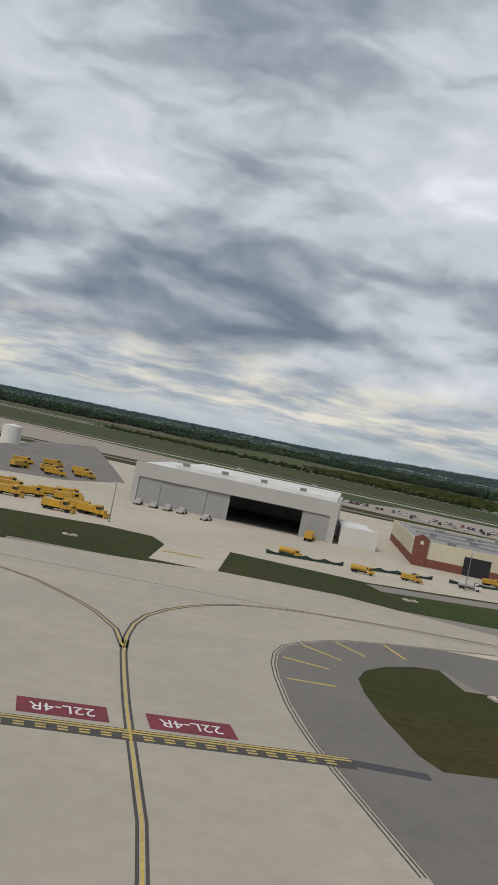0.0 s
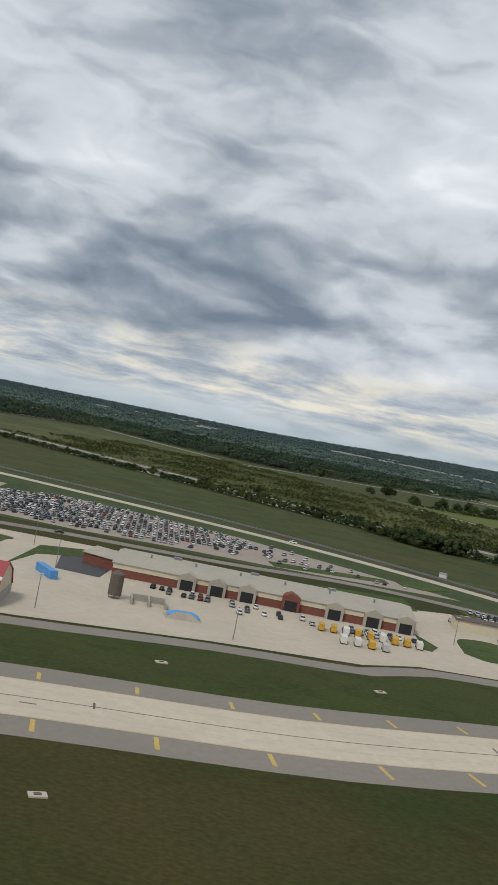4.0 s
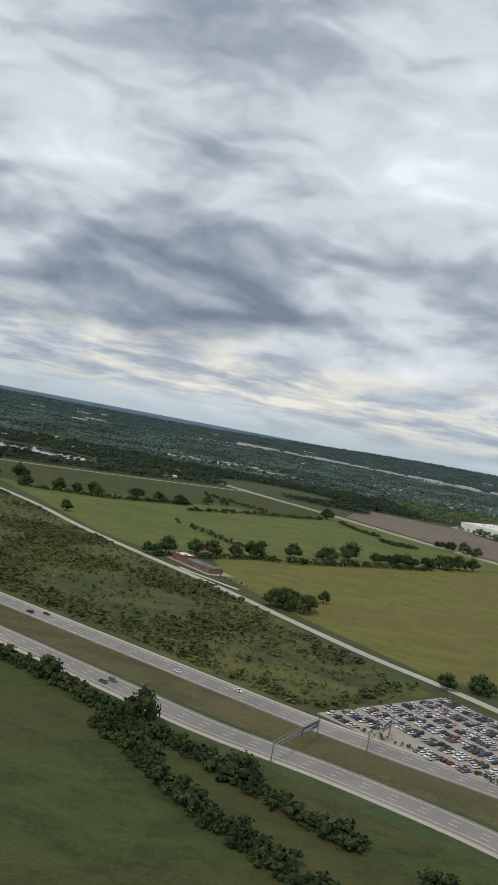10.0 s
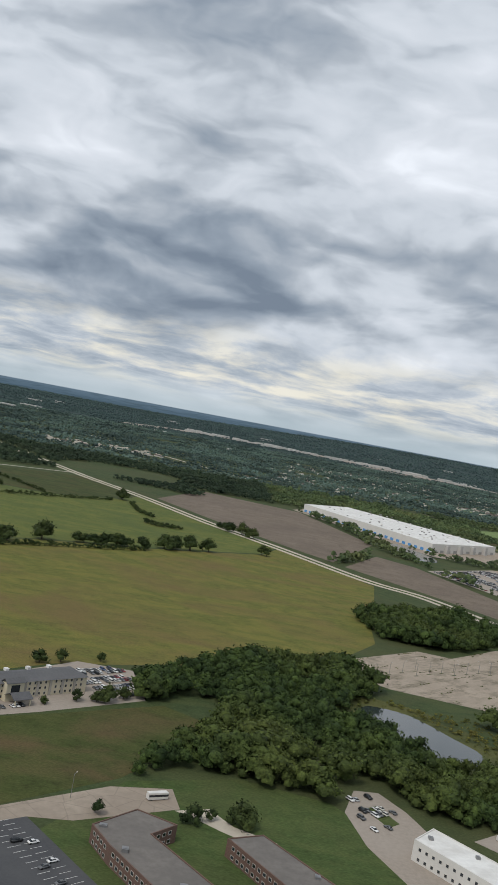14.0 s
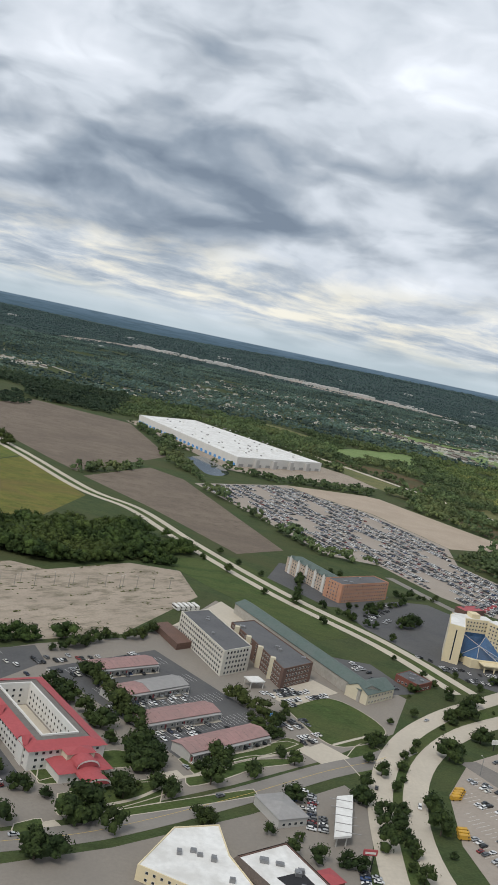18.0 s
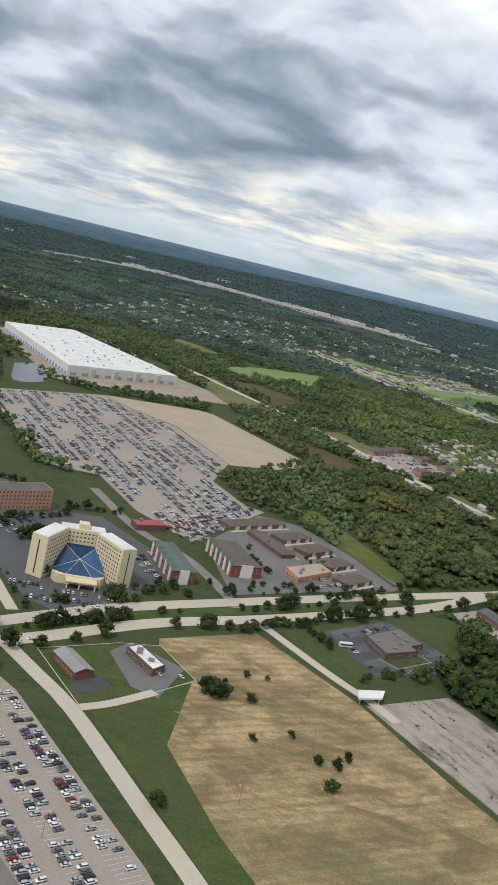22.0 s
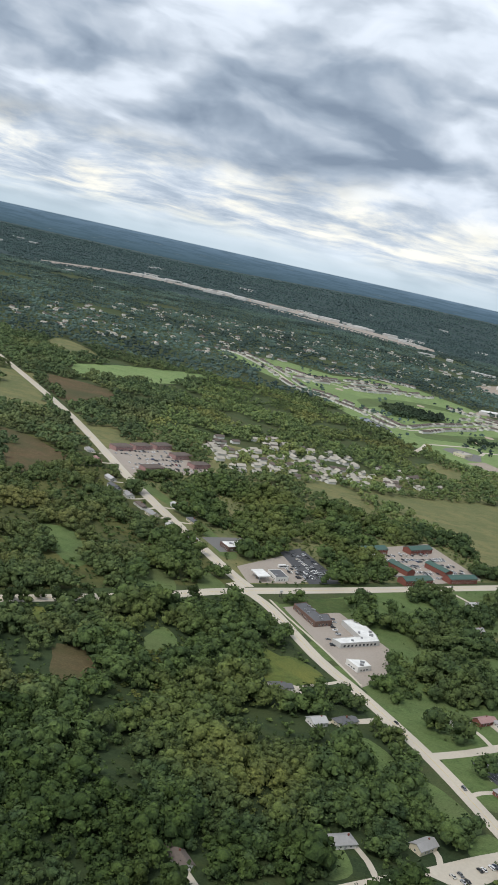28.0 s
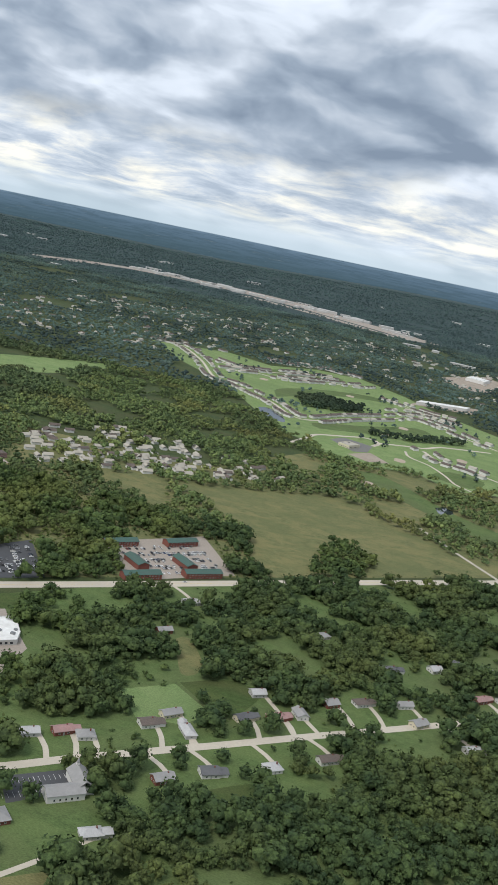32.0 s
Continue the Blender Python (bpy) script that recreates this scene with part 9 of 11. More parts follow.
BARK = material("tree_bark", (0.085, 0.068, 0.05), 0.95, 6.0, 0.3, 0.5)


def blob(rs, n, flat=0.8):
    """A rough lump with n-sided rings."""
    v = [(0, 0, flat)]
    f = []
    for j, (z, r) in enumerate(((0.45 * flat, 0.85), (-0.45 * flat, 0.8))):
        for i in range(n):
            a = 6.2832 * (i + 0.5 * j) / n
            k = r * rs.uniform(0.8, 1.15)
            v.append((math.cos(a) * k, math.sin(a) * k, z + rs.uniform(-0.12, 0.12)))
    for i in range(n):
        a, b = 1 + i, 1 + (i + 1) % n
        f += [(0, a, b), (a, a + n, b), (b, a + n, b + n)]
    return np.array(v), f


def crown(seed, lobes, leaves, size, sides=5, flat=0.85):
    """Unit crown (height 1 above its foot at 0): lobes of dark core with leaf clumps standing off them. Triangles only."""
    rs = np.random.RandomState(seed)
    V, T = [], []
    count = 0
    centres = []
    for k in range(lobes):
        a = 6.2832 * (k + rs.uniform(0, 0.7)) / max(1, lobes - 1)
        r = 0.0 if k == 0 else rs.uniform(0.17, 0.30)
        z = 0.70 if k == 0 else rs.uniform(0.28, 0.66)
        s = rs.uniform(0.20, 0.30) if lobes > 1 else 0.42
        centres.append((np.array((math.cos(a) * r, math.sin(a) * r, z)), s))
    for c, s in centres:
        v, f = blob(rs, sides, flat)
        V.append(v * s * 0.82 + c)
        T += [(i + count, j + count, k2 + count) for i, j, k2 in f]
        count += len(v)
    for k in range(leaves):
        c, s = centres[rs.randint(len(centres))]
        d = rs.normal(size=3)
        d[2] = abs(d[2]) * 1.1 - 0.25
        d /= np.linalg.norm(d)
        n = d + rs.normal(size=3) * 0.45
        n /= np.linalg.norm(n)
        u = np.cross(n, rs.normal(size=3))
        u /= np.linalg.norm(u) + 1e-9
        w = np.cross(n, u)
        p = c + d * s * rs.uniform(0.78, 1.25) * np.array((1, 1, flat))
        q = size * rs.uniform(0.6, 1.35)
        quad = [p + (u * math.cos(b) + w * math.sin(b)) * q * rs.uniform(0.6, 1.1) for b in (0.2, 1.8, 3.3, 4.9)]
        quad[0] = quad[0] - n * q * 0.35
        quad[2] = quad[2] - n * q * 0.35
        V.append(np.array(quad))
        T += [(count, count + 1, count + 2), (count, count + 2, count + 3)]
        count += 4
    return np.concatenate(V), np.array(T, np.int32)


FINE = [crown(111 + i, 7, 210, 0.048, 4) for i in range(6)]
HIGH = [crown(11 + i, 7, 150, 0.056, 4) for i in range(6)]
MIDDLE = [crown(31 + i, 4, 22, 0.12, 4) for i in range(5)]
LOW = [crown(51 + i, 1, 3, 0.22, 4, 1.0) for i in range(4)]


def wood(name, x, y, h, templates, mat, label, category="wood", seed=1, wide=0.95):
    """One mesh of many trees: x, y, heights h."""
    rs = np.random.RandomState(seed)
    n = len(x)
    kind = rs.randint(len(templates), size=n)
    turn = rs.uniform(0, 6.2832, n)
    sx = h * wide * rs.uniform(0.8, 1.2, n)
    ground = rise(x, y)
    V, T, count = [], [], 0
    for k, (tv, tt) in enumerate(templates):
        i = np.where(kind == k)[0]
        if not len(i):
            continue
        c, s = np.cos(turn[i])[:, None], np.sin(turn[i])[:, None]
        vx = (tv[:, 0] * c - tv[:, 1] * s) * sx[i][:, None] + x[i][:, None]
        vy = (tv[:, 0] * s + tv[:, 1] * c) * sx[i][:, None] + y[i][:, None]
        vz = (tv[:, 2][None] - 0.08) * h[i][:, None] + ground[i][:, None]
        V.append(np.stack([vx, vy, vz], -1).reshape(-1, 3))
        T.append((tt[None] + (count + np.arange(len(i)) * len(tv))[:, None, None]).reshape(-1, 3))
        count += len(i) * len(tv)
    V, T = np.concatenate(V).astype(np.float32), np.concatenate(T).astype(np.int32)
    me = bpy.data.meshes.new(name)
    me.vertices.add(len(V))
    me.vertices.foreach_set("co", V.ravel())
    me.loops.add(T.size)
    me.loops.foreach_set("vertex_index", T.ravel())
    me.polygons.add(len(T))
    me.polygons.foreach_set("loop_start", np.arange(0, T.size, 3, dtype=np.int32))
    me.update(calc_edges=True)
    me.materials.append(mat)
    ob = new(name, me)
    ob.matrix_basis = Matrix.Scale(K, 4)
    return tagged(ob, label, category, "", "stuff")


def grid_points(x0, y0, x1, y1, step, seed):
    rs = np.random.RandomState(seed)
    X, Y = np.meshgrid(np.arange(x0, x1, step), np.arange(y0, y1, step * 0.87))
    X = X + (np.arange(X.shape[0]) % 2)[:, None] * step / 2
    X, Y = X.ravel(), Y.ravel()
    return X + rs.uniform(-0.38, 0.38, len(X)) * step, Y + rs.uniform(-0.38, 0.38, len(Y)) * step, rs


def patchy(x, y, s, seed=0.0):
    """Cheap smooth noise in 0..1, in patches of about s metres."""
    a = np.sin(x / s * 2.1 + seed) + np.sin(y / s * 1.9 + 1.3 + seed) + np.sin((x + y) / s * 1.37 + 2.1 * seed) + np.sin((x - 0.7 * y) / s * 2.9 + seed * 3) * 0.7
    return 0.5 + a / 7.4


WOODS = [
    [(-3500, 2110), (1310, 2110), (1385, 2250), (1430, 2240), (1600, 2040), (1740, 1880), (1760, 1830), (1730, 1715), (1860, 1500), (1755, 1395), (1745, 1305), (1800, 1235), (1835, 1212), (1915, 1100), (1990, 1142), (2150, 1275), (2440, 1495), (2690, 1690), (3600, 2400), (5600, 4000), (5600, 7000), (-3500, 7000)],
    [(-3500, 1780), (-520, 1760), (-149, 1640), (60, 1960), (200, 1790), (395, 1670), (640, 1850), (860, 2040), (820, 2115), (-3500, 2115)],
    [(1908, 905), (1933, 868), (1951, 878), (2010, 790), (2090, 660), (2300, 480), (2520, 480), (2490, 650), (2385, 895), (2340, 990), (2236, 1166), (2150, 1262), (1990, 1122), (1977, 1088), (2032, 985), (2006, 940), (1978, 962), (1940, 1056), (1925, 1042), (1934, 956), (1908, 925)],
    [(2196, 1262), (2300, 1370), (2560, 1572), (2700, 1682), (3300, 2150), (3300, 600), (2500, 600), (2400, 900), (2320, 1062), (2246, 1180)],
    [(1095, 770), (1140, 822), (1205, 888), (1238, 882), (1256, 838), (1240, 808), (1230, 790), (1245, 765), (1292, 712), (1300, 690), (1262, 662), (1238, 650), (1207, 664), (1195, 690), (1172, 640), (1110, 630), (1132, 675), (1150, 720), (1107, 735)],
    [(1140, 640), (1165, 606), (1183, 598), (1213, 571), (1222, 590), (1205, 625), (1196, 660), (1172, 640)],
    [(1238, 655), (1262, 632), (1285, 642), (1302, 690), (1326, 772), (1316, 775), (1300, 700), (1262, 705), (1245, 690)],
    [(1280, 1065), (1312, 1125), (1363, 1165), (1428, 1165), (1456, 1135), (1438, 1100), (1379, 1030), (1340, 1000), (1290, 1010)],
    [(430, 800), (450, 765), (486, 738), (502, 752), (480, 792), (445, 818)],
    [(940, 2060), (960, 2010), (1110, 1960), (1130, 2010), (1118, 2060), (1000, 2100)],
    [(-3500, 6900), (5600, 6900), (5600, 10200), (-3500, 10200)],
]
BELTS = [
    ([(1390, 1745), (1402, 1700), (1428, 1600), (1444, 1515), (1520, 1360), (1580, 1225)], 13), ([(1300, 1418), (1340, 1480), (1382, 1568)], 7),
    ([(1318, 2045), (1400, 1870), (1482, 1690)], 12), ([(1482, 1690), (1560, 1668), (1640, 1705), (1722, 1725)], 13), ([(1405, 1760), (1330, 1990)], 8),
    ([(1300, 1110), (1285, 1070)], 12), ([(1320, 800), (1365, 838), (1412, 872)], 5), ([(1410, 1055), (1445, 1068)], 6),
    ([(1395, 800), (1440, 750), (1452, 705)], 6), ([(1870, 1140), (1830, 1225), (1780, 1260)], 10), ([(1930, 1045), (1915, 1015), (1935, 965)], 6),
    ([(1858, 900), (1905, 922)], 6), ([(1690, 1130), (1640, 1228), (1600, 1215)], 6), ([(2190, 1440), (2262, 1490)], 14),
]
HEDGES = [([(-200, 1255), (60, 1085), (230, 962), (377, 852), (444, 806), (499, 749), (591, 697), (640, 668), (676, 632), (741, 585), (780, 545), (822, 505), (850, 470), (900, 428), (980, 350)], 5),
          ([(776, 530), (794, 502), (812, 470), (834, 440), (870, 400)], 6), ([(300, 960), (430, 870), (520, 802)], 2.5),
          ([(783, 1415), (848, 1504), (925, 1586), (990, 1658)], 2.4), ([(800, 1730), (844, 1677), (900, 1600)], 2.0), ([(775, 1257), (822, 1180), (849, 1135)], 1.6), ([(766, 985), (798, 1006), (859, 1072), (908, 1097), (968, 1156), (1070, 1242)], 3.0),
          ([(572, 1350), (610, 1352), (647, 1372), (689, 1396), (718, 1430), (783, 1498)], 3.5), ([(1019, 1660), (1037, 1580), (1060, 1540)], 3.0), ([(1056, 1478), (1071, 1460), (1098, 1470)], 6.0)]


def grow():
    def mask(x, y, polys, lines):
        ok = np.zeros(len(x), bool)
        for p in polys:
            ok |= inside(x, y, p)
        for p, d in lines:
            ok |= near_line(x, y, p, d)
        for p in CLEAR:
            ok &= ~inside(x, y, p)
        for p, d in LINES:
            ok &= ~near_line(x, y, p, d + 3)
        # the woods end a little beyond the stretch of land that the flight passes
        ok &= (x < 2760 + (y - 1098) * 0.101 + np.clip(y - 3000, 0, None) * 0.15) & (x > -260 - 0.27 * y) & (y > np.interp(x, [1500, 1906, 2107, 2376, 2629], [520, 660, 770, 900, 1010]))
        return ok
    zones = [("wood_near", 2075, 940, 2320, 1620, 10.8, HIGH, 16.0, LEAF, 0.37), ("wood_south", 2075, 480, 2320, 940, 10.4, HIGH, 16.0, DEEPLEAF, 0.30), ("wood_garden", 2320, 480, 3000, 1620, 10.8, HIGH, 16.0, SHADELEAF, 0.37), ("wood_dense", 1880, 480, 2075, 990, 9.4, HIGH, 15.0, DEEPLEAF, 0.26), ("wood_open", 1880, 990, 2075, 1290, 10.2, HIGH, 15.0, ROADLEAF, 0.32), ("wood_roadside", 1880, 1290, 2075, 1620, 10.6, HIGH, 14.0, ROADLEAF, 0.39), ("wood_strip", 1050, 600, 1480, 1180, 7.8, FINE, 14.0, DEEPLEAF, 0.29),
             ("wood_middle", 1270, 1180, 1960, 2560, 11.0, MIDDLE, 12.5, MIDLEAF, 0.30), ("wood_east", 1960, 1180, 3000, 2560, 11.5, MIDDLE, 12.0, EASTLEAF, 0.36), ("wood_copse", -200, 650, 1050, 1400, 8.0, HIGH, 11.0, DARKLEAF, 0.1), ("wood_west", -900, 1400, 1270, 2560, 13.0, MIDDLE, 11.0, WESTLEAF, 0.30),
             ("wood_far", -1600, 2560, 3900, 5200, 16.5, LOW, 9.5, HAZYLEAF, 0.20), ("wood_horizon", -2600, 5200, 5400, 6900, 25.0, LOW, 10.0, BLUEHAZELEAF, 0.25), ("wood_beyond", -3200, 6900, 4200, 10000, 40.0, LOW, 14.0, BLUEHAZELEAF, 0.2)]
    for i, (name, x0, y0, x1, y1, step, kind, h, mat, gap) in enumerate(zones):
        x, y, rs = grid_points(x0, y0, x1, y1, step, 100 + i)
        ok = mask(x, y, WOODS, BELTS)
        if name in ("wood_middle", "wood_east"):
            ok &= ~inside(x, y, [(1880, 480), (3000, 480), (3000, 1620), (1880, 1620)])
        if name in ("wood_near", "wood_garden", "wood_roadside", "wood_open"):
            ok &= rs.uniform(size=len(x)) > 0.10
        ok &= patchy(x, y, 30 if name in ("wood_near", "wood_garden", "wood_south", "wood_open", "wood_strip", "wood_dense", "wood_roadside") else 55 if step < 12 else 190, 0.4) > gap
        x, y = x[ok], y[ok]
        hh = h * (0.55 + 0.75 * rs.uniform(size=len(x))) * (0.55 + 0.85 * patchy(x, y, 26, 2.0))
        labels = {"wood_near": "dense green broadleaf wood near the houses", "wood_dense": "closed deep green broadleaf wood", "wood_south": "closed deep green broadleaf wood beside the pylons", "wood_open": "light green and yellow broadleaf wood", "wood_garden": "green broadleaf wood round the house gardens", "wood_roadside": "green broadleaf wood beside the road", "wood_strip": "dark green wood round the pond", "wood_middle": "wide dark green broadleaf woods", "wood_east": "light green broadleaf woods with yellow crowns", "wood_west": "belt of broadleaf trees behind the fields",
                  "wood_far": "woods stretching far off in hazy blue green", "wood_copse": "dark green copse by the highway hedge", "wood_beyond": "woods below the horizon, blue with haze", "wood_horizon": "woods towards the horizon, tinted with haze"}
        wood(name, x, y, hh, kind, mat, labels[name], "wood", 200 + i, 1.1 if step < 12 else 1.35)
    # closed stands in the near woods, where the crowns leave few gaps
    stands = [[(1936, 868), (1961, 874), (1984, 855), (1998, 825), (2019, 784), (2034, 771), (2085, 690), (2110, 760), (2053, 840), (2035, 870), (2008, 882), (1976, 919), (1964, 977), (1932, 934)],
              [(2035, 870), (2053, 840), (2110, 760), (2160, 800), (2130, 880), (2075, 925)],
              [(2484, 1043), (2431, 1034), (2441, 1070), (2483, 1091), (2520, 1127), (2569, 1158), (2636, 1184), (2631, 1132), (2575, 1095), (2525, 1067)],
              [(2175, 879), (2130, 995), (2160, 1024), (2192, 1034), (2222, 1023), (2263, 1023), (2302, 1043), (2305, 990), (2297, 930)]]
    x, y, rs = grid_points(1880, 700, 2700, 1200, 8.6, 160)
    ok = mask(x, y, stands, []) & (rs.uniform(size=len(x)) < 0.72)
    x, y = x[ok], y[ok]
    wood("wood_stand", x, y, 7.0 + 8.5 * rs.uniform(size=len(x)), HIGH, SHADELEAF, "closed stand of green broadleaf trees", "wood", 161, 1.1)
    x, y, rs = grid_points(2460, 1500, 2570, 1710, 9.0, 162)
    ok = inside(x, y, [(2479, 1540), (2479, 1599), (2492, 1680), (2516, 1670), (2547, 1633), (2530, 1575), (2508, 1545)]) & (rs.uniform(size=len(x)) < 0.9)
    x, y = x[ok], y[ok]
    wood("meadow_copse", x, y, 9.0 + 6.0 * rs.uniform(size=len(x)), MIDDLE, LEAF, "dark green copse in the rough meadow", "trees", 163, 1.1)
    x, y, rs = grid_points(2080, 1000, 2220, 1155, 5.0, 164)
    ok = mask(x, y, [[(2126, 1008), (2089, 1103), (2123, 1146), (2177, 1148), (2212, 1140), (2214, 1087), (2184, 1070), (2150, 1036)]], []) & (rs.uniform(size=len(x)) < 0.55)
    x, y = x[ok], y[ok]
    wood("clearing_scrub", x, y, 1.2 + 3.6 * rs.uniform(size=len(x)) ** 2, MIDDLE, BUSH, "yellow green scrub in a clearing", "bushes", 165, 1.7)
    # undergrowth in the gaps of the near woods
    x, y, rs = grid_points(1880, 480, 3000, 1620, 6.5, 140)
    ok = mask(x, y, WOODS[2:4] + [WOODS[0]], [])
    ok &= (rs.uniform(size=len(x)) < np.where(inside(x, y, WOODS[3]), 0.2, 0.75)) & (patchy(x, y, 17, 2.2) > 0.3)
    x, y = x[ok], y[ok]
    wood("undergrowth", x, y, 1.2 + 4.0 * rs.uniform(size=len(x)) ** 2, [crown(91 + i, 2, 12, 0.2, 4) for i in range(4)], LEAF, "bushes and undergrowth in the wood", "bushes", 141, 1.7)
    x, y, rs = grid_points(1210, 640, 1345, 830, 3.6, 150)
    ok = inside(x, y, [(1218, 775), (1236, 824), (1290, 814), (1335, 800), (1320, 745), (1306, 692), (1262, 650), (1234, 745)]) & ~inside(x, y, [(1235, 790), (1243, 807), (1271, 800), (1294, 768), (1304, 745), (1292, 716), (1269, 722), (1246, 760)])
    ok &= rs.uniform(size=len(x)) < 0.6
    x, y = x[ok], y[ok]
    wood("pond_scrub", x, y, 0.8 + 2.6 * rs.uniform(size=len(x)) ** 2, MIDDLE, BUSH, "reeds and bushes round the pond", "bushes", 151, 1.5)
    x, y, rs = grid_points(-250, 400, 1110, 1760, 3.6, 300)
    ok = np.zeros(len(x), bool)
    for p, d in HEDGES:
        ok |= near_line(x, y, p, d)
    ok &= (patchy(x, y, 30, 0.2) > 0.12)
    x, y = x[ok], y[ok]
    wood("hedgerow", x, y, 3.2 + 4.5 * rs.uniform(size=len(x)) ** 2, MIDDLE, DARKLEAF, "overgrown hedgerow along the highway", "hedge", 301, 1.1)
    x, y, rs = grid_points(100, 560, 1000, 1760, 4.4, 310)
    scrub = [(40, 1200), (214, 1080), (372, 955), (535, 835), (634, 785), (771, 675), (866, 600), (885, 606), (932, 672), (905, 722), (817, 880), (700, 1045), (615, 1190), (502, 1350), (330, 1560), (150, 1500)]
    low = [crown(71 + i, 2, 10, 0.22, 4) for i in range(4)]
    ok = inside(x, y, scrub) & (patchy(x, y, 58, 1.7) > 0.24) & (rs.uniform(size=len(x)) > 0.42)
    x, y = x[ok], y[ok]
    wood("scrub_bushes", x, y, 0.5 + 2.2 * rs.uniform(size=len(x)) ** 2.4, low, SCRUBLEAF, "low yellow green scrub bushes", "bushes", 311, 2.3)
    x, y, rs = grid_points(-100, 560, 1000, 1760, 4.2, 312)
    dense = patchy(x, y, 44, 0.3) + 0.35 * patchy(x, y, 13, 2.6)
    ok = inside(x, y, scrub) & (dense > 0.64) & (rs.uniform(size=len(x)) < np.clip((dense - 0.55) * 3.2, 0.2, 0.85))
    ok |= near_line(x, y, [(846, 632), (860, 606), (879, 616), (894, 640), (920, 671), (930, 684)], 4.5) | near_line(x, y, [(600, 812), (700, 738), (790, 670), (862, 606)], 3.5) & (rs.uniform(size=len(x)) < 0.6)
    x, y = x[ok], y[ok]
    wood("scrub_thicket", x, y, 1.0 + 3.2 * rs.uniform(size=len(x)) ** 2, low, THICKLEAF, "dark green thicket in the scrub land", "bushes", 313, 1.9)
    # weeds between the packed car park and the highway
    x, y, rs = grid_points(860, 480, 1010, 620, 1.9, 314)
    ok = near_line(x, y, [(887, 584), (906, 570.5), (925, 555.5), (947, 535), (967, 514), (985, 499), (1000, 489)], 2.2) & (rs.uniform(size=len(x)) < 0.8)
    x, y = x[ok], y[ok]
    wood("verge_weeds", x, y, 0.6 + 1.5 * rs.uniform(size=len(x)) ** 2, low, THICKLEAF, "strip of tall weeds between car park and highway", "weeds", 315, 1.5)
    # shrubs planted in front of the school
    px, py = np.array([824.0, 828, 833, 837, 841, 845]), np.array([931.0, 924, 917, 922, 913, 906])
    wood("school_shrubs", px, py, np.array([2.6, 2.2, 3.0, 2.4, 2.8, 2.2]), MIDDLE, DARKLEAF, "small clipped shrubs in front of the school", "shrubs", 316, 0.8)
    x, y, rs = grid_points(1880, 2220, 2860, 3350, 26.0, 340)
    golf = [(1890, 3120), (2092, 3220), (2221, 3140), (2334, 3274), (2464, 3285), (2592, 3104), (2661, 2958), (2800, 2778), (2790, 2500), (2735, 2141), (2657, 2102), (2604, 2172), (2510, 2135), (2471, 2138), (2404, 2236), (2360, 2265), (2315, 2364), (2264, 2475), (2183, 2660), (2040, 2850)]
    ok = inside(x, y, golf) & (patchy(x, y, 60, 1.1) > 0.68) & (rs.uniform(size=len(x)) < 0.6)
    x, y = x[ok], y[ok]
    wood("golf_course_trees", x, y, 8 + 6 * rs.uniform(size=len(x)), MIDDLE, HAZYLEAF, "rows and clumps of trees on the golf course", "trees", 341, 1.0)
    x, y, rs = grid_points(2330, 2100, 2720, 2790, 12.0, 344)
    ok = inside(x, y, [(2340, 2687), (2392, 2771), (2446, 2738), (2485, 2762), (2488, 2680), (2443, 2620), (2395, 2610), (2365, 2600)]) | near_line(x, y, [(2520, 2440), (2600, 2470), (2700, 2560)], 9)
    x, y = x[ok], y[ok]
    wood("golf_copse", x, y, 13 + 6 * rs.uniform(size=len(x)), MIDDLE, WESTLEAF, "dark copse and row of trees on the golf course", "trees", 345, 1.1)
    # weeds in the joints of the old slab and the empty car park
    for name, poly, along, pitch, seed in (("slab_weeds", [(1852, 862), (1908, 900), (1933, 862), (1951, 872), (2008, 786), (2085, 660), (1985, 640), (1931, 737)], turned((1852, 862), (1931, 737)), 13.0, 320),
                                           ("lot_weeds", [(1237, 905), (1315, 985), (1342, 980), (1399, 1045), (1440, 1050), (1456, 985), (1410, 870), (1364, 832), (1319, 842), (1268, 852), (1250, 866)], turned((1237, 905), (1315, 985)), 19.0, 330)):
        rs = np.random.RandomState(seed)
        n = 420000
        x, y = rs.uniform(1200, 2100, n), rs.uniform(600, 1060, n)
        a = radians(along)
        across_ = -x * math.sin(a) + y * math.cos(a)
        ok = inside(x, y, poly) & (np.abs((across_ / pitch) % 1.0 - 0.5) < 0.02) & (patchy(x, y, 14, 0.9) > 0.58)
        ok |= inside(x, y, poly) & (patchy(x, y, 9, 2.9) > 0.86) & (rs.uniform(size=n) > 0.8)
        x, y = x[ok], y[ok]
        wood(name, x, y, 0.25 + 0.7 * rs.uniform(size=len(x)) ** 2, LOW, BUSH, "tufts of weeds in the slab joints", "weeds", seed + 1, 2.6)


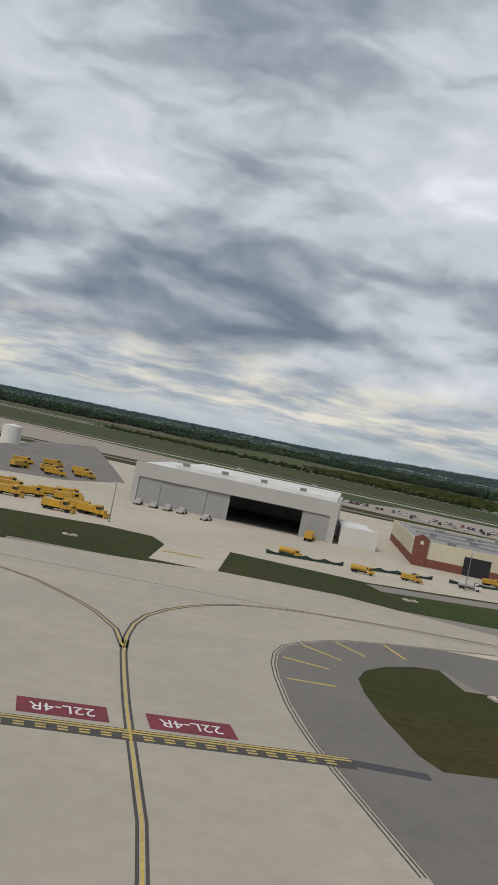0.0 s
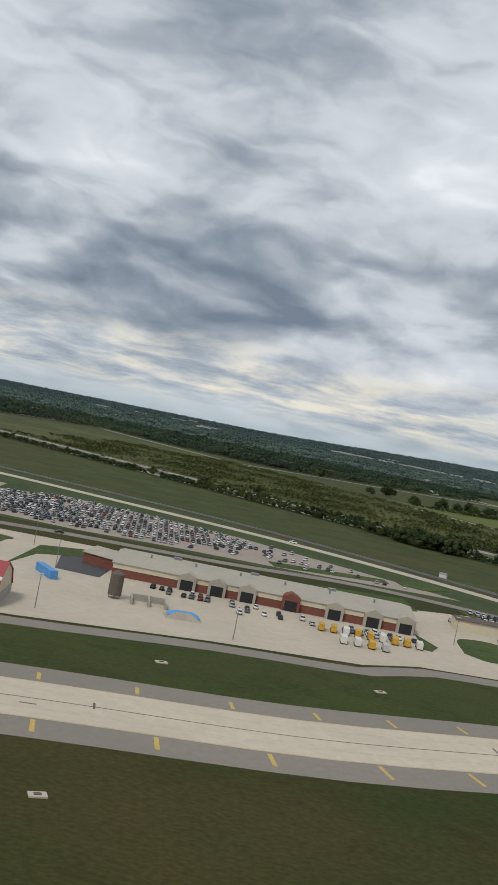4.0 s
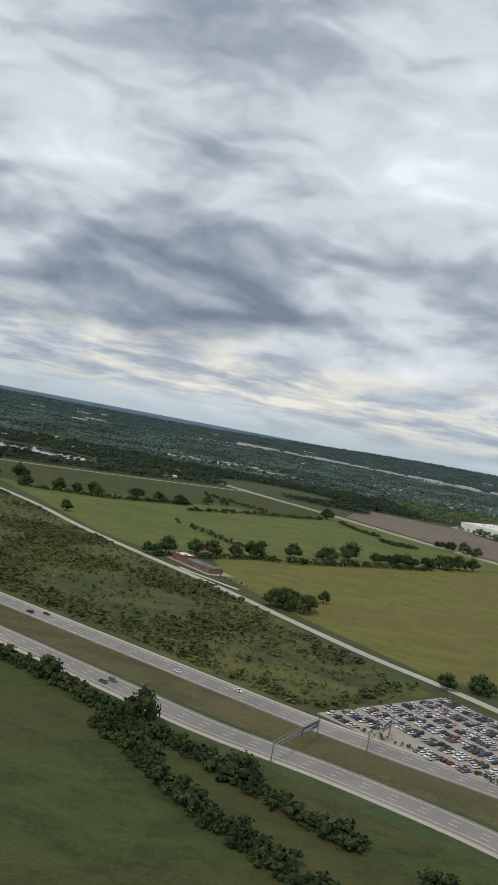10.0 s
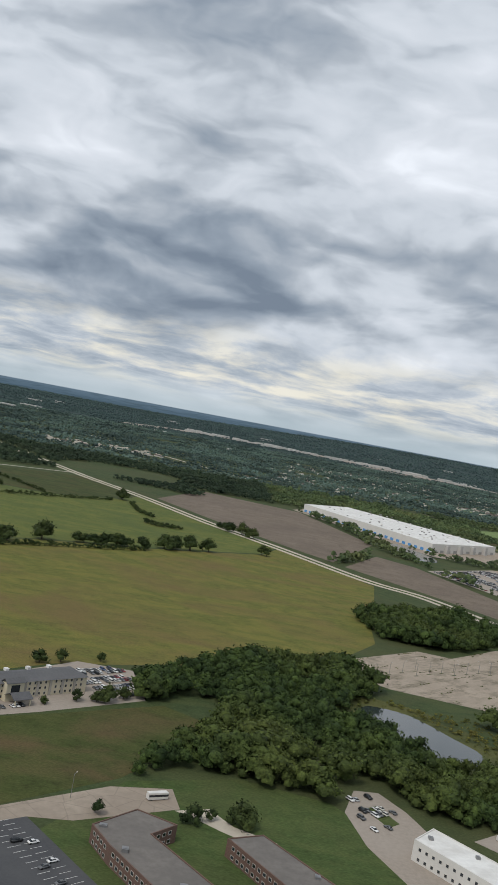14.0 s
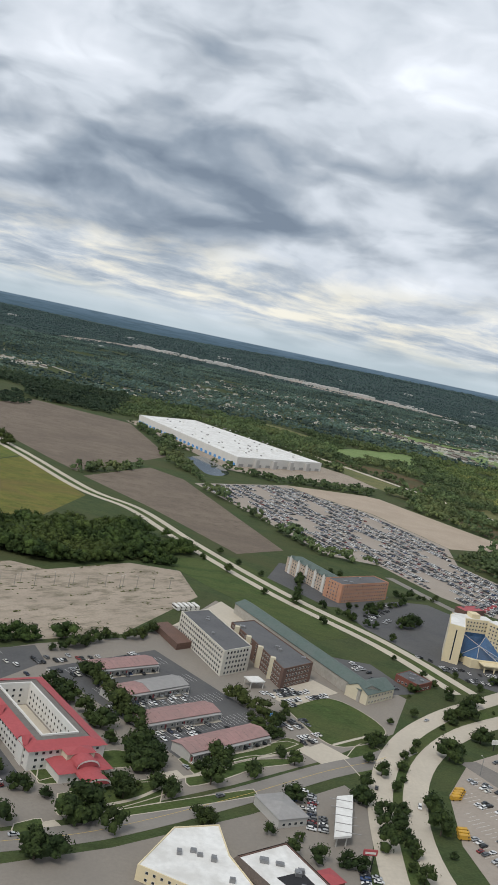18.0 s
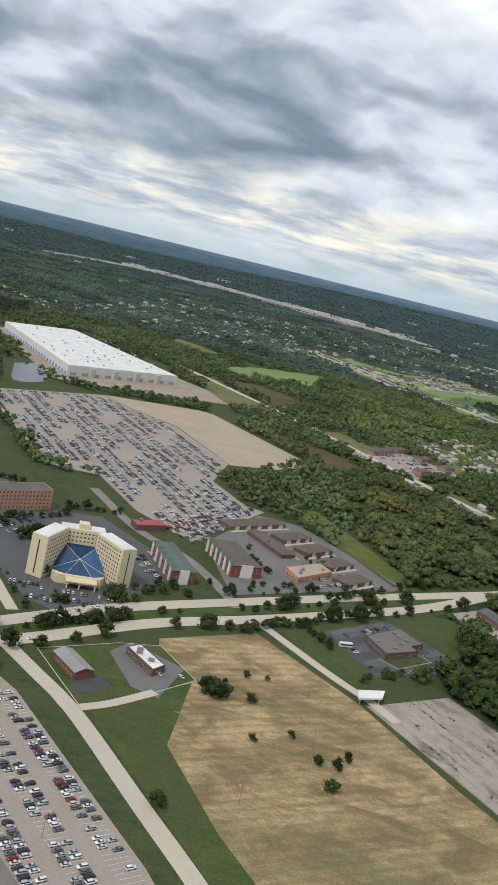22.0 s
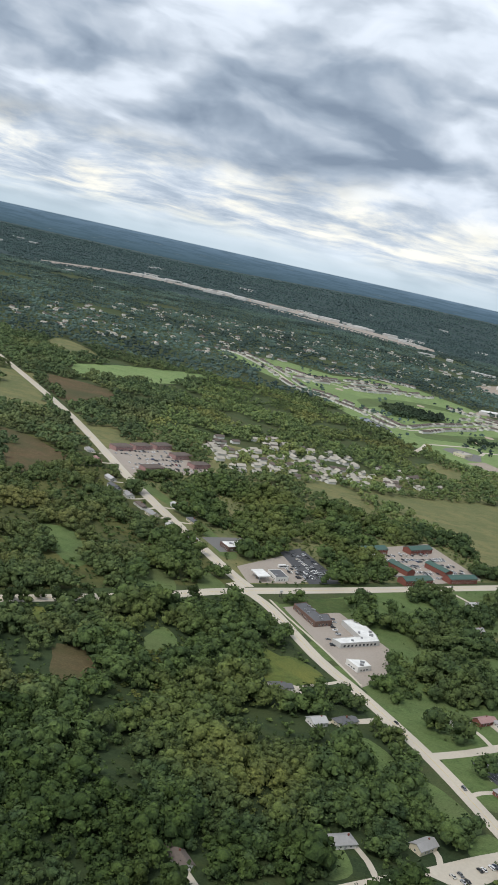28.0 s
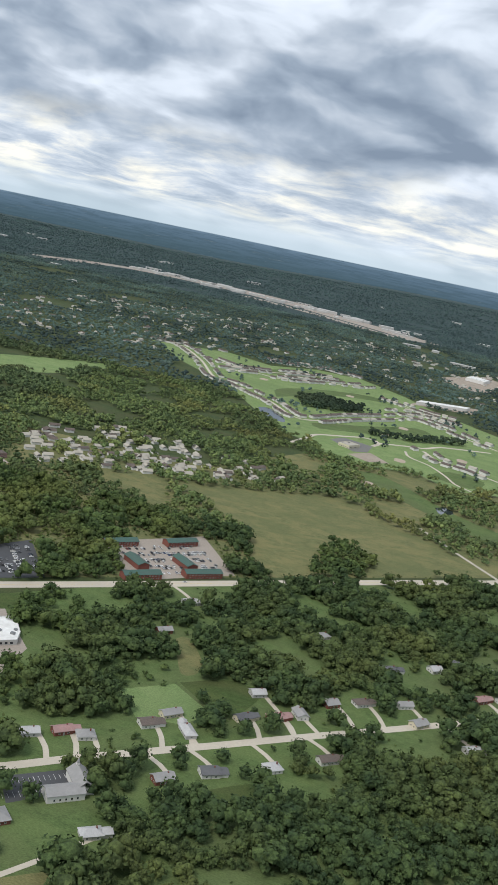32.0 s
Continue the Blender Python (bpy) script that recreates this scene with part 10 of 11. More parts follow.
def tree_kind(seed, h, spread, label):
    """A single tree: a trunk with limbs, and a crown of leaf clumps."""
    t = base_of("tree", 0, 0, 0, label, "tree", "single trees")
    rs = np.random.RandomState(seed)
    s = Shape().tube((0, 0, -0.3), (0, 0, h * 0.32), h * 0.032, h * 0.022, 7)
    for k in range(4):
        a = k * 1.7 + rs.uniform(0, 1)
        s.tube((0, 0, h * 0.28), (math.cos(a) * h * 0.2 * spread, math.sin(a) * h * 0.2 * spread, h * 0.55), h * 0.018, h * 0.007, 5)
    s.under("trunk", BARK, t)
    v, f = crown(seed, 7, 200, 0.052)
    v = (v - np.array((0, 0, 0.07))) * np.array((h * spread * 1.1, h * spread * 1.1, h * 1.08))
    Shape().add(v.tolist(), [tuple(int(i) for i in q) for q in f]).under("crown", DARKLEAF, t)
    return t


grow()


# ---- markings ----
def marking(name, mat, label, build, kind="stuff"):
    s = Shape()
    build(s)
    return s.thing(name, M[mat], label, "marking", "", kind)


def quad_on(s, x, y, t, l, w, z, h=0.012):
    c, n = math.cos(t), math.sin(t)
    p = [(x + c * a - n * b, y + n * a + c * b) for a, b in ((-l / 2, -w / 2), (l / 2, -w / 2), (l / 2, w / 2), (-l / 2, w / 2))]
    s.add([(*q, z) for q in p] + [(*q, z - h) for q in p], [(0, 1, 2, 3), (0, 4, 5, 1), (1, 5, 6, 2), (2, 6, 7, 3), (3, 7, 4, 0)])


def dashes(s, line, d, z, l, gap, w, lo=0.0, hi=1.0):
    pts = offset(smooth(line, 3.0), d)
    pts = pts[int(len(pts) * lo):int(len(pts) * hi)]
    seg = np.linalg.norm(np.diff(pts, axis=0), axis=1)
    acc = np.concatenate([[0], np.cumsum(seg)])
    at = 0.0
    while at < acc[-1] - l:
        x, y = np.interp(at + l / 2, acc, pts[:, 0]), np.interp(at + l / 2, acc, pts[:, 1])
        i = min(np.searchsorted(acc, at + l / 2), len(pts) - 1)
        e = pts[i] - pts[i - 1]
        quad_on(s, x, y, math.atan2(e[1], e[0]), l, w, z)
        at += l + gap


def edge(s, line, d, z, w, lo=0.0, hi=1.0):
    pts = offset(smooth(line, 6.0), d)
    pts = pts[int(len(pts) * lo):int(len(pts) * hi)]
    a, b = offset(pts, w / 2), offset(pts, -w / 2)
    n = len(pts)
    s.add([(*p, z) for p in a] + [(*p, z) for p in b], [(i, n + i, n + i + 1, i + 1) for i in range(n - 1)])


def across(s, line, d, z, l, w, step, lo, hi):
    """Bars across a line's verge at even steps."""
    mid = smooth(line, 3.0)
    mid = mid[int(len(mid) * lo):int(len(mid) * hi)]
    pts = offset(mid, d)
    acc = 0
    for i in range(1, len(pts) - 1):
        acc += np.linalg.norm(pts[i] - pts[i - 1])
        if acc >= step:
            acc = 0
            e = mid[i + 1] - mid[i - 1]
            quad_on(s, pts[i][0], pts[i][1], math.atan2(e[1], e[0]) + 1.5708, l, w, z)


HOLD_A, HOLD_B = Vector((-60, 71.5)), Vector((15.5, 88.5))
HT = math.atan2(HOLD_B.y - HOLD_A.y, HOLD_B.x - HOLD_A.x)


def hold_line(s, black):
    u = Vector((math.cos(HT), math.sin(HT)))
    n = Vector((-u.y, u.x))
    L = (HOLD_B - HOLD_A).length
    mid = (HOLD_A + HOLD_B) / 2
    if black:
        p = mid - n * 0.2
        quad_on(s, p.x, p.y, HT, L, 3.0, 0.142)
        return
    for d in (0.95, 0.35):
        p = mid + n * d
        quad_on(s, p.x, p.y, HT, L, 0.32, 0.15)
    k = int(L / 1.9)
    for i in range(k):
        for d in (-0.35, -1.0):
            p = HOLD_A + u * (i * 1.9 + 0.9) + n * d
            quad_on(s, p.x, p.y, HT, 0.95, 0.32, 0.15)


marking("hold_line_backing", "black", "black backing of the hold line", lambda s: hold_line(s, True))
marking("hold_line", "yellow", "yellow hold line across the taxiway", lambda s: hold_line(s, False))
CL = [(2, 20), (-1, 58), (-3, 72), (-6.5, 92), (-9.5, 112), (-10, 118)]
FL, FR = [(-9.8, 114), (-12, 123), (-16, 131), (-24, 141), (-34, 149), (-60, 158)], [(-9.8, 114), (-10.2, 128), (-7, 142), (4, 158), (24, 166), (60, 170)]


def centre_lines(s, w, d, z):
    for line in (CL, FL, FR):
        for o in (-d, d) if d else (0,):
            edge(s, line, o, z, w)


marking("centreline_backing", "black", "black edged taxiway centreline", lambda s: centre_lines(s, 0.26, 0.34, 0.143))
marking("centreline", "yellow", "yellow taxiway centreline", lambda s: centre_lines(s, 0.22, 0, 0.146))
marking("taxiway_centreline", "black", "thin dark centreline of the taxiway", lambda s: edge(s, TAXI, 0, 0.135, 0.28, 0.1, 1.0))
marking("taxiway_joints", "apron", "thin dark joints along the taxiway slabs", lambda s: [edge(s, TAXI, d, 0.131, 0.10, 0.05, 1.0) for d in (-6.0, 6.0)])
marking("taxiway_edge_line", "yellow", "worn yellow edge lines of the taxiway", lambda s: [edge(s, TAXI, d, 0.134, 0.16, 0.2, 1.0) for d in (-11.2, 11.2)])
marking("junction_edge_line", "black", "dark double edge line of the junction", lambda s: [edge(s, FILLET, d, 0.145, 0.16) for d in (0.25, 0.7)])
marking("shoulder_marking", "yellow", "yellow bars across the asphalt shoulder", lambda s: [across(s, TAXI, -15.6, 0.1, 6.5, 1.0, 21.0, 0.14, 0.86), across(s, TAXI, 15.6, 0.1, 5.0, 0.9, 19.0, 0.14, 0.86)])
marking("fillet_marking", "yellow", "yellow bars on the fillet asphalt", lambda s: [quad_on(s, x, y, t, l, 0.55, 0.13) for x, y, t, l in ((13.4, 115.8, 0.128, 6.3), (13.3, 125.6, -0.268, 6.4), (16.0, 134.2, -0.757, 7.4), (20.8, 140.5, -1.012, 7.5), (28.2, 145.2, -1.309, 8.5))])
marking("old_line_patch", "dark", "blacked-out old line on the fillet", lambda s: quad_on(s, 19.2, 88.6, 0.05, 7.5, 1.8, 0.132))
marking("stop_bar", "yellow", "yellow and black bar across the taxiway bend", lambda s: [quad_on(s, 487.5 + n * 0.52, 270 - n * 0.85, 0.551, 46, 0.5, 0.15) for n in (-1.2, 0, 1.2)])
marking("stop_bar_backing", "black", "black backing of the taxiway bar", lambda s: quad_on(s, 487.5, 270, 0.551, 47, 3.6, 0.142))
marking("closed_cross", "yellow", "yellow cross on the shoulder asphalt", lambda s: [quad_on(s, 487, 308, 0.35, 9, 0.9, 0.1), quad_on(s, 487, 308, 1.3, 7, 0.9, 0.105)])
marking("apron_mark", "yellow", "faded yellow mark on the apron", lambda s: quad_on(s, -9, 205, 0.1, 9, 1.6, 0.16))
rs9 = random.Random(2)


def cracks(s):
    for i in range(11):
        j = rs9.uniform(0.2, 0.9)
        p = smooth(TAXI, 3.0)
        q = p[int(len(p) * j)]
        d = rs9.uniform(-9, 9)
        quad_on(s, q[0] + rs9.uniform(-4, 4), q[1] + d, rs9.choice((0.15, 1.7)), rs9.uniform(2, 6), 0.5, 0.137)


marking("joint_repairs", "ballast", "dark repaired joints in the concrete", cracks)


def sign(x, y):
    """Surface painted sign, read from the far side."""
    r = base_of("painted_sign", x, y, math.degrees(HT) + 180, "red painted taxiway sign with white lettering", "marking", "painted signs", 0.145)
    s = Shape()
    quad_on(s, 0, 0, 0, 8.4, 4.3, 0.012)
    s.under("red_field", M["signred"], r)
    c = bpy.data.curves.new("lettering", "FONT")
    c.body, c.size, c.align_x, c.align_y, c.extrude = "22L-4R", 3.0, "CENTER", "CENTER", 0.008
    c.materials.append(M["white"])
    t = new("lettering", c)
    t.parent = r
    t.location, t.scale = (0, 0, 0.03), (0.70, 1.0, 1.0)


sign(-11.8, 86.9)
sign(0.1, 89.4)
for d0, line in ((0, HU), (0, HL)):
    marking("highway_edge_lines", "white", "white edge lines of the highway", lambda s, line=line: [edge(s, line, d, 0.185, 0.3, 0.15, 0.98) for d in (-6.2, 6.4)])
    marking("highway_lane_dashes", "white", "white lane dashes of the highway", lambda s, line=line: [dashes(s, line, d, 0.185, 3.5, 8.5, 0.22, 0.3, 0.95) for d in (-2.0, 2.0)])
for line, lo, hi in ((R1, 0.3, 0.9), (MAIN, 0, 0.8), (SOUTH, 0, 1), (SIDE, 0, 0.95), (NORTH, 0, 0.4), (R2, 0.2, 0.9)):
    marking("road_centreline", "yellow", "yellow centreline of the road", lambda s, line=line, lo=lo, hi=hi: edge(s, line, 0, 0.185, 0.25, lo, hi))
for p, q, n, side in (((1062, 566), (1104, 520), 16, 6), ((1072, 574), (1112, 530), 16, -6), ((1842, 962), (1880, 1000), 16, 5), ((1866, 908), (1924, 950), 22, 5), ((1950, 1062), (1996, 965), 30, 5), ((2346, 1062), (2378, 1086), 13, 5), ((1325, 778), (1350, 800), 10, 5), ((2348, 1054), (2382, 1080), 13, -5)):
    def bays(s, p=p, q=q, n=n, side=side):
        t = math.atan2(q[1] - p[1], q[0] - p[0])
        for i in range(n + 1):
            f = i / n
            quad_on(s, p[0] + (q[0] - p[0]) * f - math.sin(t) * side / 2, p[1] + (q[1] - p[1]) * f + math.cos(t) * side / 2, t + 1.57, 5, 0.16, 0.13)
    marking("bay_lines", "white", "white parking bay lines", bays)


def rails(s, d):
    pts = offset(smooth(RAIL, 8.0), d)
    a, b = offset(pts, 0.06), offset(pts, -0.06)
    n = len(pts)
    s.add([(*p, 0.62) for p in a] + [(*p, 0.62) for p in b] + [(*p, 0.34) for p in a] + [(*p, 0.34) for p in b],
          [(i, n + i, n + i + 1, i + 1) for i in range(n - 1)] + [(2 * n + i, i, i + 1, 2 * n + i + 1) for i in range(n - 1)] + [(n + i, 3 * n + i, 3 * n + i + 1, n + i + 1) for i in range(n - 1)])


rail_root = base_of("railway_track", 0, 0, 0, "double railway track on brown ballast", "railway")
for d in (-2.9, -1.4, 1.4, 2.9):
    s = Shape()
    rails(s, d)
    s.under("rail", M["steel"], rail_root)
s = Shape()
for d in (-2.15, 2.15):
    dashes(s, RAIL, d, 0.42, 0.25, 0.45, 2.5, 0.35, 0.9)
tagged(s.under("sleepers", M["dim"], rail_root), kind="stuff")


# ---- poles, gantries and pylons ----
def gantry(x, y, x2, y2):
    r = base_of("sign_gantry", x, y, turned((x, y), (x2, y2)), "steel truss sign gantry over the highway", "gantry", "highway gantries")
    w = math.hypot(x2 - x, y2 - y)
    for px in (0, w):
        Shape().tube((px, 0, -0.2), (px, 0, 8.4), 0.3, 0.25, 8).under("post", M["steel"], r)
    for dy, z in ((-0.7, 6.4), (0.7, 6.4), (-0.7, 8), (0.7, 8)):
        Shape().tube((0, dy, z), (w, dy, z), 0.12, 0.12, 6).under("chord", M["steel"], r)
    n = int(w / 2)
    for i in range(n):
        Shape().tube((i * w / n, -0.7, 6.4 if i % 2 else 8), ((i + 1) * w / n, -0.7, 8 if i % 2 else 6.4), 0.07, 0.07, 5).under("diagonal", M["steel"], r)
    Shape().box(w * 0.55, -1.0, 5.6, w * 0.92, -0.8, 8.6).under("sign_panel", M["greenroof"], r)
    Shape().box(w * 0.58, -1.04, 6.9, w * 0.88, -1.0, 7.4).box(w * 0.58, -1.04, 6.1, w * 0.8, -1.0, 6.5).under("writing_bar", M["whitewall"], r)


gantry(842, 522, 864, 562)
gantry(884, 552, 899, 582)


def pole(x, y, h, name="street_lamp", label="slim grey street lamp"):
    k = base_of(name, x, y, (x * 7) % 360, label, "lamp", "street lamps")
    Shape().tube((0, 0, -0.2), (0, 0, h), 0.15, 0.09, 7).under("pole", M["steel"], k)
    Shape().tube((0, 0, h - 0.1), (1.8, 0, h + 0.25), 0.07, 0.05, 5).under("arm", M["steel"], k)
    Shape().box(1.5, -0.2, h + 0.15, 2.3, 0.2, h + 0.35).under("lamp_head", M["frame"], k)


for i in range(4):
    for j in range(5):
        x, y = 1262 + j * 34 + i * 12, 880 + j * 22 + i * 12 - (i * j)
        if inside(np.array([x]), np.array([y]), [(1237, 905), (1315, 985), (1342, 980), (1399, 1045), (1440, 1050), (1456, 985), (1410, 870), (1364, 832), (1319, 842), (1268, 852), (1250, 866)])[0]:
            pole(x, y, 9)
            q = Shape()
            quad_on(q, x, y, 0.6, 4.5, 1.4, 0.13)
            q.thing("weedy_island", M["scrub"], "weedy strip round a lamp post", "grass", "weedy islands", "structure")
for x, y in ((1610, 756), (1640, 706), (1668, 655), (1640, 780), (1672, 735), (1705, 685), (1606, 690), (1625, 640), (900, 585), (940, 640), (975, 600), (1005, 560), (935, 560), (975, 530), (1020, 500), (1060, 590), (1090, 600), (1745, 787), (1780, 736)):
    pole(x, y, 10)


def pylon(x, y, h):
    k = base_of("power_pylon", x, y, 25, "grey steel lattice power pylon in the cut", "pylon", "power pylons")
    r0 = 2.2
    c = [(-1, -1), (1, -1), (1, 1), (-1, 1)]
    for a, b in c:
        Shape().tube((a * r0, b * r0, -0.2), (a * 0.5, b * 0.5, h), 0.14, 0.09, 5).under("leg", M["steel"], k)
    n = 7
    for i in range(n):
        z0, z1 = h * i / n, h * (i + 1) / n
        q0, q1 = r0 - (r0 - 0.5) * i / n, r0 - (r0 - 0.5) * (i + 1) / n
        for j in range(4):
            (a, b), (e, f) = c[j], c[(j + 1) % 4]
            Shape().tube((a * q0, b * q0, z0), (e * q1, f * q1, z1), 0.06, 0.06, 4).under("brace", M["steel"], k)
    for z in (h * 0.72, h * 0.85, h * 0.97):
        Shape().tube((-4.5, 0, z), (4.5, 0, z), 0.14, 0.14, 5).under("crossarm", M["steel"], k)


pylon(2040, 846, 20)
pylon(1866, 1180, 20)


def board_sign(x, y, turn, h, w, tall, mat, label):
    k = base_of("roadside_sign", x, y, turn, label, "sign", "roadside signs")
    for px in (-w * 0.3, w * 0.3):
        Shape().box(px - 0.18, -0.18, -0.2, px + 0.18, 0.18, h).under("post", M["dim"], k)
    Shape().box(-w / 2, -0.3, h - tall, w / 2, 0.3, h).under("panel", M[mat], k)
    Shape().box(-w * 0.38, -0.34, h - tall * 0.72, w * 0.38, -0.3, h - tall * 0.35).under("writing_bar", M["whitewall"], k)


board_sign(1631, 794, 22, 6.5, 10, 2.6, "whitewall", "wide white lettered board on posts by the car park")
board_sign(1530.7, 643, 10, 9.5, 6, 2.4, "redroof", "tall red sign on dark posts")
board_sign(1500, 775, 30, 5.0, 3.4, 2.2, "skyblue", "blue motel sign by the lawn")
board_sign(2200, 1285, 40, 6.0, 3.0, 2.0, "whitewall", "white shop sign at the crossroads")


# ---- single trees ----
TREES = [tree_kind(401, 9, 0.95, "round green broadleaf tree"), tree_kind(402, 12, 0.85, "tall green broadleaf tree"), tree_kind(403, 6, 1.0, "small planted green tree"), tree_kind(404, 10, 1.1, "wide dark green tree")]
PLACED, REST = [0], []


def plant(x, y, k, size=1.0):
    t = TREES[k]
    size *= 1.2
    PLACED[0] += 1
    if PLACED[0] > 290:
        REST.append((x, y, (9, 12, 6, 10)[k] * size))
        return None
    m = place(x, y, 0, 0, 0, (x * 13 + y * 7) % 360)
    c = copy_thing(t, m)
    c.scale = (K * size,) * 3
    return c


def plant_trees():
    rs = random.Random(6)
    # hedgerow trees between the fields
    for x, y, s in ((469, 1660, 1.3), (524, 1429, 1.0), (551, 1446, 1.2), (580, 1366, 1.1), (612, 1378, 1.1), (640, 1380, 1.2), (666, 1387, 1.1), (705, 1466, 1.0), (745, 1470, 1.0), (775, 1488, 1.1), (808, 1560, 1.2), (829, 1590, 1.2), (1003, 1690, 1.4), (660, 1180, 0.9),
                    (760, 985, 0.9), (775, 1005, 1.0), (800, 1040, 1.1), (817, 1045, 1.2), (838, 1072, 1.0), (854, 1080, 1.0), (866, 1130, 0.9), (901, 1130, 1.2), (935, 1156, 1.5), (968, 1198, 1.5), (1008, 1226, 1.1), (1018, 1230, 1.2), (1030, 1238, 1.1), (1041, 1243, 1.2), (1052, 1250, 1.1), (1067, 1255, 1.2),
                    (1090, 1282, 1.3), (1100, 1290, 1.3), (1119, 1300, 1.2), (1140, 1316, 1.3), (1205, 1368, 1.0), (1160, 1560, 1.0), (1170, 1540, 1.1), (1185, 1530, 1.1), (1200, 1508, 1.0)):
        for dx, dy in ((0, 0), (rs.uniform(-8, 8), rs.uniform(-5, 5))):
            plant(x + dx, y + dy, rs.choice((0, 1, 3)), s * rs.uniform(0.85, 1.3))
    for x, y in ((399, 832), (414, 846), (431, 834), (527, 752), (533, 746), (593, 688), (618, 669), (470, 790), (560, 722), (655, 655), (700, 615), (745, 580), (790, 540), (830, 498), (350, 880), (300, 915), (250, 950)):
        plant(x, y, rs.choice((0, 1, 3)), rs.uniform(0.8, 1.25))
    for x, y in ((872, 838), (878, 850), (884, 836), (866, 848), (890, 850), (905, 895), (880, 862), (860, 842), (870, 860), (876, 870)):
        plant(x, y, rs.choice((1, 3)), rs.uniform(0.8, 1.15))
    for x, y in ((565, 613), (968, 690), (974, 698), (980, 704), (976, 688), (988, 700), (1045, 775), (1056, 782), (1078, 798), (1000, 655), (1020, 650), (1035, 690), (1060, 705), (1075, 718), (1090, 725), (1098, 735), (1085, 722), (952, 688), (1160, 600)):
        plant(x, y, rs.choice((0, 2, 3)), rs.uniform(0.6, 1.0))
    # rows along the boulevard and the dry field
    for line, d, step, size in ((C2, -10, 13, 0.95), (C1, 12, 19, 0.8), (DIV, 15, 26, 0.7), (DIV, -15, 24, 0.7), (SIDE, 11, 17, 0.95), (SIDE, -11, 21, 0.8), (RD3, 8, 30, 0.6)):
        p = offset(smooth(line, 3.0), d)
        acc = 0
        for i in range(1, len(p)):
            acc += np.linalg.norm(p[i] - p[i - 1])
            ok = 560 < p[i][1] < 1150 and 1380 < p[i][0] < 1960
            if acc > step:
                acc = -rs.uniform(0, step * 0.8)
                if ok and rs.random() < 0.72:
                    plant(p[i][0] + rs.uniform(-2.5, 2.5), p[i][1] + rs.uniform(-2.5, 2.5), rs.choice((0, 1, 2, 3)), size * rs.uniform(0.5, 1.35))
    mid = smooth([((a[0] + b[0]) / 2, (a[1] + b[1]) / 2) for a, b in zip(C1, C2)], 3.0)
    for i in range(0, len(mid), 4):
        if 580 < mid[i][1] < 1060 and rs.random() < 0.62:
            plant(mid[i][0] + rs.uniform(-2, 2), mid[i][1] + rs.uniform(-2, 2), rs.choice((0, 2, 3)), rs.uniform(0.35, 1.15))
    # hotel grounds
    for poly, n, size in (([(1340, 735), (1330, 720), (1385, 655), (1400, 640), (1405, 655), (1375, 690)], 14, 0.9), ([(1420, 720), (1385, 770), (1370, 772), (1400, 740), (1436, 690), (1450, 700)], 16, 1.1), ([(1405, 655), (1440, 668), (1460, 690), (1430, 690)], 8, 0.9),
                          ([(1460, 700), (1500, 730), (1515, 745), (1490, 740), (1455, 712)], 10, 0.8), ([(1500, 745), (1515, 790), (1500, 800), (1480, 780)], 8, 0.8), ([(1590, 850), (1640, 885), (1620, 905), (1590, 880)], 10, 0.7), ([(1645, 900), (1700, 925), (1735, 980), (1720, 985), (1670, 915)], 16, 0.75),
                          ([(1560, 1020), (1590, 1000), (1600, 985), (1575, 1000)], 6, 0.8), ([(1745, 1000), (1790, 1000), (1850, 1048), (1838, 1055), (1770, 1010)], 12, 0.6), ([(1770, 1100), (1850, 1150), (1880, 1110), (1820, 1080)], 12, 0.6), ([(1850, 890), (1900, 925), (1890, 930), (1845, 900)], 8, 0.7), ([(1100, 590), (1150, 605), (1180, 590), (1150, 585)], 6, 0.8),
                          ([(1455, 660), (1480, 655), (1510, 640), (1520, 610), (1530, 640), (1500, 660)], 10, 0.8), ([(1595, 1020), (1612, 1040), (1605, 1055), (1590, 1035)], 4, 1.0), ([(2165, 1240), (2185, 1225), (2195, 1200), (2180, 1190)], 6, 0.9)):
        xs, ys = [p[0] for p in poly], [p[1] for p in poly]
        k = 0
        while k < n:
            x, y = rs.uniform(min(xs), max(xs)), rs.uniform(min(ys), max(ys))
            if inside(np.array([x]), np.array([y]), poly)[0]:
                k += 1
                plant(x, y, rs.choice((0, 0, 2, 3)), size * rs.uniform(0.6, 1.1))
    for x, y, s in ((1764, 828, 1.7), (1760, 834, 1.4), (1769, 832, 1.2), (1785, 834, 0.8), (1782, 863, 0.7), (1794, 866, 0.5), (1806, 806, 0.6), (1818, 785, 0.8), (1828, 784, 0.9), (1823, 763, 0.9), (1834, 794, 0.8), (1786, 794, 0.6), (1770, 850, 0.5)):
        plant(x, y, 3, s * 0.75)
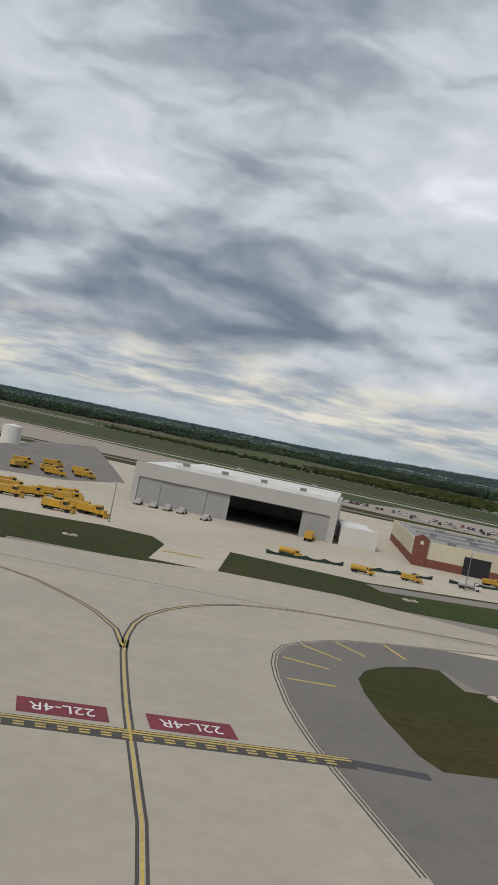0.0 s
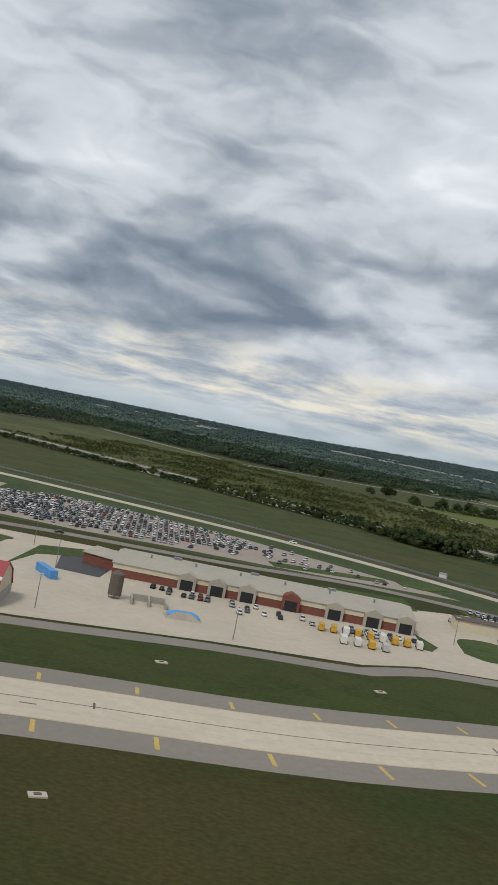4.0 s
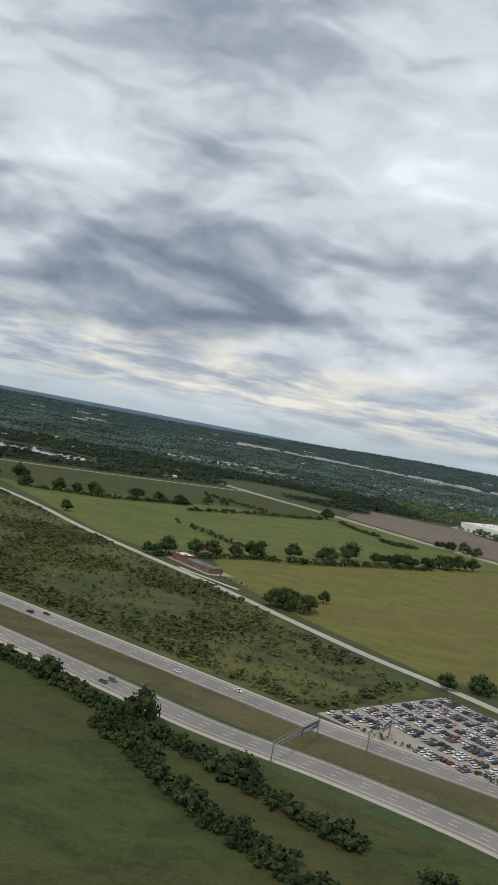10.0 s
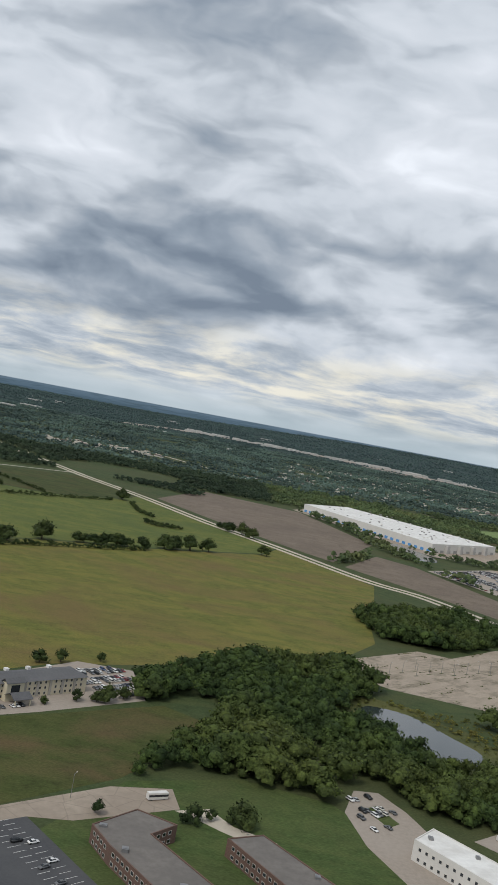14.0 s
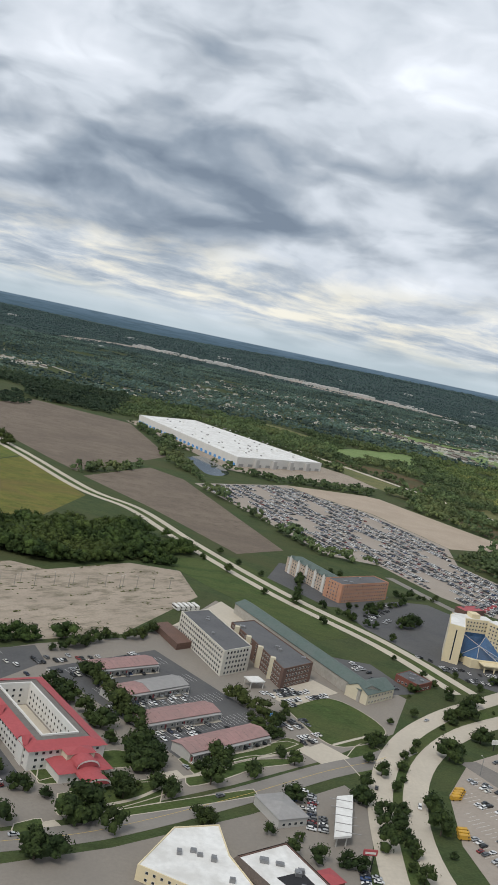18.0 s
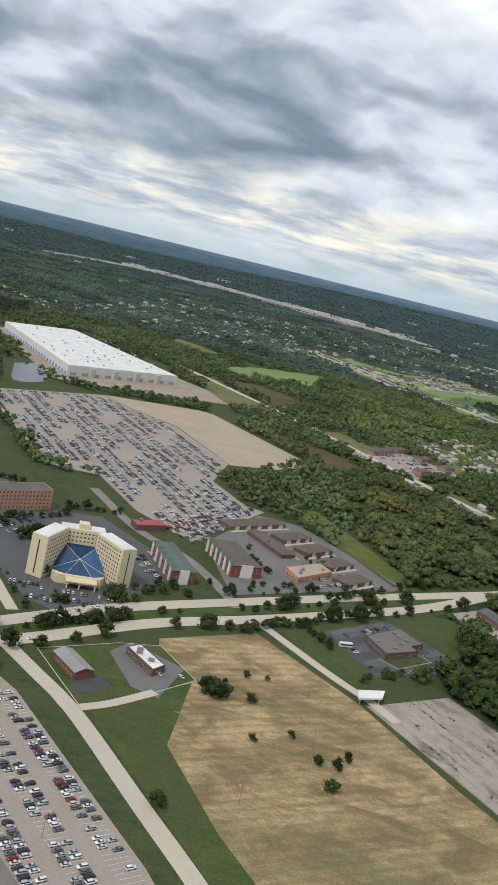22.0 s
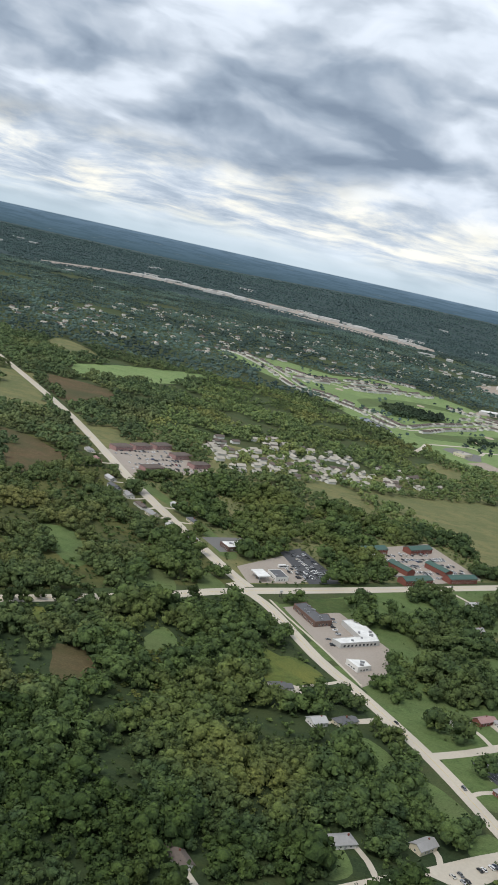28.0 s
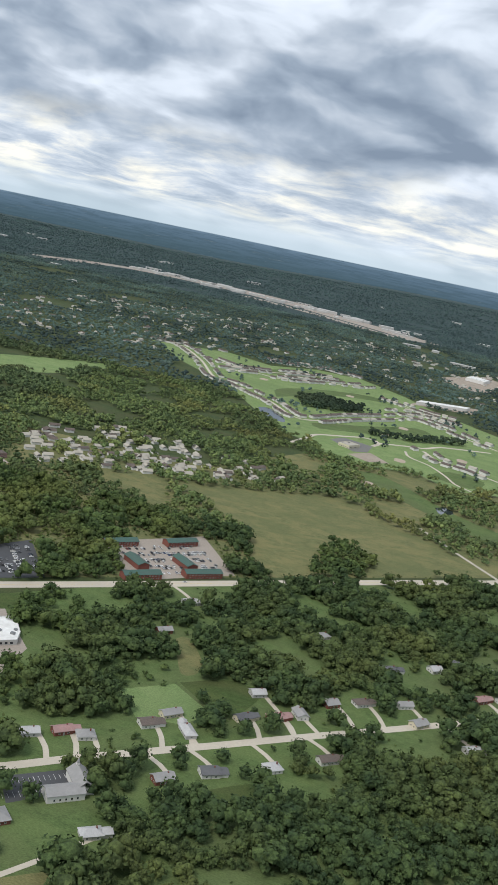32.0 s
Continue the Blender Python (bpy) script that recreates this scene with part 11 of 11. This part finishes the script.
    # dense hedges and clumps of the hotel district, rows before the motels and the office
    for line, step, lo, hi in (([(1392, 798), (1407, 780), (1421, 750), (1433, 731), (1438, 706), (1444, 692)], 4.5, 0.6, 1.1), ([(1369, 815), (1381, 827), (1391, 837), (1403, 855), (1421, 867), (1430, 890)], 5.5, 0.4, 0.9),
                               ([(1472, 797), (1484, 791), (1497, 779), (1500, 768)], 3.5, 0.5, 1.1), ([(1604, 819), (1616, 832), (1626, 846), (1640, 862)], 6, 0.5, 1.2), ([(1658, 862), (1678, 885), (1696, 898), (1711, 911)], 6, 0.5, 1.0),
                               ([(1772, 926), (1783, 933), (1802, 952), (1819, 961), (1834, 982), (1859, 1000), (1872, 1011)], 8, 0.5, 0.8), ([(1835, 1021), (1851, 1033), (1868, 1049), (1886, 1067)], 7, 0.5, 0.75), ([(1821, 955), (1830, 943), (1838, 931)], 4.0, 0.5, 0.9),
                               ([(1530, 1010), (1560, 1140), (1620, 1112)], 7.5, 0.4, 0.9), ([(1625, 1100), (1680, 1120)], 7, 0.4, 0.9), ([(1334, 716), (1352, 690), (1370, 668)], 8, 0.6, 1.0), ([(1640, 1088), (1612, 1056), (1576, 1036)], 8, 0.4, 0.7),
                               ([(1772, 1085), (1790, 1062), (1800, 1048)], 7, 0.5, 0.8), ([(1792, 1128), (1806, 1112)], 6, 0.4, 0.7)):
        q = smooth(line, 1.0)
        at = 0.0
        for a, b in zip(q[:-1], q[1:]):
            at += np.linalg.norm(b - a)
            if at > step:
                at = rs.uniform(-0.3, 0.3) * step
                plant(b[0] + rs.uniform(-1.6, 1.6), b[1] + rs.uniform(-1.6, 1.6), rs.choice((0, 1, 3)), rs.uniform(lo, hi))
    for x, y, size in ((1411, 640, 1.4), (1416, 645, 1.3), (1420, 652, 1.1), (1387, 630, 1.0), (1374, 621, 1.0), (1428, 638, 1.0), (1402, 613, 1.1), (1411, 614, 1.0), (1648, 805, 1.2), (1646, 947, 0.9), (1659, 954, 0.7), (1690, 971, 0.7), (1621, 1009, 1.0), (1626, 1014, 1.0), (1634, 1025, 0.9), (1616, 1006, 0.8),
                       (1692, 935, 1.1), (1697, 941, 1.0), (1542, 716, 1.0), (1539, 700, 0.8), (1546, 690, 0.9), (1544, 676, 1.0), (1543, 662, 0.9), (2006, 1138, 1.0), (2015, 1144, 0.9), (2024, 1155, 1.0), (2036, 1158, 1.1), (2047, 1166, 1.0), (2057, 1180, 0.8), (2076, 1194, 1.0), (2098, 1202, 1.2), (2114, 1214, 1.0), (2130, 1231, 1.0)):
        plant(x, y, rs.choice((0, 1, 3)), size)
    for t in TREES:
        for o in (*t.children_recursive, t):
            bpy.data.objects.remove(o)
    q = np.array(REST)
    wood("planted_trees", q[:, 0], q[:, 1], q[:, 2], FINE, DARKLEAF, "planted green trees along roads and lots", "trees", 77)


plant_trees()


def bay_lines(s, poly, along, pitch, z, skip=()):
    """White lines between the bays of a car park."""
    for x, y, t in rows_in(poly, along, pitch, 2.8, 1.0, 90, 0.0):
        if skip and inside(np.array([x]), np.array([y]), skip)[0]:
            continue
        a = radians(along)
        quad_on(s, x + 1.4 * math.cos(a), y + 1.4 * math.sin(a), a + math.pi / 2, 4.8, 0.14, z)


marking("bay_marking", "white", "worn white bay lines of the tan car park", lambda s: bay_lines(s, [(1588, 726), (1608, 766), (1651, 804), (1668, 790), (1746, 678), (1788, 602), (1700, 544), (1600, 562), (1590, 626), (1583, 678)], turned((1609, 769), (1690, 651)), 17.5, 0.115, LANE))
marking("bay_marking", "white", "white bay lines between the motel rows", lambda s: bay_lines(s, [(1378, 792), (1432, 850), (1498, 772), (1458, 708)], 43, 26, 0.09))
marking("bay_marking", "white", "white bay lines of the office car park", lambda s: bay_lines(s, [(1833, 961), (1884, 1010), (1930, 956), (1906, 931), (1863, 905)], 42, 20, 0.125, [(1858, 962), (1889, 994), (1908, 969), (1873, 930)]))
